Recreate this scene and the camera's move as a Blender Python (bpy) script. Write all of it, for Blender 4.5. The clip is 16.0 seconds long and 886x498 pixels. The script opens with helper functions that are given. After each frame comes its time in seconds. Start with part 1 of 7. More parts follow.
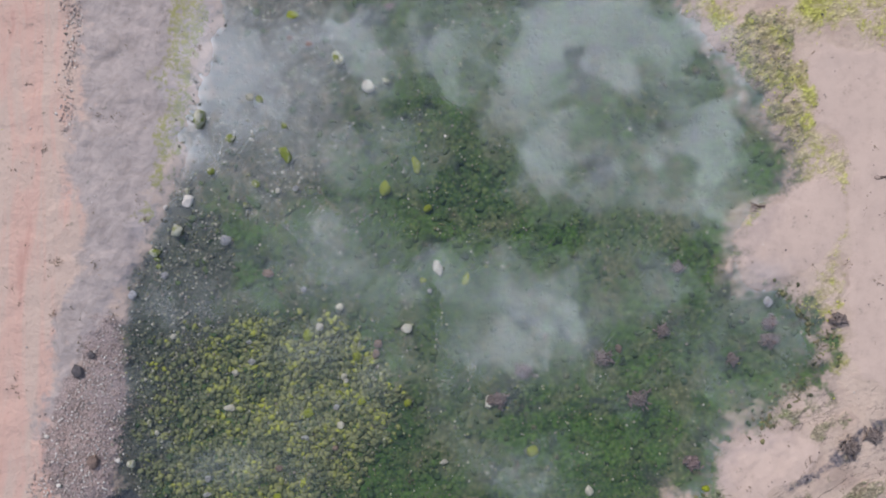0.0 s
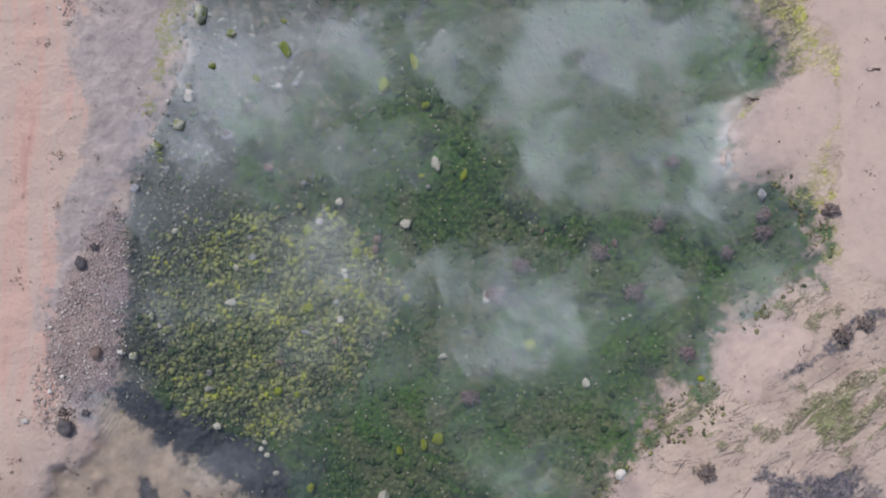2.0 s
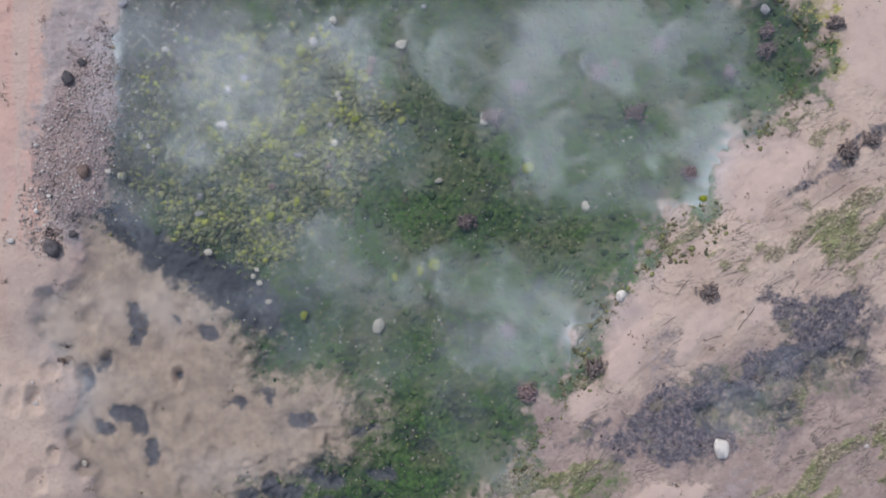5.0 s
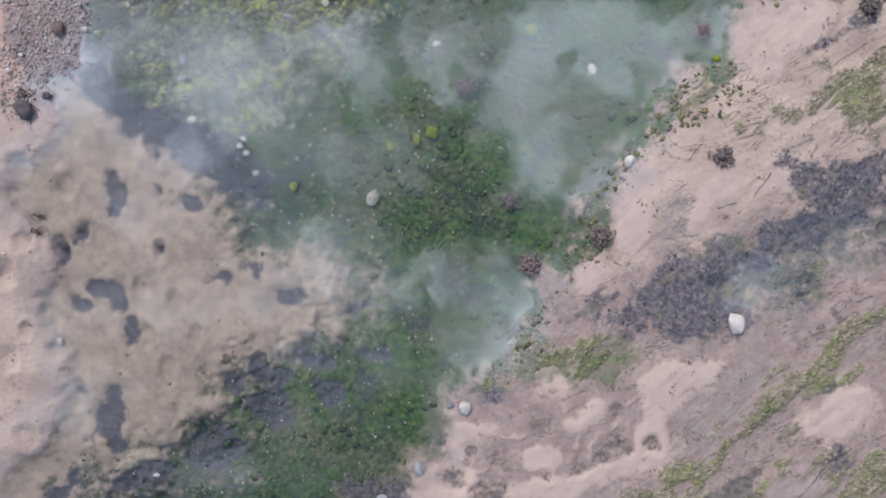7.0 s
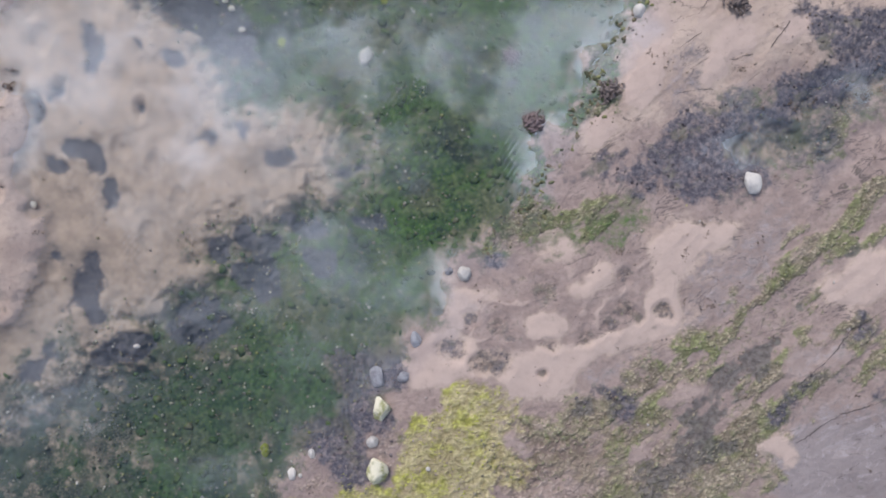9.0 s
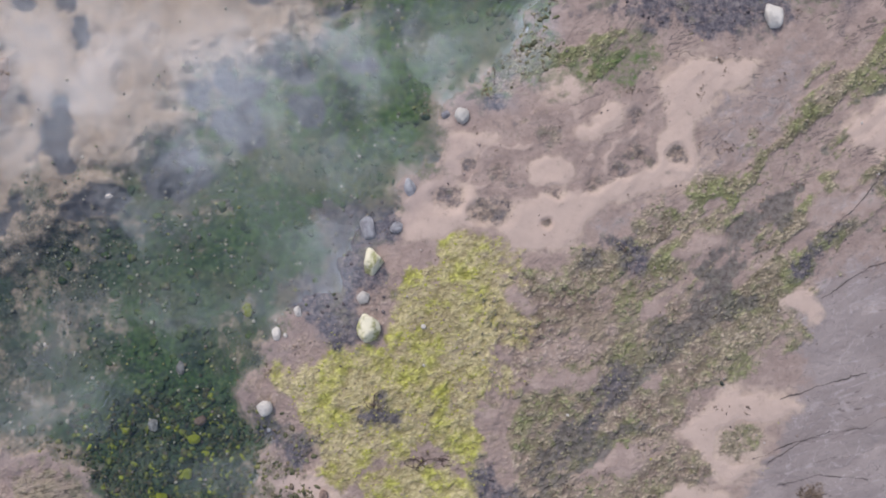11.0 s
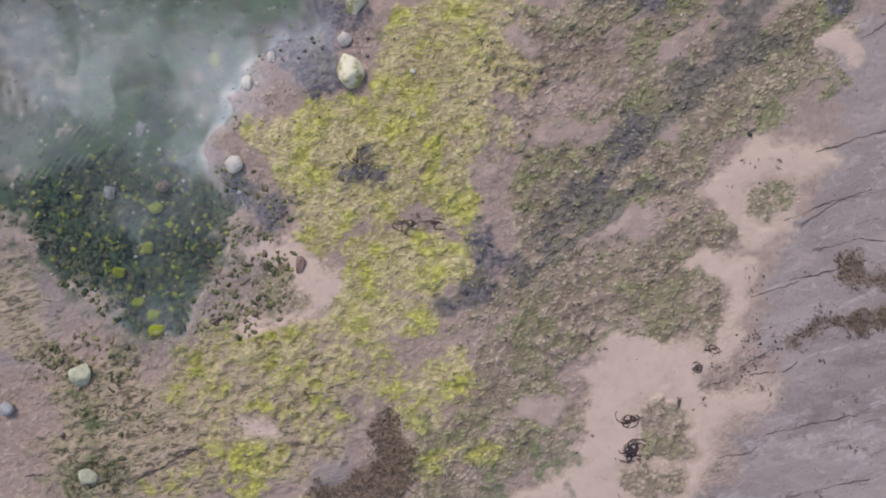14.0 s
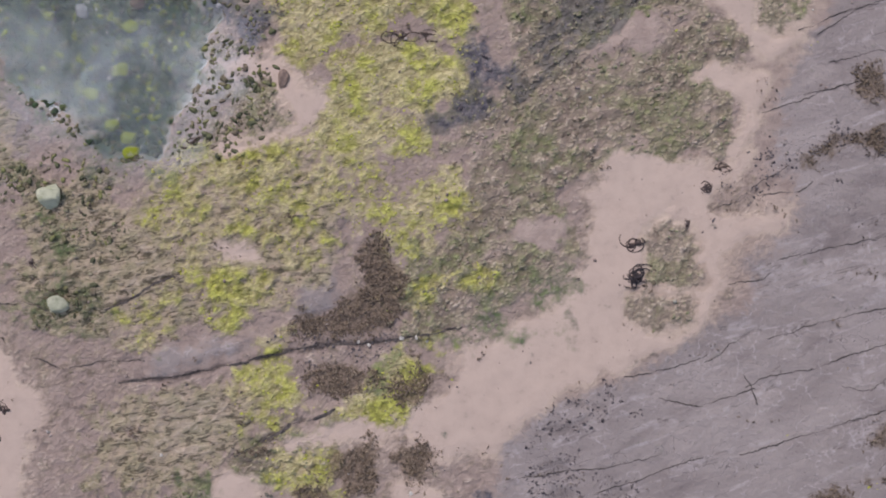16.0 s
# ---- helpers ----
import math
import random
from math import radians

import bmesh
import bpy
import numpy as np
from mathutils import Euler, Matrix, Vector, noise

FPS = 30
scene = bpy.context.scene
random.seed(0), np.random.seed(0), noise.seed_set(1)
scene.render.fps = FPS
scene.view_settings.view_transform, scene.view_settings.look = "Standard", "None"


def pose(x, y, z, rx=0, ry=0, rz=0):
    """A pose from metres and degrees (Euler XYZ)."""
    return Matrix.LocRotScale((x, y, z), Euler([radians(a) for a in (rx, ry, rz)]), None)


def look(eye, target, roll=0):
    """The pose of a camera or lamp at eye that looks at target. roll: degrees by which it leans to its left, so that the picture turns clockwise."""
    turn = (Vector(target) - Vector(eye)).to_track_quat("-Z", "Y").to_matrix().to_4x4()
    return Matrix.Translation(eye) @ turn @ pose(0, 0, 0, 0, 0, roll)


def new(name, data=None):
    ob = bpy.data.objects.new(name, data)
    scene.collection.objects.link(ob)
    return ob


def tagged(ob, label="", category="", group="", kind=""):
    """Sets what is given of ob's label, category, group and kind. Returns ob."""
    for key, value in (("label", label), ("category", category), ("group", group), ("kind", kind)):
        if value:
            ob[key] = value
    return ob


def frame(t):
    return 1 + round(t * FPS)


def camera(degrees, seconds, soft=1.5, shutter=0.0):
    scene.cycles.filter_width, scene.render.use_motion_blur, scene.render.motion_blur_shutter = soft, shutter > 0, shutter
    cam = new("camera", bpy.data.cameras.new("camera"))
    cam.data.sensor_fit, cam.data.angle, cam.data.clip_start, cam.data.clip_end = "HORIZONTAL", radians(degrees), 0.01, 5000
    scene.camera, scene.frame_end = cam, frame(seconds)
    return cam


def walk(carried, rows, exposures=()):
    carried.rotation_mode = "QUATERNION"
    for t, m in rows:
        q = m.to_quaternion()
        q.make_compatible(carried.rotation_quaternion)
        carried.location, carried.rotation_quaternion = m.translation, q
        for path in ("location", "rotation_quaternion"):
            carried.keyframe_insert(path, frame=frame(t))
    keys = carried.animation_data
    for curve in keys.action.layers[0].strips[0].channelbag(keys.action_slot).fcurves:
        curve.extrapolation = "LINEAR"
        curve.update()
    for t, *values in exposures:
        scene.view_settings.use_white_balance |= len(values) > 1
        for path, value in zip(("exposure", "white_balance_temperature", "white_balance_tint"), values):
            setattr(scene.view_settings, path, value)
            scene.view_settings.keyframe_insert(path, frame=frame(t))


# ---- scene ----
cam = camera(61.9, 16.0, soft=1.95)
METRES, EYE, TILT, LEAN, TURN = 9.2, 6.515, -91.1, 0.0, 0.0
ROWS = [
    (0.0, 0.0, 0.0, 0.0, 0.0, 0.0, -0.0),
    (0.5, 0.0008, -0.0017, -0.0242, 0.02, -0.1, 0.03),
    (1.0, 0.0019, -0.0039, -0.0508, 0.08, 0.05, 0.07),
    (1.5, 0.001, -0.007, -0.0791, -0.03, 0.12, 0.09),
    (2.0, 0.0014, -0.0094, -0.1058, -0.02, 0.17, 0.12),
    (2.5, 0.0034, -0.0105, -0.1348, 0.07, 0.19, 0.14),
    (3.0, 0.0023, -0.0102, -0.1612, -0.06, 0.15, 0.15),
    (3.5, 0.0024, -0.0089, -0.1904, -0.1, 0.09, 0.15),
    (4.0, 0.0027, -0.0066, -0.2183, -0.12, 0.09, 0.18),
    (6.5, 0.0019, 0.0404, -0.3765, -0.36, 0.42, 0.24),
    (7.0, 0.0009, 0.0497, -0.405, -0.44, 0.34, 0.28),
    (7.5, 0.0026, 0.0602, -0.4366, -0.34, 0.34, 0.31),
    (8.0, 0.0027, 0.0701, -0.4648, -0.37, 0.23, 0.34),
    (8.5, 0.0027, 0.0805, -0.497, -0.38, 0.29, 0.38),
    (9.0, 0.0039, 0.0901, -0.5273, -0.31, 0.38, 0.41),
    (11.5, 0.0076, 0.1495, -0.6832, -0.19, 0.52, 0.59),
    (12.0, 0.008, 0.1609, -0.7124, -0.22, 0.48, 0.62),
    (12.5, 0.0086, 0.1728, -0.7442, -0.23, 0.46, 0.66),
    (13.0, 0.0093, 0.1834, -0.7739, -0.24, 0.48, 0.7),
    (13.5, 0.0099, 0.1946, -0.8058, -0.22, 0.46, 0.72),
    (14.0, 0.0106, 0.2048, -0.8351, -0.23, 0.44, 0.75),
    (14.5, 0.0117, 0.2127, -0.8668, -0.17, 0.44, 0.8),
    (15.0, 0.0124, 0.2147, -0.8969, -0.14, 0.56, 0.84),
    (15.5, 0.0127, 0.2247, -0.9299, -0.15, 0.73, 0.89),
    (16.0, 0.01452, 0.2371, -0.9584, -0.15, 0.67, 0.94),
]
walk(cam, [(t, pose(0, 0, EYE, TILT, LEAN, TURN) @ pose(METRES * x, METRES * y, METRES * z, 90 + pitch, roll, yaw)) for t, x, y, z, yaw, pitch, roll in ROWS],
     exposures=[(0.0, -0.08, 6350, 12), (4.0, -0.26, 6270, 12), (6.5, -0.08, 6150, 12), (7.5, -0.11, 6130, 12), (9.0, -0.15, 6150, 12), (11.5, -0.17, 6370, 13), (16.0, -0.28, 6440, 14)])

# ---- settings of the light and the ground ----
SKY_STRENGTH, CLOUD_STRENGTH, WATER_IOR, CELL = 0.10, 2.75, 1.9, 0.0145

# ---- sky and sun ----
SUN_UP, SUN_ROUND = 46.0, -28.0
world = bpy.data.worlds.new("cloudy_sky")
scene.world = world
world.use_nodes = True
wt = world.node_tree
wt.nodes.clear()


def wnode(kind, *ins, **props):
    """A node of the world's tree, with its first inputs linked or set."""
    n = wt.nodes.new(kind)
    for key, value in props.items():
        setattr(n, key, value)
    for i, v in enumerate(ins):
        if v is None:
            continue
        if isinstance(v, bpy.types.NodeSocket):
            wt.links.new(v, n.inputs[i])
        else:
            n.inputs[i].default_value = v
    return n


def wmath(op, a, b=0.0, clamp=False):
    return wnode("ShaderNodeMath", a, b, operation=op, use_clamp=clamp).outputs[0]


# clouds lie on a flat layer: (u, v) is the place on it in units of its height
way = wnode("ShaderNodeTexCoord").outputs["Generated"]
axis = wnode("ShaderNodeSeparateXYZ", way)
up = wmath("MAXIMUM", axis.outputs[2], 0.08)
layer = wnode("ShaderNodeCombineXYZ", wmath("DIVIDE", axis.outputs[0], up), wmath("DIVIDE", axis.outputs[1], up), 0.0).outputs[0]
wisp = wnode("ShaderNodeTexNoise", layer, None, 7.0, 5.0, 0.55)
swirl = wnode("ShaderNodeVectorMath", wnode("ShaderNodeVectorMath", wisp.outputs["Color"], (0.5, 0.5, 0.5), operation="SUBTRACT").outputs[0], (0.12, 0.12, 0.0), operation="MULTIPLY").outputs[0]
bent = wnode("ShaderNodeVectorMath", layer, swirl, operation="ADD").outputs[0]
curlicue = wnode("ShaderNodeVectorMath", wnode("ShaderNodeVectorMath", wnode("ShaderNodeTexNoise", bent, None, 24.0, 4.0, 0.6).outputs["Color"], (0.5, 0.5, 0.5), operation="SUBTRACT").outputs[0], (0.085, 0.085, 0.0), operation="MULTIPLY").outputs[0]
bent = wnode("ShaderNodeVectorMath", bent, curlicue, operation="ADD").outputs[0]
fluff = wnode("ShaderNodeTexNoise", bent, None, 3.2, 6.0, 0.6).outputs["Fac"]
# single clouds overhead: centre, radii and thickness
HIGH_CLOUDS = [(-0.266, 0.262, 0.062, 0.031, 0.5), (-0.167, 0.273, 0.062, 0.035, 0.6), (-0.214, 0.205, 0.097, 0.053, 0.38), (-0.305, 0.182, 0.07, 0.053, 0.3), (-0.099, 0.22, 0.026, 0.044, 0.35), (0.03, 0.227, 0.044, 0.044, 0.55), (-0.008, 0.25, 0.044, 0.026, 0.35), (0.122, 0.166, 0.048, 0.097, 0.75), (0.137, 0.234, 0.053, 0.035, 0.5), (0.206, 0.257, 0.07, 0.053, 0.8), (0.228, 0.295, 0.106, 0.035, 0.6), (0.305, 0.264, 0.079, 0.053, 0.38), (0.167, 0.082, 0.062, 0.053, 0.55), (0.29, 0.082, 0.079, 0.062, 0.65), (0.343, 0.127, 0.053, 0.044, 0.45), (0.366, 0.058, 0.053, 0.053, 0.4), (-0.069, 0.109, 0.062, 0.04, 0.6), (-0.139, -0.032, 0.079, 0.053, 0.3), (-0.062, -0.063, 0.07, 0.044, 0.3), (0.022, -0.055, 0.044, 0.044, 0.2)]
LOW_CLOUDS = [(0.137, -0.098, 0.084, 0.057, 0.75), (0.091, -0.163, 0.053, 0.035, 0.5), (0.29, -0.083, 0.04, 0.04, 0.45), (-0.009, -0.17, 0.079, 0.035, 0.22), (-0.184, -0.016, 0.09, 0.06, 0.38), (-0.381, 0.152, 0.079, 0.053, 0.18), (-0.421, 0.061, 0.053, 0.04, 0.22), (-0.48, 0.221, 0.062, 0.044, 0.42), (-0.344, 0.122, 0.053, 0.026, 0.25), (-0.29, 0.137, 0.062, 0.044, 0.22), (-0.549, 0.152, 0.053, 0.079, 0.2), (-0.548, 0.244, 0.053, 0.044, 0.42), (-0.538, -0.222, 0.062, 0.044, 0.4), (-0.446, -0.192, 0.062, 0.035, 0.35), (-0.302, -0.331, 0.044, 0.035, 0.35), (0.121, -0.325, 0.053, 0.044, 0.5), (0.579, 0.218, 0.053, 0.053, 0.4), (-0.506, -0.107, 0.079, 0.053, 0.3), (-0.368, -0.077, 0.106, 0.053, 0.25), (-0.216, -0.108, 0.079, 0.053, 0.3)]
VEILS = [(0.244, 0.204, 0.106, 0.106, 0.24), (0.167, 0.151, 0.088, 0.132, 0.188), (0.053, 0.272, 0.158, 0.053, 0.21), (-0.137, 0.288, 0.132, 0.053, 0.21), (-0.061, 0.182, 0.132, 0.053, 0.165), (0.373, 0.196, 0.079, 0.097, 0.285), (0.419, 0.271, 0.079, 0.07, 0.225), (-0.252, 0.121, 0.123, 0.07, 0.15), (0.167, 0.302, 0.176, 0.044, 0.188), (-0.449, 0.255, 0.25, 0.10, 0.48), (-0.43, 0.305, 0.15, 0.06, 0.2), (-0.107, 0.25, 0.106, 0.053, 0.2)]
total = wmath("MULTIPLY", wmath("SUBTRACT", fluff, 0.475), 1.9)
for cx, cy, rx, ry, thick in HIGH_CLOUDS + LOW_CLOUDS + VEILS:
    away = wnode("ShaderNodeVectorMath", wnode("ShaderNodeVectorMath", bent, (cx, cy, 0), operation="SUBTRACT").outputs[0], (0.84 / rx, 0.84 / ry, 0), operation="MULTIPLY").outputs[0]
    dist = wnode("ShaderNodeVectorMath", away, operation="LENGTH").outputs["Value"]
    soft_edge = wnode("ShaderNodeMapRange", dist, 1.4, 0.1, 0.0, thick, interpolation_type="SMOOTHSTEP").outputs[0]
    total = wmath("ADD", total, soft_edge)
shred = wnode("ShaderNodeMapRange", wnode("ShaderNodeTexNoise", bent, None, 15.0, 7.0, 0.62).outputs["Fac"], 0.34, 0.66, 0.25, 1.55).outputs[0]
cover = wmath("MINIMUM", wmath("MAXIMUM", wmath("MULTIPLY", total, shred), 0.0), 1.0)
sky = wnode("ShaderNodeTexSky", sky_type="NISHITA", sun_disc=False, sun_elevation=radians(SUN_UP), sun_rotation=radians(SUN_ROUND), altitude=5.0)
blue = wnode("ShaderNodeBackground", sky.outputs[0], SKY_STRENGTH)
puff = wnode("ShaderNodeTexNoise", bent, None, 9.0, 5.0, 0.6).outputs["Fac"]
cloud = wnode("ShaderNodeBackground", (0.875, 0.952, 1.125, 1), wnode("ShaderNodeMapRange", puff, 0.3, 0.7, 0.7 * CLOUD_STRENGTH, 1.25 * CLOUD_STRENGTH).outputs[0])
both = wnode("ShaderNodeMixShader", cover, blue.outputs[0], cloud.outputs[0])
wnode("ShaderNodeOutputWorld", both.outputs[0])

sun = new("sun", bpy.data.lights.new("sun", "SUN"))
sun.data.energy, sun.data.angle, sun.data.color = 2.8, radians(9), (1.0, 0.91, 0.84)
sx, sy = math.sin(radians(SUN_ROUND)), math.cos(radians(SUN_ROUND))
sun.matrix_world = look((sx * 40, sy * 40, 40 * math.tan(radians(SUN_UP))), (0, 0, 0))

# ---- materials ----
class Tree:
    """A short hand for node materials."""

    def __init__(self, name):
        self.mat = bpy.data.materials.new(name)
        self.mat.use_nodes = True
        self.t = self.mat.node_tree
        self.t.nodes.clear()
        self.out = self.t.nodes.new("ShaderNodeOutputMaterial")

    def node(self, kind, ins=None, **props):
        n = self.t.nodes.new(kind)
        for key, value in props.items():
            setattr(n, key, value)
        for key, v in (ins or {}).items():
            if isinstance(v, bpy.types.NodeSocket):
                self.t.links.new(v, n.inputs[key])
            else:
                n.inputs[key].default_value = v
        return n

    def attr(self, name):
        return self.node("ShaderNodeAttribute", attribute_name=name).outputs["Fac"]

    def place(self):
        return self.node("ShaderNodeNewGeometry").outputs["Position"]

    def local(self):
        return self.node("ShaderNodeTexCoord").outputs["Object"]

    def noise(self, vec, scale, detail=4.0, rough=0.55, bend=0.0):
        return self.node("ShaderNodeTexNoise", {"Vector": vec, "Scale": scale, "Detail": detail, "Roughness": rough, "Distortion": bend}).outputs["Fac"]

    def cells(self, vec, scale, feature="F1", rand=1.0):
        return self.node("ShaderNodeTexVoronoi", {"Vector": vec, "Scale": scale, "Randomness": rand}, feature=feature)

    def stretch(self, vec, scale, turn=0.0):
        """Squeezed by scale along axes turned to the left by turn."""
        return self.node("ShaderNodeMapping", {"Vector": vec, "Scale": tuple(1 / s for s in scale), "Rotation": (0, 0, radians(turn))}, vector_type="TEXTURE").outputs[0]

    def span(self, v, a, b, lo=0.0, hi=1.0):
        return self.node("ShaderNodeMapRange", {0: v, 1: a, 2: b, 3: lo, 4: hi}, interpolation_type="SMOOTHSTEP").outputs[0]

    def math(self, op, a, b=0.0):
        return self.node("ShaderNodeMath", {0: a, 1: b}, operation=op).outputs[0]

    def mix(self, fac, a, b, blend="MIX"):
        full = lambda c: (*c, 1) if isinstance(c, tuple) and len(c) == 3 else c
        return self.node("ShaderNodeMix", {0: fac, 6: full(a), 7: full(b)}, data_type="RGBA", blend_type=blend).outputs[2]

    def island(self):
        return self.node("ShaderNodeNewGeometry").outputs["Random Per Island"]

    def thing(self):
        return self.node("ShaderNodeObjectInfo").outputs["Random"]

    def ramp(self, v, *stops):
        n = self.node("ShaderNodeValToRGB", {0: v})
        e = n.color_ramp.elements
        while len(e) < len(stops):
            e.new(0.5)
        for i, (p, c) in enumerate(stops):
            e[i].position, e[i].color = p, (*c, 1)
        return n.outputs[0]

    def bump(self, height, strength, dist, normal=None):
        ins = {"Height": height, "Strength": strength, "Distance": dist}
        if normal:
            ins["Normal"] = normal
        return self.node("ShaderNodeBump", ins).outputs[0]

    def finish(self, colour, rough=0.85, normal=None, gloss=0.35, coat=0.0):
        ins = {"Base Color": colour, "Roughness": rough, "Specular IOR Level": gloss, "Coat Weight": coat, "Coat Roughness": 0.06, "Coat IOR": WATER_IOR}
        if normal:
            ins["Normal"] = normal
        if coat:
            ins["Coat Normal"] = self.node("ShaderNodeCombineXYZ", {2: 1.0}).outputs[0]
        b = self.node("ShaderNodeBsdfPrincipled", ins)
        self.t.links.new(b.outputs[0], self.out.inputs[0])
        return self.mat


def ground_material():
    m = Tree("shore_ground")
    p = m.place()
    fine, mid, wide = m.noise(p, 150, 3, 0.6), m.noise(p, 26, 5, 0.6), m.noise(p, 2.6, 4, 0.55)
    speck, grain = m.noise(p, 60, 2, 0.5), m.noise(p, 420, 2, 0.6)
    tuft = m.attr("tuft")
    clod = m.noise(p, 10, 4, 0.6)
    torn = m.math("ADD", m.math("MULTIPLY", m.math("SUBTRACT", clod, 0.5), 1.0), m.math("MULTIPLY", m.math("SUBTRACT", mid, 0.5), 0.9))

    def fray(name, lo=0.38, hi=0.62, top=1.0):
        """A soft mask torn into a ragged edge."""
        return m.span(m.math("ADD", m.attr(name), torn), lo, hi, 0.0, top)

    # sand: pale pinkish, damp in broad patches, with dark grains and crumbs
    sand = m.ramp(wide, (0.3, (0.405, 0.308, 0.25)), (0.5, (0.505, 0.396, 0.32)), (0.72, (0.565, 0.45, 0.366)))
    sand = m.mix(m.span(mid, 0.4, 0.75, 0.0, 0.30), sand, (0.36, 0.265, 0.23))
    sand = m.mix(m.span(grain, 0.5, 0.8, 0.0, 0.25), sand, (0.24, 0.17, 0.14))
    streak = m.noise(m.stretch(p, (4.0, 0.5, 1.0), -3), 1.2, 5, 0.6, 1.2)
    peach = m.mix(m.span(streak, 0.45, 0.62), (0.52, 0.40, 0.335), (0.56, 0.375, 0.31))
    peach = m.mix(m.span(streak, 0.62, 0.72, 0, 0.6), peach, (0.47, 0.26, 0.21))
    peach = m.mix(m.span(mid, 0.45, 0.75, 0, 0.25), peach, (0.40, 0.28, 0.23))
    sand = m.mix(m.attr("peach"), sand, peach)
    damp = m.mix(m.span(clod, 0.35, 0.7), (0.315, 0.24, 0.21), (0.40, 0.31, 0.27))
    damp = m.mix(m.span(mid, 0.45, 0.72, 0, 0.45), damp, (0.22, 0.17, 0.145))
    sand = m.mix(m.span(m.math("ADD", m.attr("damp"), m.math("MULTIPLY", torn, 0.5)), 0.25, 0.75), sand, damp)
    # thin branching lines of stranded weed on the damp sand
    twig = m.math("ABSOLUTE", m.math("SUBTRACT", m.noise(m.stretch(p, (0.45, 1.3, 1.0), 24), 5.5, 4, 0.62, 0.9), 0.5))
    where = m.math("MULTIPLY", m.attr("twigs"), m.span(m.noise(p, 2.9, 3, 0.55), 0.44, 0.58, 0.0, 0.75))
    sand = m.mix(m.math("MULTIPLY", m.span(twig, 0.022, 0.004), where), sand, (0.10, 0.085, 0.08))
    sand = m.mix(m.span(speck, 0.72, 0.78, 0.0, 0.6), sand, (0.17, 0.12, 0.09))
    smooth = m.mix(m.span(clod, 0.35, 0.7), (0.545, 0.424, 0.357), (0.495, 0.382, 0.323))
    smooth = m.mix(m.span(grain, 0.55, 0.8, 0.0, 0.12), smooth, (0.30, 0.22, 0.18))
    sand = m.mix(m.span(m.math("ADD", m.attr("drift"), m.math("MULTIPLY", torn, 0.25)), 0.3, 0.7, 0.0, 0.92), sand, smooth)
    # sand under the shallows is brown with silt
    silted = m.mix(m.span(clod, 0.32, 0.68), (0.475, 0.385, 0.325), (0.35, 0.288, 0.25))
    silted = m.mix(m.span(mid, 0.5, 0.8, 0.0, 0.25), silted, (0.27, 0.235, 0.22))
    sand = m.mix(m.attr("shoal"), sand, silted)
    # grey silt with faint veins
    vein = m.noise(m.stretch(p, (1.0, 1.8, 1.0), 50), 5, 6, 0.6, 1.0)
    silt = m.ramp(vein, (0.3, (0.30, 0.255, 0.235)), (0.5, (0.385, 0.33, 0.31)), (0.7, (0.46, 0.39, 0.36)))
    silt = m.mix(m.span(mid, 0.5, 0.8, 0, 0.3), silt, (0.22, 0.19, 0.19))
    col = m.mix(fray("silt", 0.2, 0.8), sand, silt)
    # bare rock: grey-mauve beds running up to the right, pale veins, dark pores
    bed = m.noise(m.stretch(p, (0.7, 2.0, 1.0), 20), 2.6, 6, 0.62, 0.8)
    rock = m.ramp(bed, (0.28, (0.235, 0.196, 0.188)), (0.48, (0.285, 0.241, 0.230)), (0.68, (0.345, 0.293, 0.277)), (0.85, (0.43, 0.368, 0.345)))
    joint = m.cells(m.node("ShaderNodeVectorMath", {0: m.stretch(p, (0.8, 2.0, 1.0), 20), 1: m.node("ShaderNodeTexNoise", {"Vector": p, "Scale": 4.0, "Detail": 4.0}).outputs["Color"]}, operation="ADD").outputs[0], 2.1, "DISTANCE_TO_EDGE").outputs["Distance"]
    rock = m.mix(m.math("MULTIPLY", m.span(joint, 0.035, 0.0), m.span(mid, 0.4, 0.62, 0.0, 0.55)), rock, (0.50, 0.44, 0.44))
    rock = m.mix(m.math("MULTIPLY", m.span(joint, 0.012, 0.002), m.span(wide, 0.52, 0.6, 0.0, 0.8)), rock, (0.07, 0.055, 0.055))
    seam = m.noise(m.stretch(p, (0.35, 2.6, 1.0), 19), 1.7, 5, 0.5, 0.3)
    off = m.math("ABSOLUTE", m.math("SUBTRACT", seam, 0.5))
    rock = m.mix(m.math("MULTIPLY", m.span(off, 0.03, 0.0), m.span(clod, 0.45, 0.6, 0.0, 0.5)), rock, (0.48, 0.42, 0.42))
    rock = m.mix(m.math("MULTIPLY", m.span(off, 0.006, 0.001), m.span(clod, 0.52, 0.42, 0.0, 0.6)), rock, (0.08, 0.065, 0.06))
    rock = m.mix(m.span(m.noise(m.stretch(p, (0.7, 1.3, 1.0), 20), 2.4, 6, 0.68, 0.7), 0.54, 0.68, 0.0, 0.6), rock, (0.185, 0.15, 0.148))
    rock = m.mix(m.span(m.noise(p, 1.3, 4, 0.6), 0.45, 0.62, 0.0, 0.25), rock, (0.44, 0.38, 0.362))
    rock = m.mix(m.span(speck, 0.66, 0.75, 0.0, 0.5), rock, (0.13, 0.105, 0.11))
    col = m.mix(fray("rock", 0.2, 0.85), col, rock)
    # brown gravel bed
    grit = m.cells(p, 70)
    tone = m.node("ShaderNodeSeparateColor", {0: grit.outputs["Color"]}).outputs[0]
    gravel = m.mix(m.span(grit.outputs["Distance"], 0.25, 0.8), m.mix(tone, (0.30, 0.23, 0.215), (0.50, 0.40, 0.365)), (0.22, 0.17, 0.16))
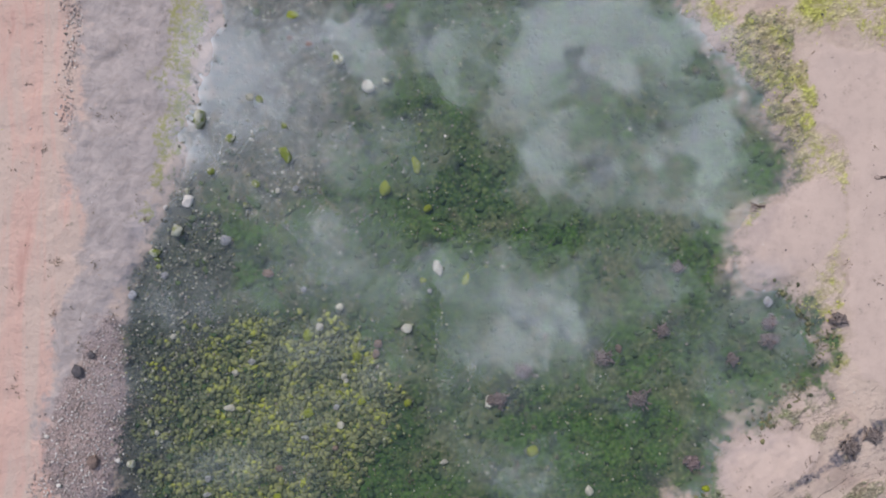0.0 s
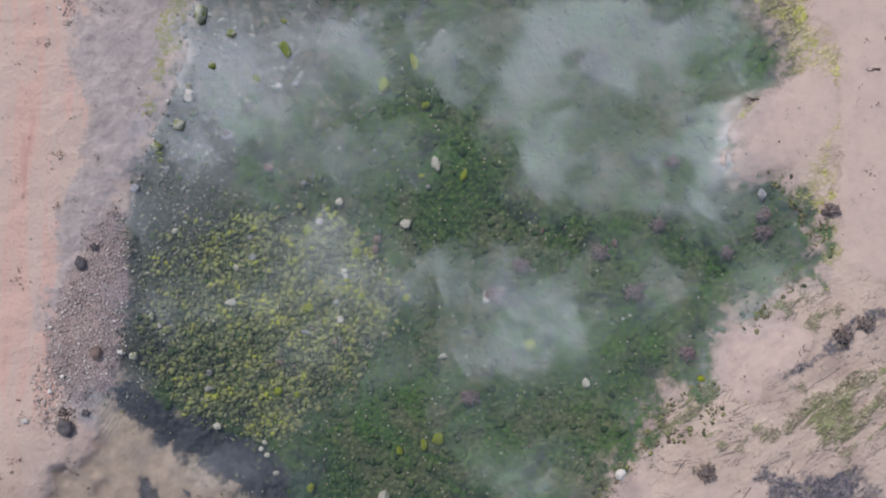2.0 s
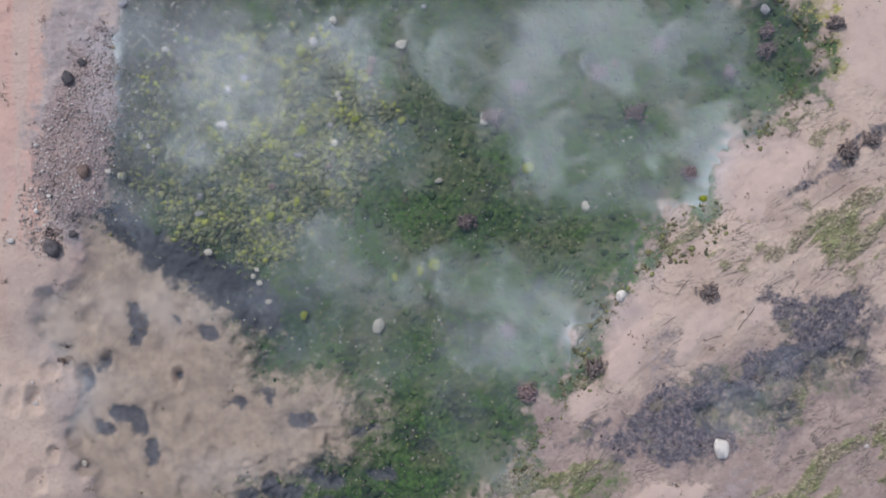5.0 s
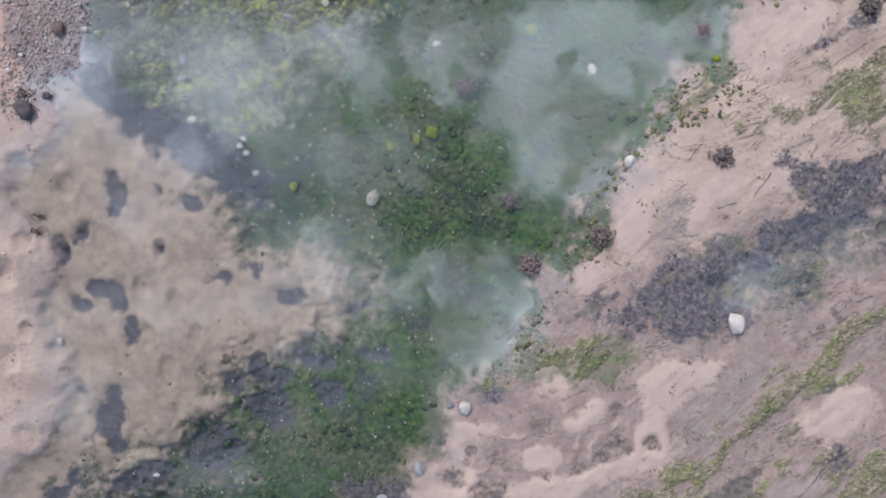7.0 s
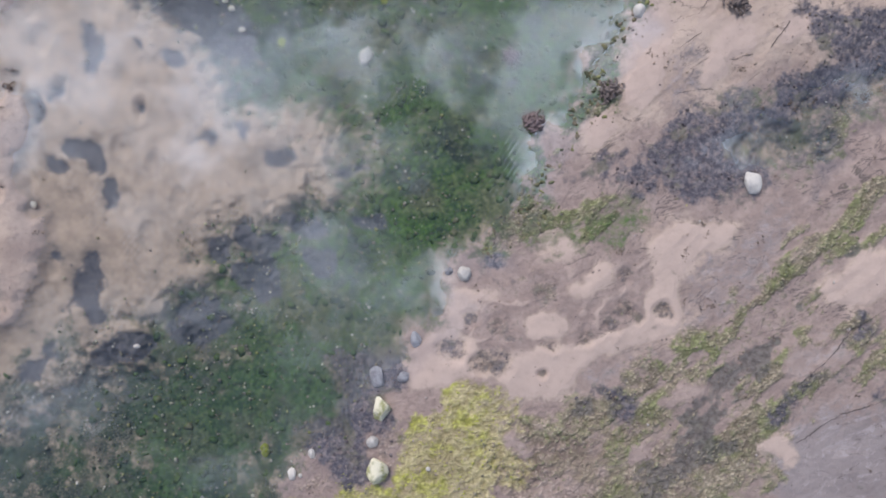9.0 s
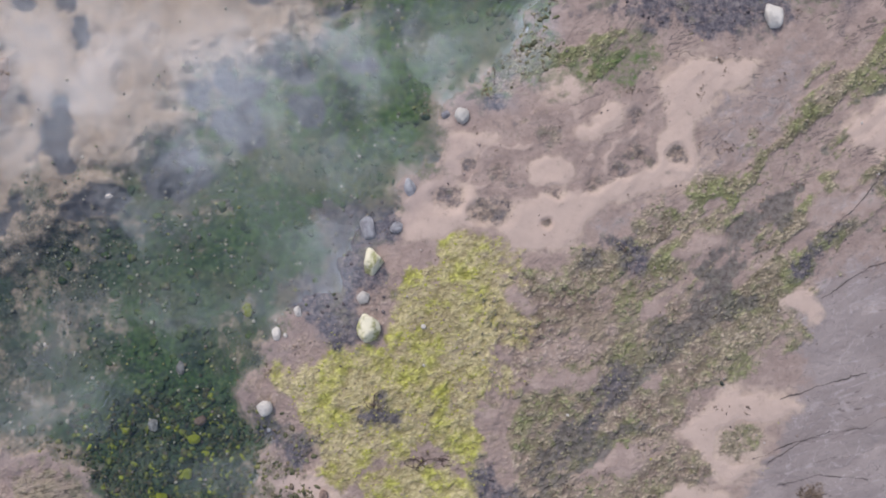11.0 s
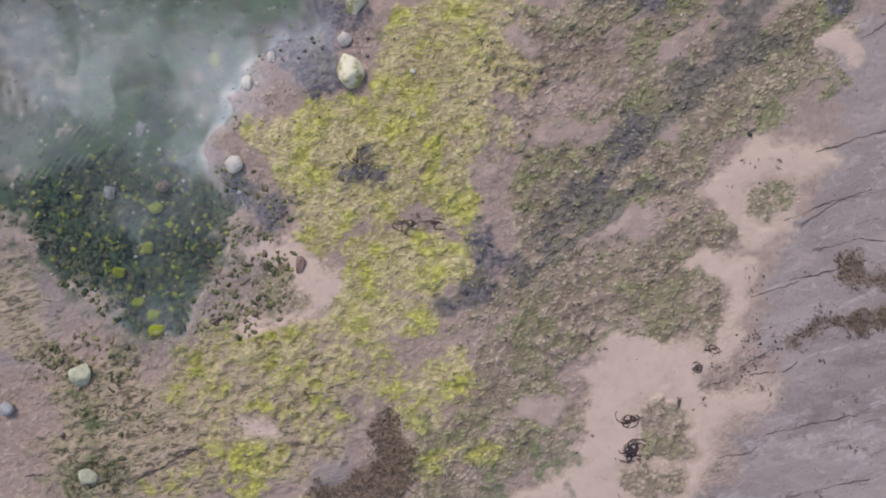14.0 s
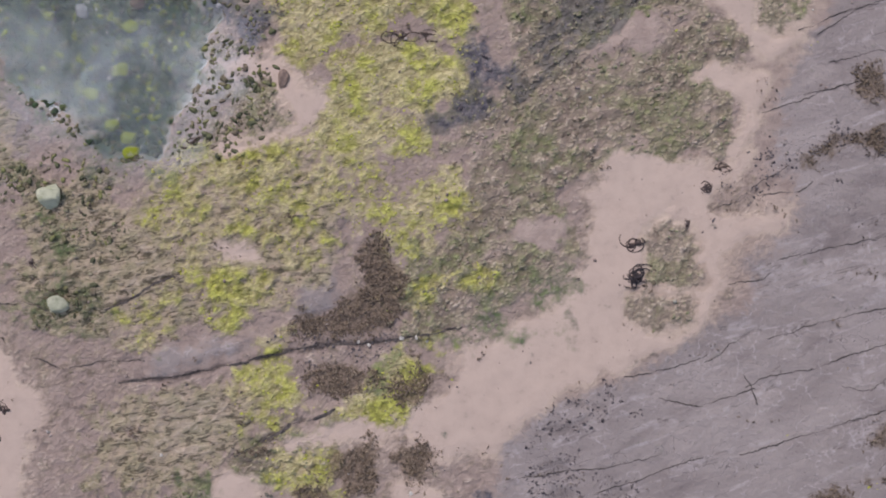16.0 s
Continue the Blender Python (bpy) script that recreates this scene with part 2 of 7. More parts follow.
    col = m.mix(fray("gravel", 0.3, 0.7, 0.9), col, gravel)
    # growth on the land: olive turf, brown turf, yellow-green turf, each with bare sand between
    sway = m.node("ShaderNodeVectorMath", {0: m.node("ShaderNodeTexNoise", {"Vector": p, "Scale": 30.0, "Detail": 2.0}).outputs["Color"], 1: (0.045, 0.045, 0.0)}, operation="MULTIPLY").outputs[0]
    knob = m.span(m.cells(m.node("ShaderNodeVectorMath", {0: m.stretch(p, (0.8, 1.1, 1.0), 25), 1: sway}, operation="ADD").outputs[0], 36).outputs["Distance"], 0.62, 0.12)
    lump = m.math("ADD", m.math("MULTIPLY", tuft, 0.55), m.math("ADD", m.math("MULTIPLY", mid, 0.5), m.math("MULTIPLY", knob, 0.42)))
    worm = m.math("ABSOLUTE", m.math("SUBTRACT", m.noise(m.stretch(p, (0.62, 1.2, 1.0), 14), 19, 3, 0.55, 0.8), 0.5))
    def growth(hollow, body, top, tint, share, worm_light=0.2, pit_shade=0.5):
        """Turf: hollows darkened as if shaded, tufts paled as if lit, tinted in drifts."""
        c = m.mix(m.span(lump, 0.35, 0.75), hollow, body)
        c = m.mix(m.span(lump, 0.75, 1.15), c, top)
        # highlights painted along the worm ridges, shade painted between the knobs
        c = m.mix(m.span(worm, 0.06, 0.02, 0.0, worm_light), c, tuple(v * 1.1 for v in top))
        c = m.mix(m.span(knob, 0.35, 0.05, 0.0, pit_shade), c, hollow)
        sweep = m.noise(m.stretch(p, (0.6, 1.8, 1.0), 30), 1.8, 5, 0.6, 0.6)
        c = m.mix(m.span(sweep, 0.5, 0.36, 0, 0.55), c, m.mix(1.0, c, (0.55, 0.52, 0.52), "MULTIPLY"))
        c = m.mix(m.span(sweep, 0.54, 0.66, 0, 0.7), c, (0.40, 0.31, 0.265))
        # the tint carries painted shade too: half as bright in the hollows
        return m.mix(m.span(m.noise(p, 4.5, 4, 0.6), 0.42, 0.62, 0, share), c, m.mix(m.span(lump, 0.4, 1.0), tuple(v * 0.5 for v in tint), tint))

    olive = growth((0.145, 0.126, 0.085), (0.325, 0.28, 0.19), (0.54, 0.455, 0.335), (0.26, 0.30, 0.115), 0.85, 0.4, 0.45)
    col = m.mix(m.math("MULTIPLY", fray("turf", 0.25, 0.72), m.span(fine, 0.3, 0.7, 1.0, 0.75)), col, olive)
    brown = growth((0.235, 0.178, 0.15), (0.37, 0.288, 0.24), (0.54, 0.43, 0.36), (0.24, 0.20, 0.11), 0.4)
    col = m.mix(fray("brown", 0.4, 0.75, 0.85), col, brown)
    # wrinkled growth on the sand: tan ridges painted as lit, dark olive grooves as shadow
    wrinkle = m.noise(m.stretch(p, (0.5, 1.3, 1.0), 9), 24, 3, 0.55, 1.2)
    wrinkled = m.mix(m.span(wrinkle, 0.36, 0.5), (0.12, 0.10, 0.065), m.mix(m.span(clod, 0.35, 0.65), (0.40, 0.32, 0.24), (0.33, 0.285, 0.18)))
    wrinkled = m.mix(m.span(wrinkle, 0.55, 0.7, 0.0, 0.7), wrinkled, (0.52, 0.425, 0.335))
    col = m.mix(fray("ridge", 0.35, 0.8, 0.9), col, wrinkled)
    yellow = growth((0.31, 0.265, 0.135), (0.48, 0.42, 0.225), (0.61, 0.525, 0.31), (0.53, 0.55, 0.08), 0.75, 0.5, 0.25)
    # tan wrinkles across the yellow, their lit ridges and shaded grooves painted likewise
    yellow = m.mix(m.span(m.noise(p, 7, 5, 0.6, 0.6), 0.52, 0.66, 0, 0.6), yellow, m.mix(m.span(wrinkle, 0.4, 0.6), (0.28, 0.22, 0.15), (0.47, 0.385, 0.28)))
    yellow = m.mix(m.span(fine, 0.5, 0.7, 0, 0.35), yellow, (0.42, 0.35, 0.19))
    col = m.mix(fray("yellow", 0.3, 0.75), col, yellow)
    green = m.math("MULTIPLY", fray("strip", 0.3, 0.7), m.span(mid, 0.35, 0.6))
    col = m.mix(green, col, (0.30, 0.29, 0.12))
    # weed under water
    weed = m.ramp(mid, (0.25, (0.022, 0.038, 0.025)), (0.45, (0.045, 0.088, 0.038)), (0.6, (0.100, 0.160, 0.052)), (0.78, (0.27, 0.29, 0.12)))
    weed = m.mix(m.span(wide, 0.42, 0.62, 0, 0.8), weed, m.mix(m.span(mid, 0.4, 0.7), (0.10, 0.115, 0.065), (0.23, 0.225, 0.14)))
    vivid = m.mix(m.span(mid, 0.3, 0.7), (0.032, 0.070, 0.024), (0.105, 0.205, 0.045))
    weed = m.mix(m.span(m.noise(p, 1.4, 5, 0.65, 0.5), 0.48, 0.58, 0, 0.8), weed, vivid)
    murk = m.mix(m.span(mid, 0.35, 0.7), (0.020, 0.030, 0.034), (0.06, 0.075, 0.066))
    weed = m.mix(m.span(m.noise(m.stretch(p, (1.0, 1.0, 1.0), 70), 2.3, 5, 0.65, 0.5), 0.55, 0.64, 0, 0.7), weed, murk)
    weed = m.mix(m.span(speck, 0.63, 0.71, 0, 0.6), weed, (0.31, 0.30, 0.20))
    weed = m.mix(m.math("MULTIPLY", m.attr("teal"), m.span(clod, 0.3, 0.6, 1.0, 0.6)), weed, m.mix(m.span(mid, 0.35, 0.7), (0.034, 0.055, 0.052), (0.075, 0.115, 0.095)))
    gully = m.mix(m.span(mid, 0.35, 0.65), (0.075, 0.07, 0.065), (0.19, 0.175, 0.16))
    col = m.mix(fray("gully", 0.3, 0.8, 0.8), col, gully)
    col = m.mix(fray("weed", 0.12, 0.92), col, weed)
    slate = m.mix(m.span(grit.outputs["Distance"], 0.2, 0.8), m.mix(tone, (0.07, 0.085, 0.07), (0.26, 0.245, 0.21)), (0.035, 0.044, 0.042))
    col = m.mix(fray("slate", 0.3, 0.8, 0.85), col, slate)
    bed_weed = m.ramp(m.noise(p, 55, 5, 0.7), (0.3, (0.07, 0.052, 0.045)), (0.5, (0.17, 0.125, 0.092)), (0.7, (0.33, 0.25, 0.185)))
    col = m.mix(fray("kelp", 0.3, 0.8, 0.8), col, bed_weed)
    # dark purple weed mats
    mat = m.ramp(m.noise(p, 24, 7, 0.7), (0.30, (0.042, 0.040, 0.052)), (0.45, (0.095, 0.088, 0.105)), (0.58, (0.175, 0.158, 0.168)), (0.72, (0.34, 0.29, 0.265)))
    mat = m.mix(m.span(m.noise(p, 5, 4, 0.65), 0.5, 0.64, 0.0, 0.6), mat, m.mix(m.span(mid, 0.35, 0.65), (0.12, 0.125, 0.07), (0.27, 0.24, 0.165)))
    col = m.mix(m.math("MULTIPLY", fray("dark", 0.12, 0.80), m.span(mid, 0.3, 0.52, 0.45, 1.0)), col, mat)
    col = m.mix(fray("hollow", 0.2, 0.8, 0.92), col, m.mix(m.span(mid, 0.35, 0.7), (0.075, 0.080, 0.108), (0.145, 0.142, 0.160)))
    col = m.mix(fray("navy", 0.25, 0.75, 0.9), col, m.mix(m.span(mid, 0.35, 0.7), (0.030, 0.034, 0.048), (0.085, 0.088, 0.098)))
    col = m.mix(m.math("MULTIPLY", m.attr("crack"), m.span(mid, 0.3, 0.5, 0.4, 1.0)), col, m.mix(mid, (0.02, 0.018, 0.018), (0.09, 0.07, 0.07)))
    rough = m.math("SUBTRACT", 0.92, m.math("MULTIPLY", m.math("MAXIMUM", m.attr("silt"), m.attr("rock")), 0.14))
    n = m.bump(m.math("MULTIPLY", mid, m.math("SUBTRACT", 1.0, m.math("MAXIMUM", m.math("MULTIPLY", m.attr("shoal"), 0.75), m.math("MULTIPLY", m.attr("drift"), 0.75)))), 0.6, 0.02)
    grown = m.math("MAXIMUM", m.math("MAXIMUM", m.attr("turf"), m.attr("yellow")), m.math("MULTIPLY", m.attr("brown"), 0.7))
    n = m.bump(m.math("MULTIPLY", m.noise(m.stretch(p, (0.8, 1.15, 1.0), 18), 38, 3, 0.55), grown), 0.8, 0.008, n)
    n = m.bump(m.math("MULTIPLY", knob, m.math("SUBTRACT", grown, m.math("MULTIPLY", m.attr("yellow"), 0.6))), 0.9, 0.009, n)
    n = m.bump(m.math("MULTIPLY", m.span(worm, 0.14, 0.0), m.attr("yellow")), 0.8, 0.006, n)
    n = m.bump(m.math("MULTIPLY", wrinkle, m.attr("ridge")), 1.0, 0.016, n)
    n = m.bump(fine, 0.3, 0.005, n)
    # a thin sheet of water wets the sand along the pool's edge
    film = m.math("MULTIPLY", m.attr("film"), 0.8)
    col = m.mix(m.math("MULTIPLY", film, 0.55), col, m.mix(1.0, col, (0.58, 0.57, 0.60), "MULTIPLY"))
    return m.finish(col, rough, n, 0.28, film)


def water_material():
    m = Tree("still_water")
    p = m.place()
    ripple = m.noise(m.stretch(p, (2.5, 1, 1), 30), 3.0, 1, 0.4)
    n = m.bump(ripple, 0.05, 0.01)
    cat = m.node("ShaderNodeTexWave", {"Vector": m.stretch(p, (1, 1, 1), -35), "Scale": 8.0, "Distortion": 3.0, "Detail": 2.0, "Detail Scale": 1.5}, wave_type="BANDS").outputs["Fac"]
    n = m.bump(m.math("MULTIPLY", cat, m.span(m.noise(p, 0.9, 3, 0.6), 0.52, 0.68)), 1.0, 0.00011, n)
    clear = m.node("ShaderNodeBsdfTransparent", {"Color": (0.92, 0.97, 0.96, 1)})
    mirror = m.node("ShaderNodeBsdfGlossy", {"Color": (1, 1, 1, 1), "Roughness": 0.0, "Normal": n})
    fres = m.node("ShaderNodeFresnel", {"IOR": WATER_IOR})
    mixed = m.node("ShaderNodeMixShader", {0: fres.outputs[0], 1: clear.outputs[0], 2: mirror.outputs[0]})
    m.t.links.new(mixed.outputs[0], m.out.inputs[0])
    return m.mat


def stone_material(name, pale, deep, growth=None, amount=0.5, gloss=0.35):
    m = Tree(name)
    p = m.local()
    tone = m.thing()
    vec = m.node("ShaderNodeVectorMath", {0: p, 1: m.node("ShaderNodeCombineXYZ", {0: m.math("MULTIPLY", tone, 40.0)}).outputs[0]}, operation="ADD").outputs[0]
    big, small = m.noise(vec, 2.2, 4, 0.6), m.noise(vec, 14, 4, 0.65)
    col = m.mix(m.span(big, 0.35, 0.7), pale, deep)
    col = m.mix(m.span(small, 0.55, 0.75, 0, 0.5), col, tuple(c * 0.55 for c in deep))
    col = m.mix(1.0, col, m.mix(tone, (0.78, 0.78, 0.78), (1.1, 1.1, 1.08)), "MULTIPLY")
    if growth:
        spread = m.math("ADD", big, m.math("MULTIPLY", m.math("SUBTRACT", tone, 0.5), 0.3))
        g = m.mix(m.span(small, 0.35, 0.7), tuple(c * 0.6 for c in growth), growth)
        col = m.mix(m.span(spread, 0.62 - amount * 0.4, 0.80 - amount * 0.4), col, g)
    return m.finish(col, 0.8, m.bump(small, 0.5, 0.12), gloss)


def island_material(name, *tones, rough=0.85, bump=0.4, drift=0.0, grain=120, scale=1.1):
    """Tones spread over the loose pieces of one mesh; drift: how far they gather in patches."""
    m = Tree(name)
    p = m.place()
    stops = [((i + 0.5) / len(tones), c) for i, c in enumerate(tones)]
    pick = m.island()
    if drift:
        wander = m.span(m.noise(p, scale, 4, 0.6), 0.28, 0.72)
        pick = m.math("ADD", m.math("MULTIPLY", pick, 1 - drift), m.math("MULTIPLY", wander, drift))
    col = m.ramp(pick, *stops)
    small = m.noise(p, grain, 4, 0.65)
    col = m.mix(m.span(small, 0.4, 0.72, 0, 0.75), col, m.mix(1.0, col, (0.48, 0.48, 0.42), "MULTIPLY"))
    return m.finish(col, rough, m.bump(small, bump, 0.01), 0.35)


def weed_material(name, a, b):
    m = Tree(name)
    s = m.noise(m.place(), 70, 3, 0.6)
    return m.finish(m.mix(m.span(s, 0.35, 0.7), a, b), 0.6, m.bump(s, 0.4, 0.01), 0.4)


GROUND = ground_material()
WATER = water_material()
WHITE = stone_material("white_stone", (0.80, 0.75, 0.69), (0.60, 0.56, 0.52))
GREY = stone_material("grey_stone", (0.46, 0.46, 0.49), (0.27, 0.26, 0.28))
MOSSY = stone_material("algae_stone", (0.62, 0.61, 0.50), (0.44, 0.43, 0.32), (0.25, 0.31, 0.06), 0.5)
LIME = stone_material("yellow_algae_stone", (0.55, 0.55, 0.30), (0.40, 0.40, 0.17), (0.38, 0.44, 0.03), 1.0)
RUST = stone_material("brown_stone", (0.32, 0.23, 0.19), (0.17, 0.12, 0.105))
CREAM = stone_material("cream_boulder", (0.92, 0.86, 0.66), (0.82, 0.76, 0.55), (0.58, 0.56, 0.24), 0.06)
SAGE = stone_material("sage_boulder", (0.66, 0.66, 0.50), (0.52, 0.53, 0.38), (0.36, 0.40, 0.16), 0.15)
CHARCOAL = stone_material("dark_stone", (0.17, 0.15, 0.155), (0.09, 0.08, 0.085))
SHINGLE = island_material("dark_shingle", (0.07, 0.08, 0.07), (0.15, 0.15, 0.125), (0.27, 0.25, 0.21), (0.10, 0.12, 0.075), (0.45, 0.42, 0.37), (0.20, 0.22, 0.11), (0.58, 0.55, 0.50))
GRIT = island_material("gravel_mix", (0.28, 0.215, 0.20), (0.46, 0.365, 0.33), (0.38, 0.30, 0.275), (0.54, 0.46, 0.425), (0.33, 0.28, 0.275), (0.70, 0.65, 0.61))
SPECK = island_material("pool_pebbles", (0.12, 0.14, 0.08), (0.27, 0.27, 0.16), (0.22, 0.20, 0.165), (0.46, 0.44, 0.37), (0.16, 0.19, 0.08), (0.64, 0.61, 0.56), (0.34, 0.36, 0.10), (0.33, 0.27, 0.24))
ALGAE = island_material("algae_lumps", (0.05, 0.07, 0.048), (0.11, 0.138, 0.078), (0.20, 0.225, 0.12), (0.13, 0.155, 0.08), (0.27, 0.285, 0.155), (0.33, 0.345, 0.15), (0.40, 0.43, 0.10), (0.48, 0.51, 0.08), rough=0.8, drift=0.45, grain=45, bump=0.9, scale=4.2)
POOLWEED = island_material("pool_weed", (0.034, 0.058, 0.032), (0.050, 0.092, 0.038), (0.072, 0.13, 0.045), (0.095, 0.13, 0.06), (0.11, 0.18, 0.05), (0.18, 0.18, 0.11), rough=0.8, drift=0.8, grain=45, bump=0.6, scale=4.0)
OLIVE = island_material("olive_turf", (0.20, 0.20, 0.13), (0.29, 0.25, 0.18), (0.36, 0.30, 0.225), (0.25, 0.255, 0.14), (0.41, 0.34, 0.265), (0.23, 0.25, 0.125), (0.46, 0.375, 0.30), rough=0.9, drift=0.75, grain=60, bump=0.8, scale=6.0)
GOLD = island_material("yellow_turf", (0.50, 0.42, 0.26), (0.46, 0.41, 0.20), (0.49, 0.46, 0.14), (0.52, 0.52, 0.095), (0.49, 0.51, 0.075), (0.52, 0.45, 0.24), rough=0.9, drift=0.8, grain=60, bump=0.6, scale=7.0)
UMBER = island_material("brown_turf", (0.22, 0.17, 0.148), (0.32, 0.25, 0.215), (0.38, 0.30, 0.258), (0.26, 0.22, 0.145), (0.43, 0.34, 0.29), rough=0.9, drift=0.4, grain=60, bump=0.8, scale=2.5)
PLUM = island_material("dark_mat", (0.06, 0.05, 0.062), (0.11, 0.093, 0.105), (0.19, 0.16, 0.17), (0.29, 0.245, 0.235), (0.085, 0.07, 0.082), rough=0.8, drift=0.3)
KELPS = island_material("rockweed", (0.09, 0.066, 0.055), (0.18, 0.13, 0.095), (0.28, 0.205, 0.14), (0.14, 0.105, 0.085), (0.38, 0.29, 0.205), rough=0.6, drift=0.25)
TUFTWEED = island_material("tuft_weed", (0.09, 0.095, 0.055), (0.15, 0.155, 0.08), (0.20, 0.155, 0.115), (0.25, 0.25, 0.10), rough=0.8, grain=60, bump=0.8)
SOUTHWEED = island_material("south_pool_weed", (0.020, 0.032, 0.026), (0.030, 0.050, 0.030), (0.042, 0.074, 0.032), (0.06, 0.085, 0.045), (0.09, 0.12, 0.045), (0.10, 0.085, 0.065), (0.20, 0.24, 0.05), (0.40, 0.45, 0.05), rough=0.8, drift=0.25, grain=45, bump=0.8, scale=7.0)
DARKLINE = weed_material("crack_weed", (0.035, 0.029, 0.03), (0.13, 0.105, 0.095))
DARKBROWN = weed_material("dark_brown_weed", (0.05, 0.036, 0.036), (0.13, 0.092, 0.085))
BLACK = weed_material("black_weed", (0.025, 0.021, 0.026), (0.085, 0.066, 0.07))
BROWNWEED = weed_material("brown_weed", (0.07, 0.05, 0.045), (0.15, 0.105, 0.085))
PURPLE = weed_material("purple_weed", (0.12, 0.098, 0.09), (0.27, 0.212, 0.19))
PINKWEED = weed_material("pink_weed", (0.15, 0.11, 0.11), (0.31, 0.235, 0.225))

# ---- the plan: outlines in metres ----
WEST_SHORE = [(-0.71, 5.85), (-1.39, 4.79), (-1.74, 3.63), (-1.85, 2.65), (-1.95, 2.06), (-2.09, 1.76), (-2.16, 1.52), (-2.23, 1.07), (-2.28, 0.73), (-2.38, 0.43), (-2.48, 0.18), (-2.59, -0.07), (-2.69, -0.37), (-2.78, -0.62), (-2.86, -0.92), (-2.88, -1.32), (-2.9, -1.72), (-2.88, -1.65), (-2.91, -2.01), (-2.94, -2.31), (-3.17, -2.41), (-3.1, -2.72), (-3.28, -3.02), (-3.48, -3.12), (-3.51, -3.43), (-3.34, -3.63), (-3.04, -3.81), (-3.11, -4.04), (-3.27, -4.22), (-3.21, -4.55), (-3.05, -4.78), (-3.15, -5.05), (-3.29, -5.38), (-3.43, -5.56), (-3.57, -5.7), (-3.9, -5.9), (-4.6, -6.3), (-4.6, -7.4), (-3.01, -7.59), (-2.77, -7.59), (-2.62, -7.71), (-2.42, -7.87), (-2.27, -8.03), (-2.34, -7.92), (-2.2, -8.07), (-2.02, -8.22), (-1.81, -8.33), (-1.62, -8.33), (-1.51, -8.22), (-1.4, -8.11), (-1.31, -7.97), (-1.28, -7.75)]
EAST_SHORE = [(-1.25, -7.61), (-1.17, -7.5), (-1.28, -7.35), (-1.35, -7.17), (-1.31, -6.91), (-1.2, -6.77), (-1.12, -6.66), (-1.06, -6.54), (-0.87, -6.47), (-0.67, -6.43), (-0.63, -6.19), (-0.55, -6.0), (-0.39, -5.94), (-0.23, -5.84), (-0.21, -5.65), (-0.07, -5.49), (-0.01, -5.37), (-0.13, -5.64), (-0.04, -5.46), (0.05, -5.33), (0.03, -5.2), (0.14, -5.05), (0.32, -4.94), (0.49, -4.89), (0.6, -4.76), (0.69, -4.54), (0.72, -4.32), (0.76, -4.1), (0.94, -4.01), (1.03, -3.88), (1.16, -3.62), (1.3, -3.49), (1.43, -3.31), (1.13, -3.65)]
NORTH_EAST_SHORE = [(1.18, -3.39), (1.39, -3.27), (1.51, -3.14), (1.64, -2.96), (1.77, -2.78), (1.79, -2.53), (2.04, -2.4), (2.35, -2.25), (2.42, -2.02), (2.55, -1.8), (2.8, -1.67), (3.1, -1.47), (3.31, -1.32), (3.36, -1.12), (3.18, -0.92), (3.1, -0.56), (2.87, -0.39), (2.7, -0.39), (2.54, -0.16), (2.52, -0.32), (2.52, -0.12), (2.62, 0.1), (2.77, 0.25), (2.99, 0.43), (3.06, 0.58), (2.99, 0.82), (2.81, 1.05), (2.66, 1.27), (2.53, 1.52), (2.31, 1.76), (2.06, 2.06), (2.01, 2.65), (1.7, 3.92), (1.11, 5.18), (0.27, 5.85)]
POOL = [WEST_SHORE + EAST_SHORE + NORTH_EAST_SHORE]
FLAT = []
FLAT.append([(-2.89, -2.41), (-2.67, -2.62), (-2.36, -2.87), (-2.01, -3.05), (-1.79, -3.25), (-1.76, -3.53), (-1.56, -3.79), (-1.31, -3.94), (-1.16, -3.91), (-0.88, -4.05), (-0.79, -4.28), (-0.93, -4.56), (-1.16, -4.7), (-1.35, -4.83), (-1.63, -4.83), (-1.77, -5.11), (-1.86, -5.29), (-2.18, -5.38), (-2.28, -5.57), (-2.65, -5.71), (-2.88, -5.89), (-3.11, -6.13), (-3.4, -6.1), (-4.69, -6.11), (-5.07, -3.1), (-3.94, -3.12), (-3.38, -2.72), (-3.09, -2.36)])
TIP = []
TIP.append([(-0.93, -3.91), (-0.51, -3.94), (-0.24, -4.05), (-0.33, -4.28), (-0.52, -4.56), (-0.89, -4.65)])
MOTTLE = []
MOTTLE.append([(-4.06, -5.88), (-3.14, -5.79), (-2.91, -5.66), (-2.3, -5.67), (-1.94, -5.63), (-1.63, -5.63), (-1.5, -5.85), (-1.64, -6.16), (-1.99, -6.07), (-2.26, -6.02), (-2.52, -6.24), (-2.35, -6.51), (-2.27, -6.96), (-4.08, -6.94)])
MOTTLE.append([(-3.58, -6.36), (-2.52, -6.43), (-2.25, -6.57), (-2.23, -6.92), (-2.41, -7.24), (-2.61, -7.39), (-3.01, -7.59), (-3.6, -7.58)])
MOTTLE.append([(-1.64, -6.52), (-1.47, -6.47), (-1.2, -6.61), (-1.12, -6.89), (-1.65, -6.88)])
HOLLOW = []
HOLLOW.append([(-2.75, -3.12), (-2.63, -3.17), (-2.6, -3.32), (-2.53, -3.43), (-2.67, -3.56), (-2.75, -3.54), (-2.71, -3.41), (-2.74, -3.26)])
HOLLOW.append([(-2.93, -4.06), (-2.68, -4.04), (-2.57, -4.13), (-2.58, -4.31), (-2.65, -4.32), (-2.72, -4.2), (-2.86, -4.2)])
HOLLOW.append([(-2.62, -4.36), (-2.5, -4.36), (-2.47, -4.6), (-2.57, -4.68), (-2.62, -4.55)])
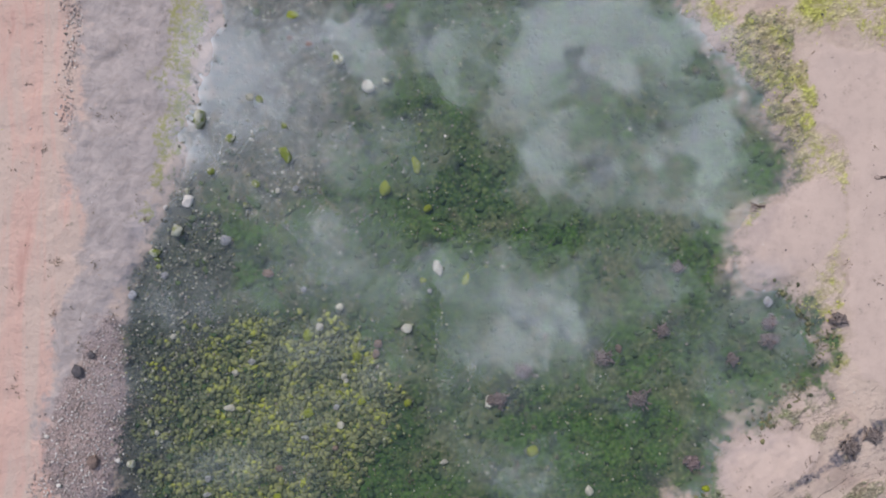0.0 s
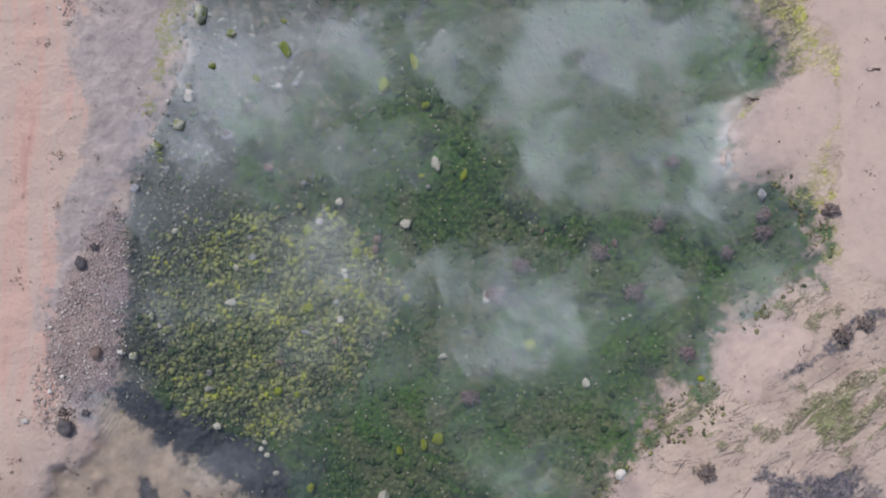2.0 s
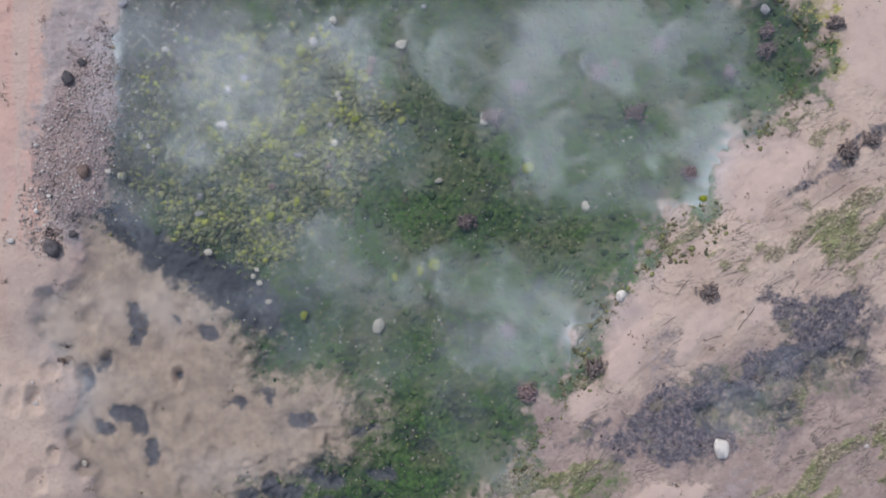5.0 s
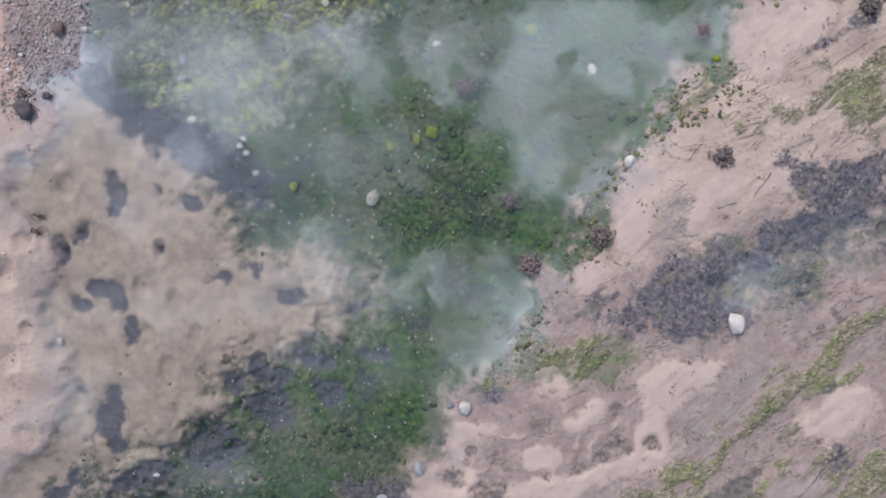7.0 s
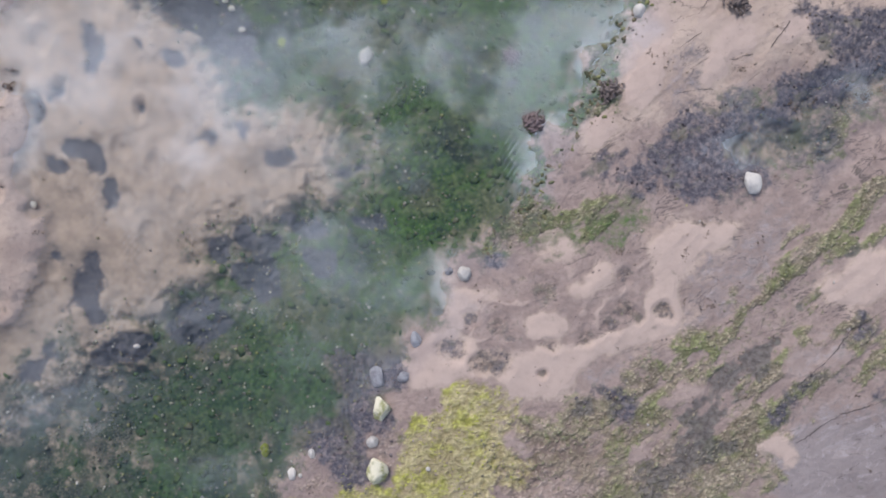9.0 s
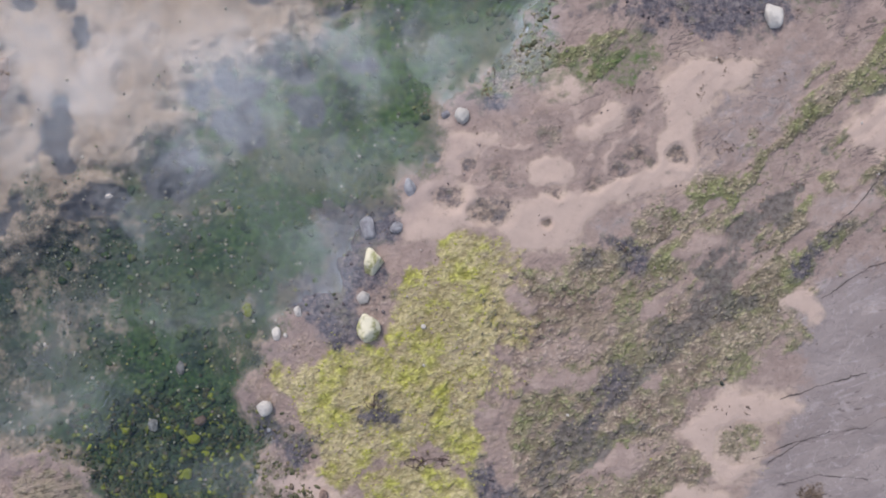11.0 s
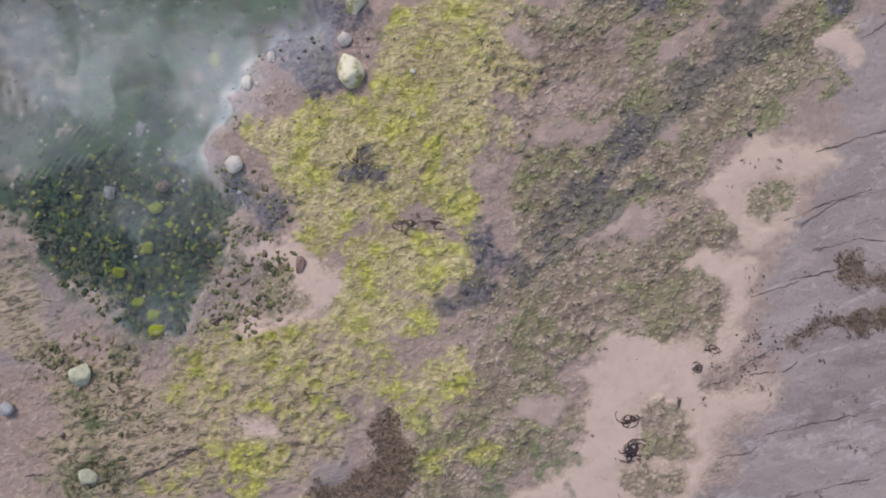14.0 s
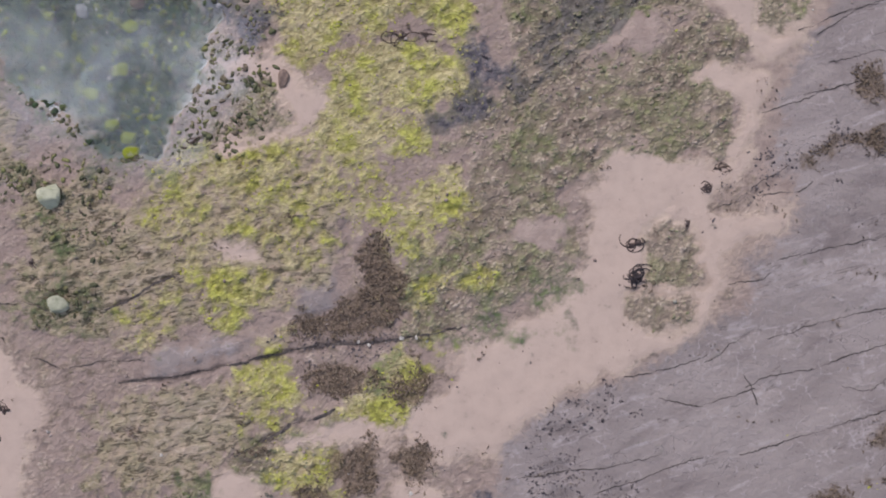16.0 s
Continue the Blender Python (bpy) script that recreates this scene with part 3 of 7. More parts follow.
HOLLOW.append([(-3.07, -4.15), (-2.95, -4.18), (-2.86, -4.27), (-2.98, -4.33), (-3.05, -4.26)])
HOLLOW.append([(-2.66, -4.91), (-2.62, -5.1), (-2.57, -5.24), (-2.64, -5.29), (-2.58, -5.47), (-2.69, -5.5), (-2.78, -5.36), (-2.94, -5.4), (-2.83, -5.15)])
HOLLOW.append([(-3.15, -3.76), (-3.06, -3.8), (-3.06, -3.89), (-3.12, -3.88)])
HOLLOW.append([(-3.05, -4.92), (-2.93, -4.94), (-2.94, -5.01), (-3.03, -4.99)])
HOLLOW.append([(-1.96, -4.05), (-1.77, -4.02), (-1.73, -4.09), (-1.94, -4.11)])
HOLLOW.append([(-1.59, -3.96), (-1.43, -3.96), (-1.46, -4.06), (-1.55, -4.07)])
HOLLOW.append([(-1.79, -4.83), (-1.63, -4.83), (-1.65, -5.02), (-1.77, -5.03)])
HOLLOW.append([(-1.67, -5.06), (-1.49, -5.06), (-1.4, -4.97), (-1.26, -5.11), (-1.23, -5.3), (-1.4, -5.4), (-1.58, -5.25)])
HOLLOW.append([(-2.14, -5.45), (-1.95, -5.29), (-1.74, -5.27), (-1.71, -5.43), (-1.79, -5.62), (-1.98, -5.67), (-2.12, -5.66), (-2.17, -5.55)])
HOLLOW.append([(-1.23, -4.67), (-0.98, -4.7), (-0.79, -4.84), (-0.98, -4.88), (-1.16, -4.8)])
HOLLOW.append([(-1.05, -4.93), (-0.8, -4.91), (-0.79, -5.16), (-0.94, -5.22), (-1.05, -5.07)])
HOLLOW.append([(-2.79, -5.75), (-2.46, -5.59), (-2.23, -5.61), (-2.22, -5.76), (-2.65, -5.87)])
HOLLOW.append([(-3.3, -5.86), (-3.09, -5.75), (-2.97, -5.6), (-3.01, -5.75), (-3.11, -5.94), (-3.27, -5.99)])
HOLLOW.append([(-3.56, -5.24), (-3.38, -5.23), (-3.33, -5.35), (-3.47, -5.4)])
HOLLOW.append([(-0.7, -4.7), (-0.42, -4.65), (-0.33, -4.77), (-0.56, -4.84)])
HOLLOW.append([(-0.79, -4.28), (-0.51, -4.24), (-0.49, -4.33), (-0.75, -4.37)])
HOLLOW.append([(-2.37, -3.25), (-2.28, -3.27), (-2.29, -3.35), (-2.36, -3.33)])
HOLLOW.append([(-2.99, -3.67), (-2.91, -3.69), (-2.93, -3.77), (-2.99, -3.75)])
HOLLOW.append([(-2.14, -3.33), (-1.99, -3.35), (-1.95, -3.48), (-2.12, -3.5)])
HOLLOW.append([(-1.64, -3.87), (-1.46, -3.89), (-1.44, -4.04), (-1.59, -4.03)])
HOLLOW.append([(-1.93, -4.03), (-1.72, -4.0), (-1.69, -4.09), (-1.92, -4.1)])
HOLLOW.append([(-1.31, -4.15), (-1.11, -4.19), (-1.11, -4.28), (-1.29, -4.26)])
HOLLOW.append([(-2.37, -3.75), (-2.29, -3.78), (-2.3, -3.86), (-2.36, -3.85)])
HOLLOW.append([(-3.16, -3.73), (-3.06, -3.76), (-3.07, -3.89), (-3.15, -3.86)])
HOLLOW.append([(-2.27, -3.2), (-2.21, -3.23), (-2.23, -3.29)])
HOLLOW.append([(-2.14, -5.52), (-1.94, -5.36), (-1.76, -5.39), (-1.73, -5.58), (-1.86, -5.68), (-2.08, -5.72)])
HOLLOW.append([(-1.8, -4.89), (-1.64, -4.89), (-1.67, -5.04), (-1.8, -5.0)])
HOLLOW.append([(-1.57, -4.74), (-1.42, -4.78), (-1.44, -4.97), (-1.54, -4.94)])
HOLLOW.append([(-1.41, -4.84), (-1.24, -4.83), (-1.25, -4.95), (-1.39, -4.97)])
HOLLOW.append([(-3.39, -5.2), (-3.3, -5.22), (-3.32, -5.44), (-3.4, -5.46)])
HOLLOW.append([(-1.23, -4.68), (-0.92, -4.68), (-0.92, -4.77), (-1.19, -4.77)])
HOLLOW.append([(-3.11, -5.68), (-2.98, -5.62), (-2.99, -5.8), (-3.09, -5.84)])
HOLLOW.append([(-2.36, -3.77), (-2.3, -3.78), (-2.32, -3.89), (-2.36, -3.88)])
HOLLOW.append([(-1.59, -3.89), (-1.48, -3.91), (-1.44, -4.04), (-1.55, -4.06)])
HOLLOW.append([(-1.33, -4.15), (-1.14, -4.2), (-1.18, -4.29), (-1.31, -4.26)])
HOLLOW.append([(-2.13, -5.39), (-1.79, -5.34), (-1.62, -5.47), (-1.68, -5.67), (-2.0, -5.65), (-2.13, -5.55)])
NAVY = []
NAVY.append([(-2.92, -2.3), (-2.71, -2.45), (-2.41, -2.61), (-2.16, -2.68), (-1.81, -2.86), (-1.51, -3.13), (-1.41, -3.43), (-1.61, -3.38), (-1.81, -3.27), (-2.06, -3.06), (-2.39, -2.9), (-2.69, -2.64), (-2.89, -2.49)])
NAVY.append([(-2.74, -5.78), (-2.39, -5.7), (-2.19, -5.72), (-1.8, -5.67), (-1.68, -5.83), (-1.88, -6.06), (-1.97, -6.37), (-2.28, -6.45), (-2.75, -6.37), (-2.99, -6.21)])
GRAVEL = []
GRAVEL.append([(-2.95, -0.72), (-2.76, -0.9), (-2.74, -1.35), (-2.87, -1.76), (-2.94, -2.11), (-3.04, -2.41), (-3.32, -2.34), (-3.46, -1.91), (-3.35, -1.55), (-3.16, -1.21), (-3.01, -0.92)])
PEBBLE = []
PEBBLE.append([(-3.63, -2.11), (-3.36, -2.07), (-3.16, -2.39), (-3.15, -2.56), (-3.32, -2.78), (-3.52, -2.72), (-3.62, -2.47)])
PEBBLE.append([(-3.48, -1.91), (-3.26, -2.09), (-3.26, -2.35), (-3.46, -2.4), (-3.59, -2.19)])
PEBBLE.append([(-3.3, 2.35), (-3.18, 2.06), (-3.13, 1.71), (-3.21, 1.32), (-3.27, 0.87), (-3.35, 0.87), (-3.3, 1.42), (-3.33, 2.06)])
SLATE = []
SLATE.append([(-2.41, 0.35), (-1.96, 0.15), (-1.91, -0.27), (-1.99, -0.67), (-2.24, -1.12), (-2.47, -1.62), (-2.63, -2.43), (-2.96, -2.43), (-2.88, -1.72), (-2.84, -1.12), (-2.74, -0.62), (-2.6, -0.17)])
SLATE.append([(-2.94, -1.43), (-2.44, -1.48), (-2.44, -1.94), (-2.7, -2.15), (-2.65, -2.4), (-2.87, -2.15)])
SAND = []
SAND.append([(1.46, -3.31), (1.56, -3.16), (1.69, -3.09), (1.79, -3.27), (1.76, -3.58), (1.79, -3.76), (1.56, -3.85), (1.45, -3.82), (1.47, -3.66), (1.52, -3.58), (1.45, -3.44)])
SAND.append([(2.06, -3.68), (2.11, -3.45), (2.28, -3.22), (2.41, -3.21), (2.51, -3.38), (2.29, -3.49), (2.14, -3.71)])
SAND.append([(1.15, -3.98), (1.25, -3.91), (1.39, -3.9), (1.43, -4.03), (1.25, -4.17), (1.18, -4.16), (1.23, -4.06)])
SAND.append([(-0.23, -5.92), (-0.2, -5.75), (-0.04, -5.62), (0.13, -5.55), (0.28, -5.64), (0.35, -5.76), (0.62, -5.76), (0.86, -5.67), (1.04, -5.7), (1.33, -5.65), (1.49, -5.57), (1.62, -5.46), (1.7, -5.26), (1.69, -5.01), (1.64, -4.9), (1.7, -4.81), (1.91, -4.76), (2.31, -4.75), (2.35, -4.81), (2.09, -4.95), (1.97, -5.08), (1.89, -5.21), (1.93, -5.47), (1.82, -5.63), (1.46, -5.72), (1.17, -5.83), (1.07, -6.02), (0.84, -6.07), (0.6, -6.11), (0.51, -6.0), (0.35, -5.93), (0.13, -5.93), (-0.02, -6.0), (-0.14, -6.05)])
SAND.append([(0.05, -5.29), (0.45, -5.26), (0.47, -5.31), (0.28, -5.36), (0.28, -5.47), (0.2, -5.56), (0.11, -5.54), (0.13, -5.38)])
SAND.append([(0.91, -4.84), (1.04, -4.85), (1.07, -4.98), (0.98, -5.04), (0.92, -4.98)])
SAND.append([(1.15, -5.21), (1.24, -5.12), (1.3, -5.07), (1.36, -5.09), (1.38, -5.21), (1.29, -5.3), (1.07, -5.34), (1.02, -5.27)])
SAND.append([(0.73, -5.45), (0.91, -5.42), (1.02, -5.47), (1.02, -5.61), (0.75, -5.65), (0.69, -5.59)])
SAND.append([(2.98, -5.24), (3.2, -5.07), (3.54, -4.92), (3.55, -5.31), (3.24, -5.41), (3.07, -5.36)])
SAND.append([(2.52, -6.47), (2.71, -6.4), (2.8, -6.53), (2.78, -6.69), (2.57, -6.56)])
SAND.append([(1.79, -7.44), (1.92, -7.32), (2.03, -7.14), (2.18, -7.12), (2.36, -7.19), (2.71, -7.23), (2.45, -7.29), (2.32, -7.4), (2.35, -7.62), (2.17, -7.68), (2.36, -7.66), (2.19, -7.77), (2.09, -7.79), (2.01, -7.65), (1.86, -7.5)])
SAND.append([(1.65, -7.88), (1.79, -7.83), (2.01, -7.86), (2.15, -7.89), (2.05, -8.01), (2.02, -8.23), (1.93, -8.38), (1.86, -8.38), (1.94, -8.23), (1.95, -8.01), (1.79, -7.9)])
SAND.append([(-1.28, -8.83), (-1.12, -8.83), (-0.89, -8.95), (-1.01, -8.97), (-1.23, -8.91)])
SAND.append([(-1.18, -7.74), (-0.92, -7.72), (-0.79, -7.78), (-0.69, -7.94), (-0.54, -8.0), (-0.67, -8.16), (-0.93, -8.24), (-1.2, -8.31), (-1.15, -8.18), (-0.96, -8.08), (-0.85, -8.0), (-0.89, -7.87), (-1.1, -7.8)])
SAND.append([(1.12, -8.38), (1.24, -8.31), (1.42, -8.36), (1.59, -8.42), (1.79, -8.44), (1.97, -8.33), (2.04, -8.33), (1.93, -8.47), (1.76, -8.6), (1.71, -8.7), (1.93, -8.74), (2.2, -8.73), (2.24, -8.78), (1.93, -8.85), (1.83, -8.92), (1.79, -9.03), (1.92, -9.12), (1.79, -9.2), (1.71, -9.33), (1.57, -9.47), (1.33, -9.56), (1.19, -9.67), (1.02, -9.73), (0.84, -9.79), (0.67, -9.9), (0.55, -10.02), (0.42, -10.14), (0.18, -10.15), (0.0, -10.05), (-0.04, -9.93), (0.06, -9.79), (0.19, -9.74), (0.26, -9.58), (0.36, -9.48), (0.54, -9.4), (0.71, -9.3), (0.83, -9.22), (0.93, -9.11), (0.99, -9.04), (1.02, -8.87), (1.07, -8.73), (1.1, -8.63), (0.95, -8.57), (1.07, -8.55), (1.14, -8.49)])
SAND.append([(-1.27, -10.24), (-1.16, -10.17), (-1.03, -10.26), (-1.0, -10.35), (-1.03, -10.46), (-1.29, -10.45)])
SAND.append([(-0.85, -10.01), (-0.64, -9.93), (-0.37, -9.92), (-0.2, -9.99), (-0.34, -10.05), (-0.54, -9.99), (-0.78, -10.05)])
SAND.append([(-0.2, -10.3), (0.06, -10.3), (0.09, -10.48), (-0.2, -10.47)])
SAND.append([(-2.98, -9.59), (-2.43, -9.64), (-2.26, -9.71), (-2.24, -9.85), (-2.37, -9.98), (-2.37, -10.19), (-2.51, -10.43), (-3.0, -10.42)])
SAND.append([(-2.56, -9.39), (-2.49, -9.46), (-2.36, -9.71), (-2.57, -9.7)])
SAND.append([(2.42, -2.13), (2.47, -1.93), (2.71, -1.77), (2.95, -1.73), (3.26, -1.82), (3.32, -1.95), (3.08, -2.13), (2.87, -2.19), (2.82, -2.43), (2.61, -2.44), (2.53, -2.25)])
SAND.append([(2.49, -0.17), (2.7, -0.01), (3.05, 0.04), (3.16, -0.14), (2.91, -0.36), (2.64, -0.32)])
SAND.append([(1.49, -3.75), (1.46, -3.44), (1.59, -3.2), (1.78, -3.07), (1.86, -3.2), (1.79, -3.46), (1.73, -3.71), (1.54, -3.79)])
SAND.append([(2.1, -3.66), (2.16, -3.4), (2.41, -3.19), (2.51, -3.25), (2.35, -3.46), (2.21, -3.7)])
SAND.append([(2.61, -3.24), (2.91, -3.14), (2.91, -3.3), (2.66, -3.4)])
SAND.append([(3.14, 1.58), (3.3, 1.65), (3.56, 1.59), (4.15, 1.52), (4.17, -0.77), (3.63, -0.73), (3.58, -0.32), (3.57, 0.47), (3.51, 0.81), (3.32, 0.92), (3.22, 1.27)])
SAND.append([(2.54, -0.12), (2.68, 0.07), (2.98, 0.33), (3.26, 0.52), (3.51, 0.42), (3.52, 0.08), (3.33, -0.22), (3.08, -0.36), (2.78, -0.37), (2.58, -0.27)])
SAND.append([(3.5, -0.39), (3.65, -0.03), (3.64, 0.37), (4.25, 0.37), (4.26, -1.35), (3.86, -1.35), (3.6, -1.25), (3.55, -0.84)])
NET = []
NET.append([(-0.23, -5.92), (-0.21, -5.69), (0.07, -5.47), (0.03, -5.27), (0.49, -5.23), (0.71, -5.29), (1.02, -5.07), (1.29, -4.99), (1.6, -5.08), (1.69, -4.81), (2.31, -4.75), (2.09, -4.95), (1.93, -5.17), (1.93, -5.47), (1.46, -5.72), (1.17, -5.83), (1.07, -6.02), (0.6, -6.11), (0.13, -5.93), (-0.14, -6.05)])
PATCH = []
PATCH.append([(1.37, -8.78), (1.5, -8.73), (1.66, -8.77), (1.68, -8.89), (1.62, -9.01), (1.73, -9.07), (1.72, -9.14), (1.54, -9.09), (1.4, -9.12), (1.36, -8.98)])
PATCH.append([(1.23, -9.22), (1.4, -9.16), (1.58, -9.22), (1.64, -9.29), (1.55, -9.38), (1.33, -9.4), (1.24, -9.32)])
PATCH.append([(2.05, -7.39), (2.19, -7.35), (2.36, -7.39), (2.32, -7.5), (2.23, -7.62), (2.04, -7.57)])
PATCH.append([(-1.09, -7.92), (-0.89, -7.89), (-0.78, -8.08), (-0.86, -8.2), (-1.09, -8.19), (-1.13, -8.04)])
YELLOW = []
YELLOW.append([(-1.23, -6.98), (-1.13, -6.9), (-0.91, -6.92), (-0.73, -6.89), (-0.69, -6.8), (-0.5, -6.76), (-0.36, -6.71), (-0.2, -6.67), (-0.09, -6.56), (-0.31, -6.51), (-0.24, -6.38), (-0.17, -6.27), (0.05, -6.27), (0.16, -6.17), (0.36, -6.21), (0.42, -6.32), (0.53, -6.32), (0.48, -6.46), (0.38, -6.53), (0.44, -6.72), (0.41, -6.9), (0.37, -7.11), (0.19, -7.15), (0.37, -7.26), (0.48, -7.41), (0.37, -7.56), (0.18, -7.59), (0.11, -7.51), (-0.07, -7.47), (-0.19, -7.59), (-0.4, -7.62), (-0.55, -7.72), (-0.69, -7.84), (-0.81, -7.72), (-0.77, -7.57), (-0.87, -7.35), (-0.98, -7.21), (-1.13, -7.13)])
YELLOW.append([(-0.48, -7.71), (-0.26, -7.73), (-0.04, -7.88), (-0.11, -7.99), (-0.41, -7.95), (-0.55, -7.8)])
YELLOW.append([(-0.72, -8.2), (-0.56, -8.1), (-0.38, -8.06), (-0.12, -8.12), (0.1, -8.21), (0.07, -8.32), (-0.12, -8.36), (-0.27, -8.31), (-0.48, -8.32), (-0.64, -8.25)])
YELLOW.append([(-0.18, -7.63), (0.18, -7.7), (0.36, -7.88), (0.14, -8.03), (-0.06, -7.99), (-0.19, -7.8)])
YELLOW.append([(-0.06, -6.39), (0.05, -6.27), (0.17, -6.06), (0.38, -6.08), (0.41, -6.24), (0.55, -6.39), (0.47, -6.78), (0.36, -6.89), (0.01, -6.89), (-0.26, -6.5), (-0.22, -6.35)])
YELLOW.append([(-1.17, -8.66), (-0.86, -8.69), (-0.82, -8.84), (-1.07, -8.87), (-1.17, -8.77)])
YELLOW.append([(-1.25, -8.97), (-0.9, -8.97), (-0.83, -9.15), (-1.0, -9.28), (-1.04, -9.42), (-1.22, -9.39), (-1.25, -9.21), (-1.35, -9.11)])
YELLOW.append([(-1.06, -8.32), (-0.82, -8.34), (-0.89, -8.46), (-1.06, -8.49)])
YELLOW.append([(-0.07, -8.51), (0.17, -8.47), (0.21, -8.61), (0.04, -8.72), (-0.07, -8.68)])
YELLOW.append([(-0.04, -9.02), (0.35, -8.95), (0.38, -9.06), (0.14, -9.1), (0.1, -9.3), (-0.04, -9.34), (-0.08, -9.16)])
YELLOW.append([(-1.01, -9.42), (-0.83, -9.41), (-0.84, -9.51), (-0.98, -9.52)])
YELLOW.append([(-1.09, -9.59), (-0.74, -9.59), (-0.71, -9.74), (-0.94, -9.77), (-1.09, -9.67)])
YELLOW.append([(-0.5, -9.85), (-0.19, -9.74), (-0.15, -9.61), (-0.19, -9.5), (-0.01, -9.54), (0.23, -9.58), (0.2, -9.65), (-0.08, -9.71), (-0.19, -9.92), (-0.43, -9.94)])
YELLOW.append([(-1.02, -9.88), (-0.84, -9.87), (-0.84, -10.0), (-1.01, -9.98)])
YELLOW.append([(-0.85, -10.11), (-0.57, -10.11), (-0.54, -10.29), (-0.86, -10.29)])
YELLOW.append([(-1.51, -8.48), (-1.17, -8.49), (-1.17, -8.63), (-1.45, -8.66)])
YELLOW.append([(-1.52, -9.0), (-1.28, -9.04), (-1.32, -9.14), (-1.52, -9.1)])
YELLOW.append([(2.2, 2.06), (2.61, 2.06), (2.58, 1.81), (2.31, 1.8)])
YELLOW.append([(3.25, 2.06), (3.5, 2.06), (3.45, 1.76), (3.25, 1.81)])
YELLOW.append([(3.36, 0.65), (3.56, 0.65), (3.54, 0.5), (3.39, 0.5)])
YELLOW.append([(3.34, 0.57), (3.54, 0.52), (3.52, 0.32), (3.34, 0.3)])
YELLOW.append([(2.66, 0.12), (2.81, 0.2), (2.86, 0.05), (2.71, -0.0)])
YELLOW.append([(0.2, -6.48), (0.45, -6.56), (0.48, -6.84), (0.41, -7.2), (0.37, -7.67), (0.18, -7.74), (0.16, -7.2)])
YELLOW.append([(2.21, 2.06), (2.56, 2.06), (2.51, 1.81), (2.26, 1.84)])
YELLOW.append([(3.06, 1.52), (3.3, 1.67), (3.4, 1.37), (3.26, 1.07), (3.11, 1.22)])
YELLOW.append([(3.0, 2.06), (3.45, 2.06), (3.4, 1.81), (3.1, 1.76)])
SPARSE = []
SPARSE.append([(-1.7, -8.48), (-1.29, -8.34), (-0.93, -8.27), (-0.56, -8.31), (-0.2, -8.36), (0.17, -8.36), (0.36, -8.5), (0.28, -8.73), (0.17, -9.05), (-0.09, -9.09), (-0.2, -8.8), (-0.49, -8.72), (-0.71, -8.86), (-0.93, -8.93), (-1.11, -9.0), (-0.93, -9.19), (-1.01, -9.41), (-1.38, -9.3), (-1.67, -9.33), (-1.74, -9.18), (-1.49, -9.03), (-1.23, -8.86), (-1.37, -8.75), (-1.59, -8.71)])
SPARSE.append([(-1.75, -8.51), (-1.1, -8.39), (-0.62, -8.39), (-0.34, -8.5), (-0.42, -8.74), (-0.83, -8.8), (-0.9, -8.97), (-1.32, -9.0), (-1.39, -9.28), (-1.67, -9.41), (-1.8, -9.27), (-1.52, -9.0), (-1.72, -8.72)])
SPARSE.append([(0.17, -6.0), (0.44, -6.04), (0.55, -6.35), (0.67, -6.51), (0.59, -6.78), (0.43, -6.93), (0.16, -6.93)])
SPARSE.append([(3.14, 0.17), (3.39, 0.22), (3.55, -0.13), (3.5, -0.54), (3.35, -0.74), (3.09, -0.64), (3.35, -0.38)])
SPARSE.append([(2.71, 1.57), (3.15, 1.62), (3.21, 1.27), (3.41, 0.87), (3.31, 0.58), (3.06, 0.58), (2.91, 1.07)])
SPARSE.append([(3.35, -0.84), (3.55, -0.79), (3.55, -1.25), (3.35, -1.25)])
SPARSE.append([(0.34, -6.24), (0.52, -6.39), (0.55, -6.72), (0.48, -7.01), (0.47, -7.26), (0.36, -7.78), (0.29, -7.08)])
SPARSE.append([(2.41, 1.86), (3.05, 2.01), (3.11, 1.17), (3.26, 0.68), (3.51, 0.48), (3.07, 0.38), (2.76, 0.97), (2.51, 1.47)])
SPARSE.append([(2.56, 2.06), (3.88, 2.06), (3.88, 1.86), (3.15, 1.71), (2.71, 1.76)])
TURF = []
TURF.append([(0.53, -6.17), (0.93, -6.14), (1.66, -6.11), (2.39, -6.23), (2.46, -6.41), (2.39, -6.63), (2.31, -7.04), (2.02, -7.1), (1.97, -7.28), (1.79, -7.44), (2.01, -7.58), (2.08, -7.76), (1.75, -7.86), (1.97, -7.94), (2.01, -8.16), (1.89, -8.39), (1.45, -8.38), (1.12, -8.35), (0.9, -8.55), (1.01, -8.7), (0.97, -9.06), (0.75, -9.11), (0.38, -9.25), (0.16, -9.35), (0.09, -9.17), (0.32, -8.73), (0.25, -8.36), (0.18, -8.21), (0.36, -7.99), (0.55, -7.81), (0.48, -7.41), (0.41, -7.26), (0.56, -7.19), (0.62, -7.01), (0.44, -6.72)])
TURF.append([(1.51, -5.88), (1.91, -5.75), (2.22, -5.48), (2.49, -5.31), (2.71, -5.0), (2.89, -4.73), (3.24, -4.51), (3.54, -4.34), (4.13, -4.08), (4.13, -4.79), (3.54, -4.89), (3.15, -5.0), (3.02, -5.27), (2.98, -5.4), (3.55, -5.43), (4.13, -5.5), (4.13, -5.85), (3.55, -5.89), (2.89, -6.07), (2.75, -6.42), (2.53, -6.83), (1.9, -6.95), (1.01, -6.94), (0.59, -6.72), (0.51, -6.37), (0.67, -6.19), (1.11, -6.19), (1.46, -6.05)])
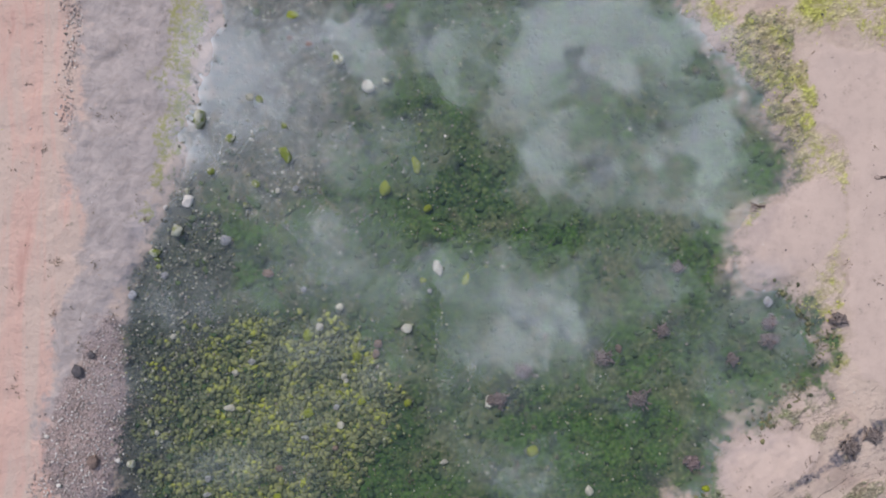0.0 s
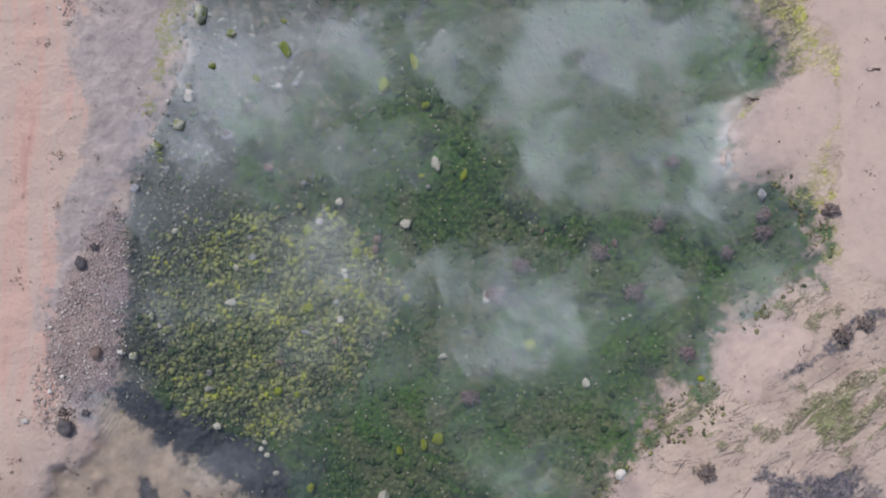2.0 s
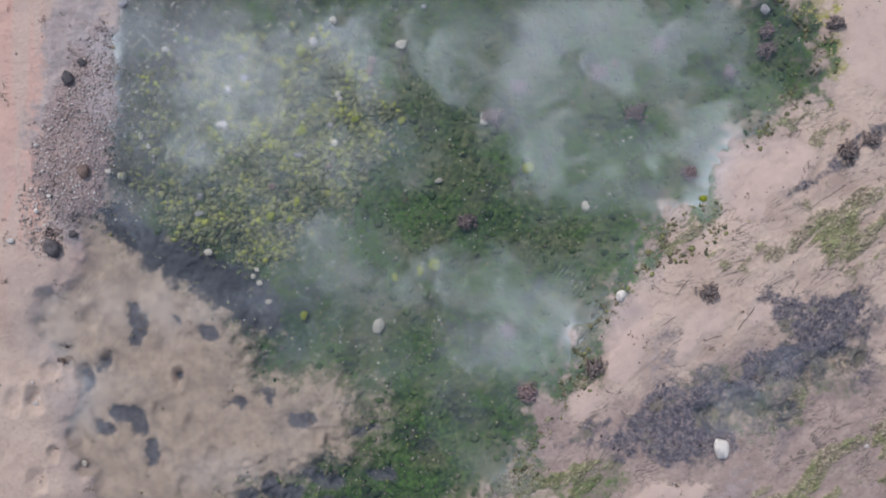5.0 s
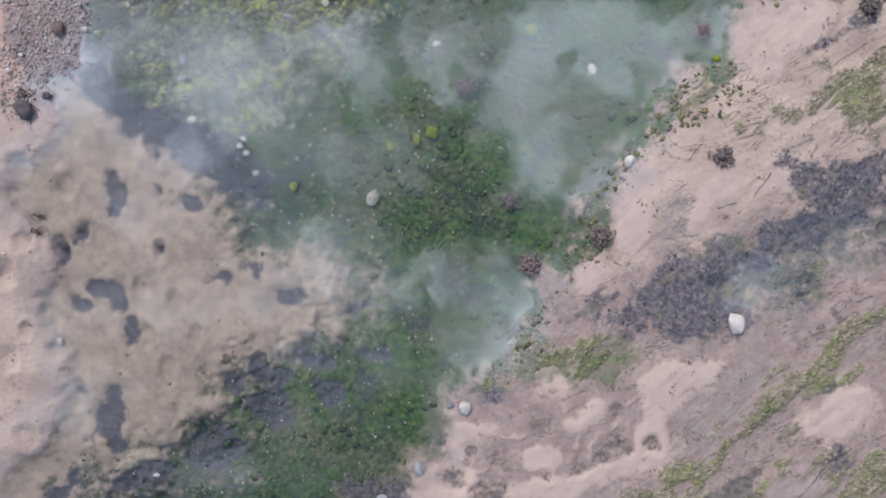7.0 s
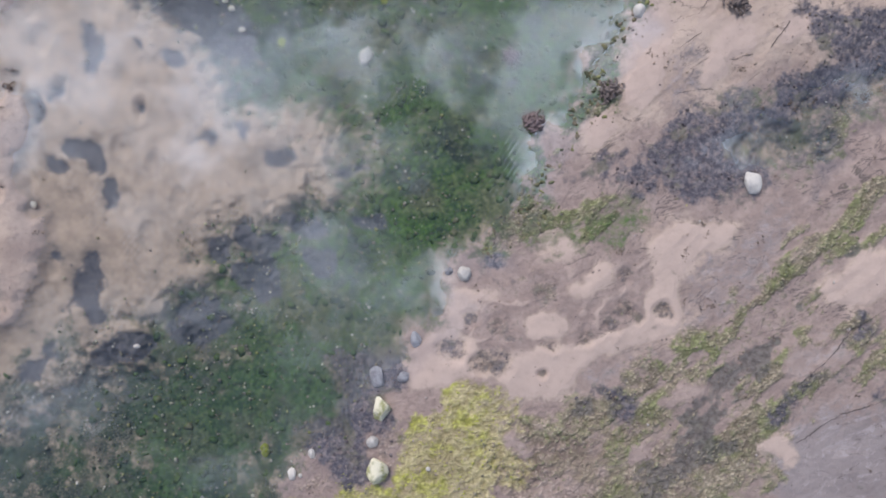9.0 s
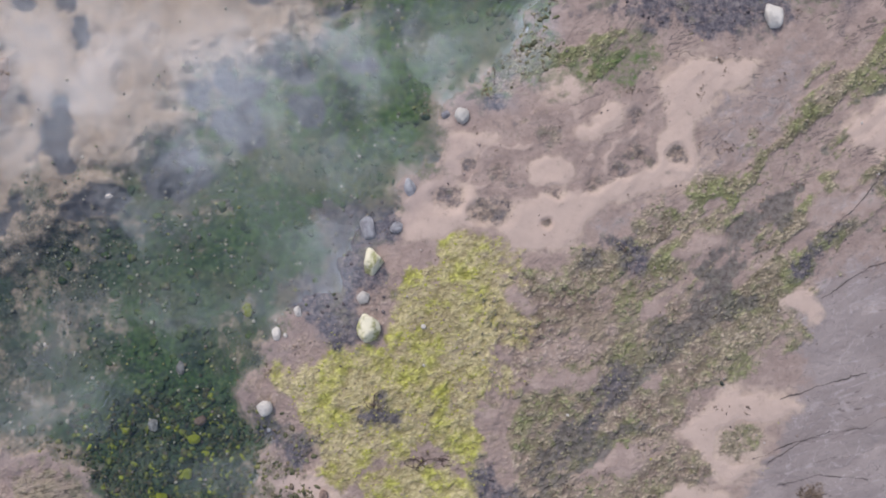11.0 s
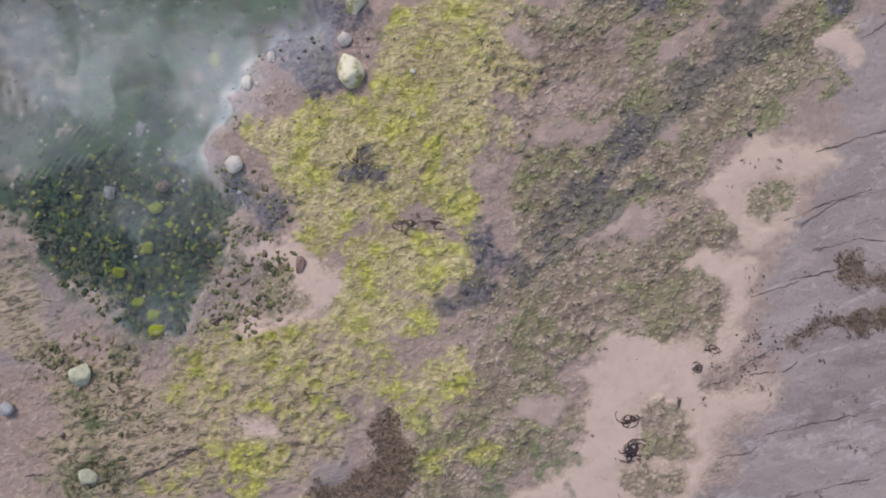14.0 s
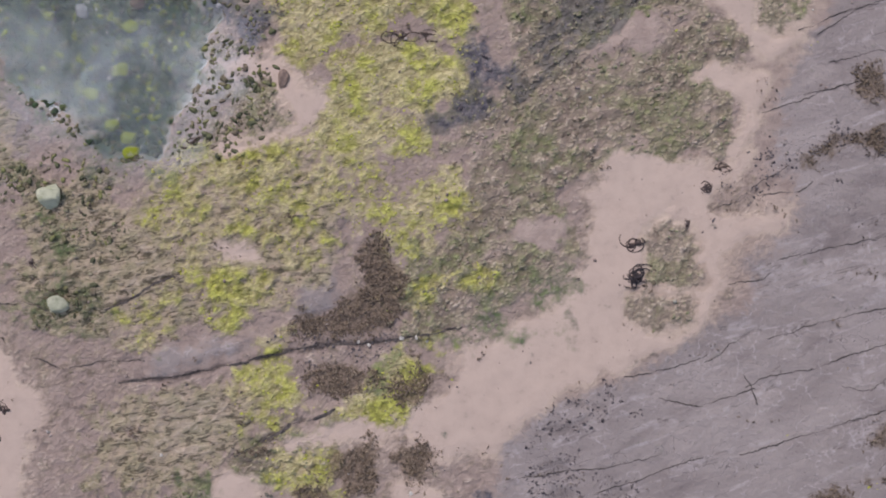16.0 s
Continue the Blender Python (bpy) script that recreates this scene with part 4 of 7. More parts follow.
TURF.append([(0.29, -4.94), (0.52, -4.32), (0.72, -4.52), (1.02, -4.68), (1.61, -4.64), (1.64, -4.86), (1.25, -4.81), (0.94, -4.85), (0.71, -4.99), (0.5, -4.98)])
TURF.append([(1.03, -3.84), (1.12, -3.57), (1.34, -3.53), (1.47, -3.84), (1.29, -3.93)])
TURF.append([(3.06, -2.54), (3.26, -2.28), (3.67, -2.18), (4.27, -2.13), (4.28, -2.89), (3.67, -2.85), (3.32, -2.95), (3.11, -2.79)])
TURF.append([(1.69, -2.33), (2.09, -2.28), (2.45, -2.33), (2.45, -2.63), (2.15, -2.73), (1.79, -2.66)])
TURF.append([(2.04, -2.63), (2.5, -2.53), (2.91, -2.63), (2.86, -2.84), (2.45, -2.89)])
TURF.append([(2.41, -4.21), (2.81, -3.75), (3.32, -3.73), (3.27, -4.11), (2.71, -4.34)])
TURF.append([(2.95, -1.55), (3.55, -1.45), (3.66, -1.65), (3.35, -1.8), (3.1, -1.75)])
TURF.append([(-2.4, -8.33), (-2.06, -8.37), (-1.86, -8.51), (-2.0, -8.68), (-1.93, -8.85), (-2.21, -8.88), (-2.41, -8.61)])
TURF.append([(-2.35, -8.98), (-1.9, -8.99), (-1.87, -9.2), (-2.04, -9.3), (-2.35, -9.26)])
TURF.append([(-1.06, -9.9), (-0.5, -9.84), (-0.51, -10.12), (-0.72, -10.22), (-1.13, -10.21), (-1.13, -10.07)])
TURF.append([(-1.96, -10.3), (-1.55, -10.34), (-1.3, -10.21), (-1.27, -10.35), (-1.55, -10.45), (-1.96, -10.44)])
TURF.append([(-0.14, -8.75), (0.55, -8.65), (1.0, -8.76), (0.96, -9.04), (0.75, -9.14), (0.37, -9.31), (-0.08, -9.44), (-0.15, -9.09)])
TURF.append([(0.38, -6.31), (0.7, -6.39), (0.77, -6.72), (0.55, -7.01), (0.55, -7.26), (0.43, -7.63), (0.36, -7.78), (0.35, -7.08)])
TURF.append([(2.46, 1.91), (3.05, 2.06), (3.11, 1.32), (3.21, 0.82), (3.06, 0.48), (2.81, 0.97), (2.56, 1.47)])
BROWN = []
BROWN.append([(0.09, -5.38), (0.45, -5.27), (0.85, -5.03), (1.38, -4.94), (1.64, -5.08), (1.69, -5.3), (1.46, -5.56), (1.02, -5.65), (0.58, -5.69), (0.27, -5.6)])
BROWN.append([(0.57, -6.09), (1.06, -6.05), (1.6, -5.88), (1.64, -6.1), (1.15, -6.41), (0.57, -6.4)])
BROWN.append([(0.48, -6.35), (0.79, -6.2), (1.14, -6.36), (1.37, -6.4), (1.4, -6.79), (1.09, -6.94), (0.55, -7.09), (0.39, -6.85)])
BROWN.append([(-1.78, -9.72), (-1.12, -9.73), (-0.92, -10.11), (-1.27, -10.24), (-1.89, -10.27), (-2.13, -10.09), (-1.95, -9.85)])
BROWN.append([(-2.34, -8.64), (-1.92, -8.48), (-1.72, -8.72), (-1.52, -8.96), (-1.8, -9.2), (-2.21, -9.26), (-2.35, -8.98)])
BROWN.append([(0.31, -8.8), (0.93, -8.73), (0.97, -9.06), (0.71, -9.1), (0.34, -9.06)])
RUBBLE = []
RUBBLE.append([(0.32, -6.53), (0.63, -6.39), (0.78, -6.61), (0.63, -7.01), (0.55, -7.26), (0.62, -7.81), (0.33, -7.99), (0.4, -7.63), (0.49, -7.41), (0.39, -7.12)])
RUBBLE.append([(0.48, -6.35), (0.79, -6.24), (1.17, -6.4), (1.37, -6.44), (1.36, -6.79), (1.09, -6.9), (0.63, -7.05), (0.43, -6.85)])
FRINGE = []
FRINGE.append([(-1.51, -7.72), (-1.31, -7.38), (-1.2, -7.53), (-0.93, -7.85), (-0.82, -8.0), (-0.9, -8.24), (-1.13, -8.31), (-1.4, -8.31), (-1.48, -8.07)])
FRINGE.append([(-1.33, -7.76), (-1.09, -7.73), (-0.82, -7.98), (-0.92, -8.15), (-1.16, -8.28), (-1.34, -8.35)])
FRINGE.append([(-1.39, -7.22), (-1.23, -7.15), (-0.93, -7.38), (-0.89, -7.61), (-1.08, -7.53)])
FRINGE.append([(1.13, -3.95), (1.18, -3.39), (1.44, -3.19), (1.69, -2.94), (1.79, -2.63), (2.04, -2.43), (2.4, -2.28), (2.5, -2.63), (2.15, -2.84), (1.89, -2.89), (1.84, -3.01), (1.46, -3.29), (1.39, -3.49), (1.34, -3.8)])
FRINGE.append([(0.36, -4.96), (0.54, -4.67), (0.72, -4.45), (0.85, -4.14), (1.07, -3.88), (1.25, -3.57), (1.43, -3.44), (1.47, -3.8), (1.29, -3.94), (1.03, -4.1), (0.85, -4.37), (0.78, -4.54), (1.02, -4.64), (0.58, -5.0)])
FRINGE.append([(2.52, -0.32), (2.72, -0.42), (3.07, -0.37), (3.28, -0.77), (3.48, -0.92), (3.43, -1.22), (3.23, -1.42), (2.83, -1.8), (2.63, -1.77), (2.98, -1.42), (3.28, -1.12), (3.08, -0.67), (2.92, -0.47)])
FRINGE.append([(-2.94, -7.47), (-2.51, -7.67), (-2.25, -7.99), (-2.06, -8.22), (-1.71, -8.38), (-1.67, -8.23), (-2.09, -7.91), (-2.47, -7.59), (-2.93, -7.4)])
FRINGE.append([(-1.39, -7.38), (-1.16, -7.53), (-0.93, -7.69), (-0.86, -7.89), (-1.01, -8.16), (-1.25, -8.27), (-1.48, -8.31), (-1.4, -7.92), (-1.47, -7.61)])
FRINGE.append([(-2.49, -8.31), (-1.98, -8.25), (-1.77, -8.47), (-1.85, -8.54), (-2.03, -8.57), (-2.28, -8.68), (-2.46, -8.6)])
FRINGE.append([(-2.24, -8.68), (-1.63, -8.65), (-1.78, -8.94), (-2.21, -8.93)])
FRINGE.append([(-2.36, -9.07), (-1.89, -9.04), (-1.86, -9.23), (-2.33, -9.29)])
FRINGE.append([(-2.34, -8.71), (-1.89, -8.75), (-1.76, -8.89), (-2.17, -8.95)])
RIDGE = []
RIDGE.append([(-2.49, -8.39), (-1.88, -8.5), (-1.52, -8.4), (-0.98, -8.33), (-0.55, -8.38), (-0.48, -8.77), (-0.56, -8.99), (-0.85, -9.2), (-0.99, -9.38), (-2.01, -9.44), (-2.44, -9.33), (-2.5, -8.96)])
RIDGE.append([(-1.88, -9.75), (-1.33, -9.69), (-0.78, -9.77), (-0.85, -9.98), (-1.13, -10.07), (-1.27, -10.28), (-1.89, -10.3)])
RIDGE.append([(-2.94, -7.51), (-2.55, -7.71), (-2.29, -8.14), (-2.49, -8.29), (-2.95, -8.21)])
RIDGE.append([(-0.61, -7.08), (0.01, -6.97), (0.39, -7.09), (0.39, -7.4), (-0.23, -7.31), (-0.54, -7.23)])
BARE = []
BARE.append([(0.61, -7.08), (0.74, -6.94), (1.09, -6.94), (1.18, -7.02), (0.93, -7.1), (0.7, -7.14)])
BARE.append([(0.23, -7.25), (0.39, -7.2), (0.51, -7.28), (0.39, -7.35)])
BARE.append([(1.15, -7.58), (1.32, -7.5), (1.48, -7.56), (1.39, -7.65), (1.21, -7.72), (0.97, -7.77), (1.05, -7.68)])
BARE.append([(1.47, -6.49), (1.68, -6.45), (1.7, -6.58), (1.52, -6.6)])
BARE.append([(1.72, -6.14), (1.91, -5.98), (2.07, -6.02), (2.0, -6.18), (1.76, -6.22)])
BARE.append([(0.51, -6.39), (0.67, -6.41), (0.71, -6.51), (0.57, -6.5)])
BARE.append([(2.71, -5.69), (3.27, -5.65), (3.27, -5.88), (2.84, -6.0), (2.68, -5.92)])
BARE.append([(1.44, -7.03), (1.67, -6.99), (1.64, -7.14), (1.48, -7.15)])
BARE.append([(0.4, -6.76), (0.51, -6.78), (0.59, -6.93), (0.43, -6.89)])
BARE.append([(1.26, -7.53), (1.46, -7.5), (1.47, -7.71), (1.29, -7.74)])
BARE.append([(-0.64, -8.71), (-0.48, -8.65), (-0.41, -8.74), (-0.55, -8.8)])
BARE.append([(0.55, -8.76), (0.89, -8.69), (0.86, -8.9), (0.75, -8.94), (0.58, -8.89)])
BARE.append([(-0.77, -9.09), (-0.52, -9.01), (-0.45, -9.12), (-0.53, -9.22), (-0.7, -9.29), (-0.77, -9.22)])
BARE.append([(-1.58, -9.45), (-1.05, -9.39), (-1.03, -9.52), (-1.43, -9.59), (-1.65, -9.6)])
ROCK = []
ROCK.append([(3.05, -7.35), (2.39, -7.55), (2.29, -7.89), (2.29, -8.1), (2.15, -8.3), (2.08, -8.44), (2.28, -8.54), (2.28, -8.75), (1.93, -9.06), (2.03, -9.19), (1.75, -9.33), (1.51, -9.53), (1.23, -9.67), (0.88, -9.8), (0.54, -10.0), (0.43, -10.2), (0.52, -10.83), (2.99, -12.27), (7.81, -10.61), (7.82, -7.15)])
ROCK.append([(3.35, -6.04), (2.88, -6.19), (2.65, -6.42), (2.51, -6.45), (2.53, -6.76), (2.66, -6.92), (2.64, -7.19), (2.37, -7.69), (2.22, -7.92), (2.13, -8.43), (3.34, -8.44)])
ROCK.append([(2.89, -6.38), (3.2, -6.19), (3.78, -6.05), (3.78, -6.97), (2.8, -6.96), (2.85, -6.64)])
ROCK.append([(2.31, -4.83), (2.8, -4.47), (2.82, -4.87), (2.49, -5.4), (1.92, -5.71), (1.25, -6.06), (1.07, -6.02), (1.16, -5.83), (1.82, -5.64), (1.93, -5.47), (1.91, -5.17), (2.09, -4.95)])
ROCK.append([(1.69, -3.89), (1.91, -3.27), (2.31, -3.49), (2.09, -3.71), (2.36, -3.85), (2.0, -3.89)])
ROCK.append([(2.71, -5.66), (3.15, -5.62), (3.33, -5.49), (3.42, -5.76), (3.02, -5.98), (2.75, -6.02)])
ROCK.append([(-0.77, -9.09), (-0.52, -9.01), (-0.45, -9.12), (-0.53, -9.22), (-0.7, -9.29), (-0.77, -9.22)])
ROCK.append([(-1.58, -9.45), (-1.05, -9.39), (-1.03, -9.52), (-1.43, -9.59), (-1.65, -9.6)])
ROCK.append([(-1.57, -9.72), (-1.19, -9.76), (-1.13, -9.97), (-1.37, -10.1), (-1.61, -10.03)])
ROCK.append([(-2.87, -7.74), (-2.32, -7.85), (-2.26, -8.2), (-2.54, -8.47), (-2.88, -8.46)])
DARK = []
DARK.append([(1.42, -4.24), (1.69, -4.14), (1.91, -3.98), (2.18, -3.84), (2.49, -3.79), (2.81, -3.67), (3.02, -3.51), (2.84, -3.37), (2.81, -3.19), (2.98, -3.1), (3.77, -3.02), (3.78, -3.59), (3.24, -3.74), (2.81, -3.95), (2.41, -4.03), (2.41, -4.25), (2.53, -4.19), (2.59, -4.33), (2.49, -4.52), (2.22, -4.6), (1.92, -4.56), (1.69, -4.38)])
DARK.append([(1.03, -4.41), (1.38, -4.16), (1.52, -4.14), (1.47, -4.28), (1.25, -4.41)])
DARK.append([(-0.76, -6.35), (-0.58, -6.21), (-0.53, -6.04), (-0.66, -5.81), (-0.31, -5.75), (-0.22, -5.91), (-0.36, -6.04), (-0.54, -6.35), (-0.49, -6.53), (-0.72, -6.66)])
DARK.append([(0.36, -4.98), (0.51, -4.95), (0.53, -5.12), (0.4, -5.13)])
DARK.append([(-0.76, -6.11), (-0.53, -6.26), (-0.45, -6.38), (-0.53, -6.5), (-0.42, -6.73), (-0.65, -6.77), (-0.76, -6.65), (-0.8, -6.38)])
DARK.append([(0.24, -7.7), (0.44, -7.66), (0.48, -7.85), (0.42, -7.93), (0.29, -7.83)])
DARK.append([(0.1, -8.14), (0.17, -8.06), (0.4, -8.02), (0.44, -8.09), (0.21, -8.18)])
DARK.append([(-1.25, -7.32), (-1.06, -7.28), (-0.94, -7.46), (-0.99, -7.62), (-1.14, -7.54)])
DARK.append([(-0.51, -7.26), (-0.4, -7.12), (-0.34, -7.13), (-0.39, -7.21), (-0.24, -7.27), (-0.4, -7.3)])
DARK.append([(1.33, -6.09), (1.53, -6.02), (1.56, -6.19), (1.41, -6.25)])
DARK.append([(2.57, -6.18), (2.71, -6.15), (2.69, -6.3), (2.53, -6.32)])
DARK.append([(2.82, -5.95), (2.98, -5.84), (3.2, -5.62), (3.38, -5.54), (3.29, -5.76), (3.06, -5.93), (2.89, -6.02)])
DARK.append([(3.24, -6.07), (3.55, -5.94), (3.78, -5.85), (3.78, -6.03), (3.42, -6.16)])
DARK.append([(0.11, -10.24), (0.36, -10.34), (0.45, -10.45), (0.31, -10.45), (0.18, -10.31)])
DARK.append([(3.0, -2.16), (3.35, -2.01), (3.56, -1.8), (3.86, -1.6), (3.86, -1.7), (3.61, -1.96), (3.3, -2.16), (3.05, -2.2)])
DARK.append([(-0.83, -5.84), (-0.52, -5.8), (-0.25, -5.88), (-0.25, -6.0), (-0.41, -6.11), (-0.26, -6.35), (-0.37, -6.46), (-0.53, -6.5), (-0.42, -6.73), (-0.61, -6.8), (-0.76, -6.69), (-0.84, -6.38)])
DARK.append([(-1.15, -6.41), (-0.97, -6.3), (-0.75, -6.16), (-0.39, -6.16), (-0.42, -6.31), (-0.57, -6.38), (-0.57, -6.52), (-0.39, -6.71), (-0.58, -6.76), (-0.76, -6.56), (-1.01, -6.55)])
GULLY_MAT = []
GULLY_MAT.append([(0.23, -7.68), (0.44, -7.65), (0.56, -7.81), (0.48, -7.99), (0.39, -8.1), (0.17, -8.21), (0.1, -8.15), (0.36, -7.99), (0.36, -7.85)])
GULLY_MAT.append([(0.65, -7.78), (0.91, -7.58), (1.13, -7.27), (1.35, -7.05), (1.46, -6.96), (1.43, -7.09), (1.24, -7.35), (1.06, -7.6), (0.8, -7.81)])
KELP = []
KELP.append([(-0.49, -9.19), (-0.35, -9.02), (-0.38, -8.88), (-0.28, -8.78), (-0.17, -8.85), (-0.14, -8.99), (-0.0, -8.99), (-0.07, -9.16), (-0.14, -9.3), (-0.18, -9.4), (-0.42, -9.44), (-0.63, -9.43), (-0.75, -9.36), (-0.65, -9.29), (-0.51, -9.25)])
KELP.append([(-0.71, -9.6), (-0.57, -9.57), (-0.36, -9.57), (-0.29, -9.67), (-0.47, -9.78), (-0.64, -9.74)])
KELP.append([(-0.16, -9.75), (-0.02, -9.62), (0.16, -9.61), (0.2, -9.68), (-0.01, -9.79), (-0.12, -9.86)])
KELP.append([(-0.54, -10.13), (-0.4, -10.03), (-0.26, -10.09), (-0.28, -10.3), (-0.47, -10.33), (-0.53, -10.23)])
KELP.append([(-0.16, -10.13), (-0.02, -10.07), (0.05, -10.13), (-0.02, -10.24), (-0.13, -10.27)])
KELP.append([(2.63, -7.93), (3.04, -7.92), (3.04, -8.07), (2.7, -8.05)])
KELP.append([(2.24, -8.39), (2.48, -8.24), (2.66, -8.23), (3.04, -8.19), (3.04, -8.32), (2.62, -8.31), (2.42, -8.41), (2.28, -8.45)])
KELP.append([(2.72, -10.01), (2.88, -9.94), (3.02, -9.97), (3.02, -10.22), (2.74, -10.15)])
KELP.append([(2.65, -10.32), (2.88, -10.27), (3.02, -10.32), (3.01, -10.43), (2.67, -10.39)])
KELP.append([(2.31, -10.45), (2.49, -10.39), (2.57, -10.46), (2.53, -10.55), (2.28, -10.55)])
KELP.append([(-1.11, -10.11), (-1.01, -10.05), (-0.92, -10.08), (-1.03, -10.13)])
KELP.append([(-0.77, -10.29), (-0.7, -10.25), (-0.65, -10.32), (-0.55, -10.37), (-0.62, -10.43), (-0.76, -10.39)])
KELP.append([(2.6, -7.93), (2.79, -7.85), (2.87, -7.97), (2.75, -8.09), (2.64, -8.07)])
GREENS = []
GREENS.append([(0.38, -9.32), (0.54, -9.18), (0.76, -9.14), (0.79, -9.21), (0.54, -9.35), (0.37, -9.45), (0.13, -9.52), (0.19, -9.45)])
GREENS.append([(-2.2, -8.72), (-1.96, -8.75), (-1.99, -8.86), (-2.21, -8.85)])
GREENS.append([(-2.35, -9.09), (-2.18, -9.02), (-2.03, -9.1), (-1.93, -9.21), (-2.11, -9.27), (-2.32, -9.23)])
GREENS.append([(-2.44, -8.51), (-2.2, -8.41), (-2.06, -8.54), (-2.16, -8.62), (-2.37, -8.61)])
GREENS.append([(-1.89, -8.34), (-1.78, -8.34), (-1.8, -8.48), (-1.89, -8.48)])
GREENS.append([(-0.22, -9.5), (-0.02, -9.5), (-0.09, -9.61), (-0.19, -9.61)])
GREENS.append([(-1.44, -10.28), (-1.3, -10.21), (-1.3, -10.28), (-1.44, -10.35)])
GREENS.append([(0.32, -4.89), (0.58, -4.67), (0.85, -4.63), (1.2, -4.68), (1.6, -4.64), (1.47, -4.81), (0.85, -4.85), (0.49, -4.98)])
GREENS.append([(0.36, -4.32), (0.58, -4.28), (0.67, -4.5), (0.49, -4.76), (0.27, -4.89)])
GREENS.append([(2.49, -3.98), (3.02, -3.89), (3.11, -3.98), (2.84, -4.2), (2.49, -4.22)])
GREENS.append([(1.69, -2.43), (1.94, -2.38), (2.04, -2.63), (1.79, -2.73)])
GREENS.append([(0.18, -9.33), (0.46, -9.19), (0.74, -9.09), (0.92, -9.06), (0.85, -9.2), (0.6, -9.33), (0.32, -9.43)])
LUMPS = []
LUMPS.append([(-2.63, -1.14), (-2.28, -0.89), (-1.82, -0.84), (-1.31, -0.78), (-0.81, -0.94), (-0.45, -1.39), (-0.46, -1.85), (-0.86, -2.26), (-1.27, -2.66), (-1.68, -2.89), (-2.27, -2.58), (-2.67, -2.15), (-2.83, -1.64)])
LUMPS.append([(-2.66, -7.34), (-2.19, -7.2), (-1.64, -7.21), (-1.33, -7.36), (-1.29, -7.79), (-1.36, -8.12), (-1.62, -8.34), (-1.84, -8.34), (-2.06, -8.18), (-2.38, -7.88), (-2.63, -7.66)])
CHANNEL = []
CHANNEL.append([(2.36, -4.15), (2.41, -4.03), (2.81, -3.91), (3.24, -3.72), (3.78, -3.55), (3.78, -3.81), (3.24, -3.98), (2.89, -4.22), (2.53, -4.29)])
CRACKS = []
CRACKS.append([(-1.81, -9.66), (-1.53, -9.63), (-1.26, -9.59), (-1.02, -9.54), (-0.77, -9.49), (-0.57, -9.46), (-0.36, -9.45), (-0.15, -9.43), (0.06, -9.4), (0.26, -9.36)])
CRACKS.append([(-1.13, -10.11), (-0.99, -10.05), (-0.78, -9.92), (-0.64, -9.89), (-0.5, -9.83)])
CRACKS.append([(-1.87, -9.22), (-1.7, -9.15), (-1.59, -9.08), (-1.42, -9.0)])
CRACKS.append([(1.22, -9.68), (1.4, -9.65), (1.61, -9.6), (1.74, -9.55)])
CRACKS.append([(1.72, -8.7), (1.89, -8.64), (2.07, -8.59), (2.28, -8.58), (2.38, -8.51)])
CRACKS.append([(2.0, -8.56), (2.24, -8.41)])
CRACKS.append([(1.85, -9.13), (2.06, -9.1), (2.13, -9.06)])
CRACKS.append([(1.95, -9.75), (2.05, -9.7), (2.37, -9.65), (2.61, -9.56), (2.84, -9.5)])
CRACKS.append([(2.17, -8.98), (2.55, -8.91), (2.85, -8.85)])
CRACKS.append([(0.52, -10.28), (0.87, -10.25), (1.22, -10.2), (1.46, -10.15)])
CRACKS.append([(1.95, -9.68), (2.03, -9.87)])
CRACKS.append([(2.29, -7.62), (2.56, -7.52), (2.87, -7.42)])
CRACKS.append([(2.07, -8.11), (2.39, -8.0), (2.86, -7.86)])
CRACKS.append([(1.43, -9.81), (1.67, -9.86), (2.02, -9.75)])
CRACKS.append([(-2.31, -9.5), (-2.15, -9.57), (-1.88, -9.53), (-1.63, -9.53)])
CRACKS.append([(-2.56, -9.19), (-2.35, -9.17), (-2.21, -9.23)])
CRACKS.append([(1.91, -10.16), (2.26, -10.06), (2.84, -9.9)])
CRACKS.append([(2.54, -9.76), (2.71, -9.79), (2.84, -9.69)])
CRACKS.append([(2.09, -9.47), (2.4, -9.37), (2.85, -9.28)])
CRACKS.append([(0.87, -10.42), (1.21, -10.32), (1.7, -10.16)])
CRACKS.append([(1.71, -9.6), (2.02, -9.4)])
CRACKS.append([(2.41, -7.65), (2.64, -7.5), (3.14, -7.39)])
CRACKS.append([(2.49, -7.19), (2.88, -7.08), (3.14, -7.0)])
CRACKS.append([(2.48, -7.81), (2.79, -7.74), (3.14, -7.78)])
CRACKS.append([(2.13, -8.04), (2.48, -7.97)])
CRACKS.append([(2.8, -6.02), (3.02, -5.84), (3.24, -5.58), (3.55, -5.4)])
CRACKS.append([(2.8, -6.47), (3.15, -6.25), (3.55, -6.12)])
CRACKS.append([(1.91, -3.4), (2.09, -3.27)])
CRACKS.append([(2.31, -3.49), (2.49, -3.45)])
CRACKS.append([(1.87, -3.75), (2.18, -3.71)])
CRACKS.append([(2.61, -3.4), (2.76, -3.19)])
CRACKS.append([(2.05, -3.14), (2.2, -2.94)])
CRACKS.append([(3.26, -2.33), (3.56, -2.13)])
CRACKS.append([(3.32, -2.89), (3.47, -2.64)])
WEED_LINES = []
WEED_LINES.append([(0.63, -9.97), (0.8, -9.99), (0.98, -9.95)])
WEED_LINES.append([(0.88, -9.84), (1.08, -9.86), (1.26, -9.91)])
WEED_LINES.append([(1.77, -8.67), (1.89, -8.63), (2.03, -8.57), (2.24, -8.44)])
WEED_LINES.append([(2.26, -8.39), (2.45, -8.31), (2.66, -8.27), (2.86, -8.28)])
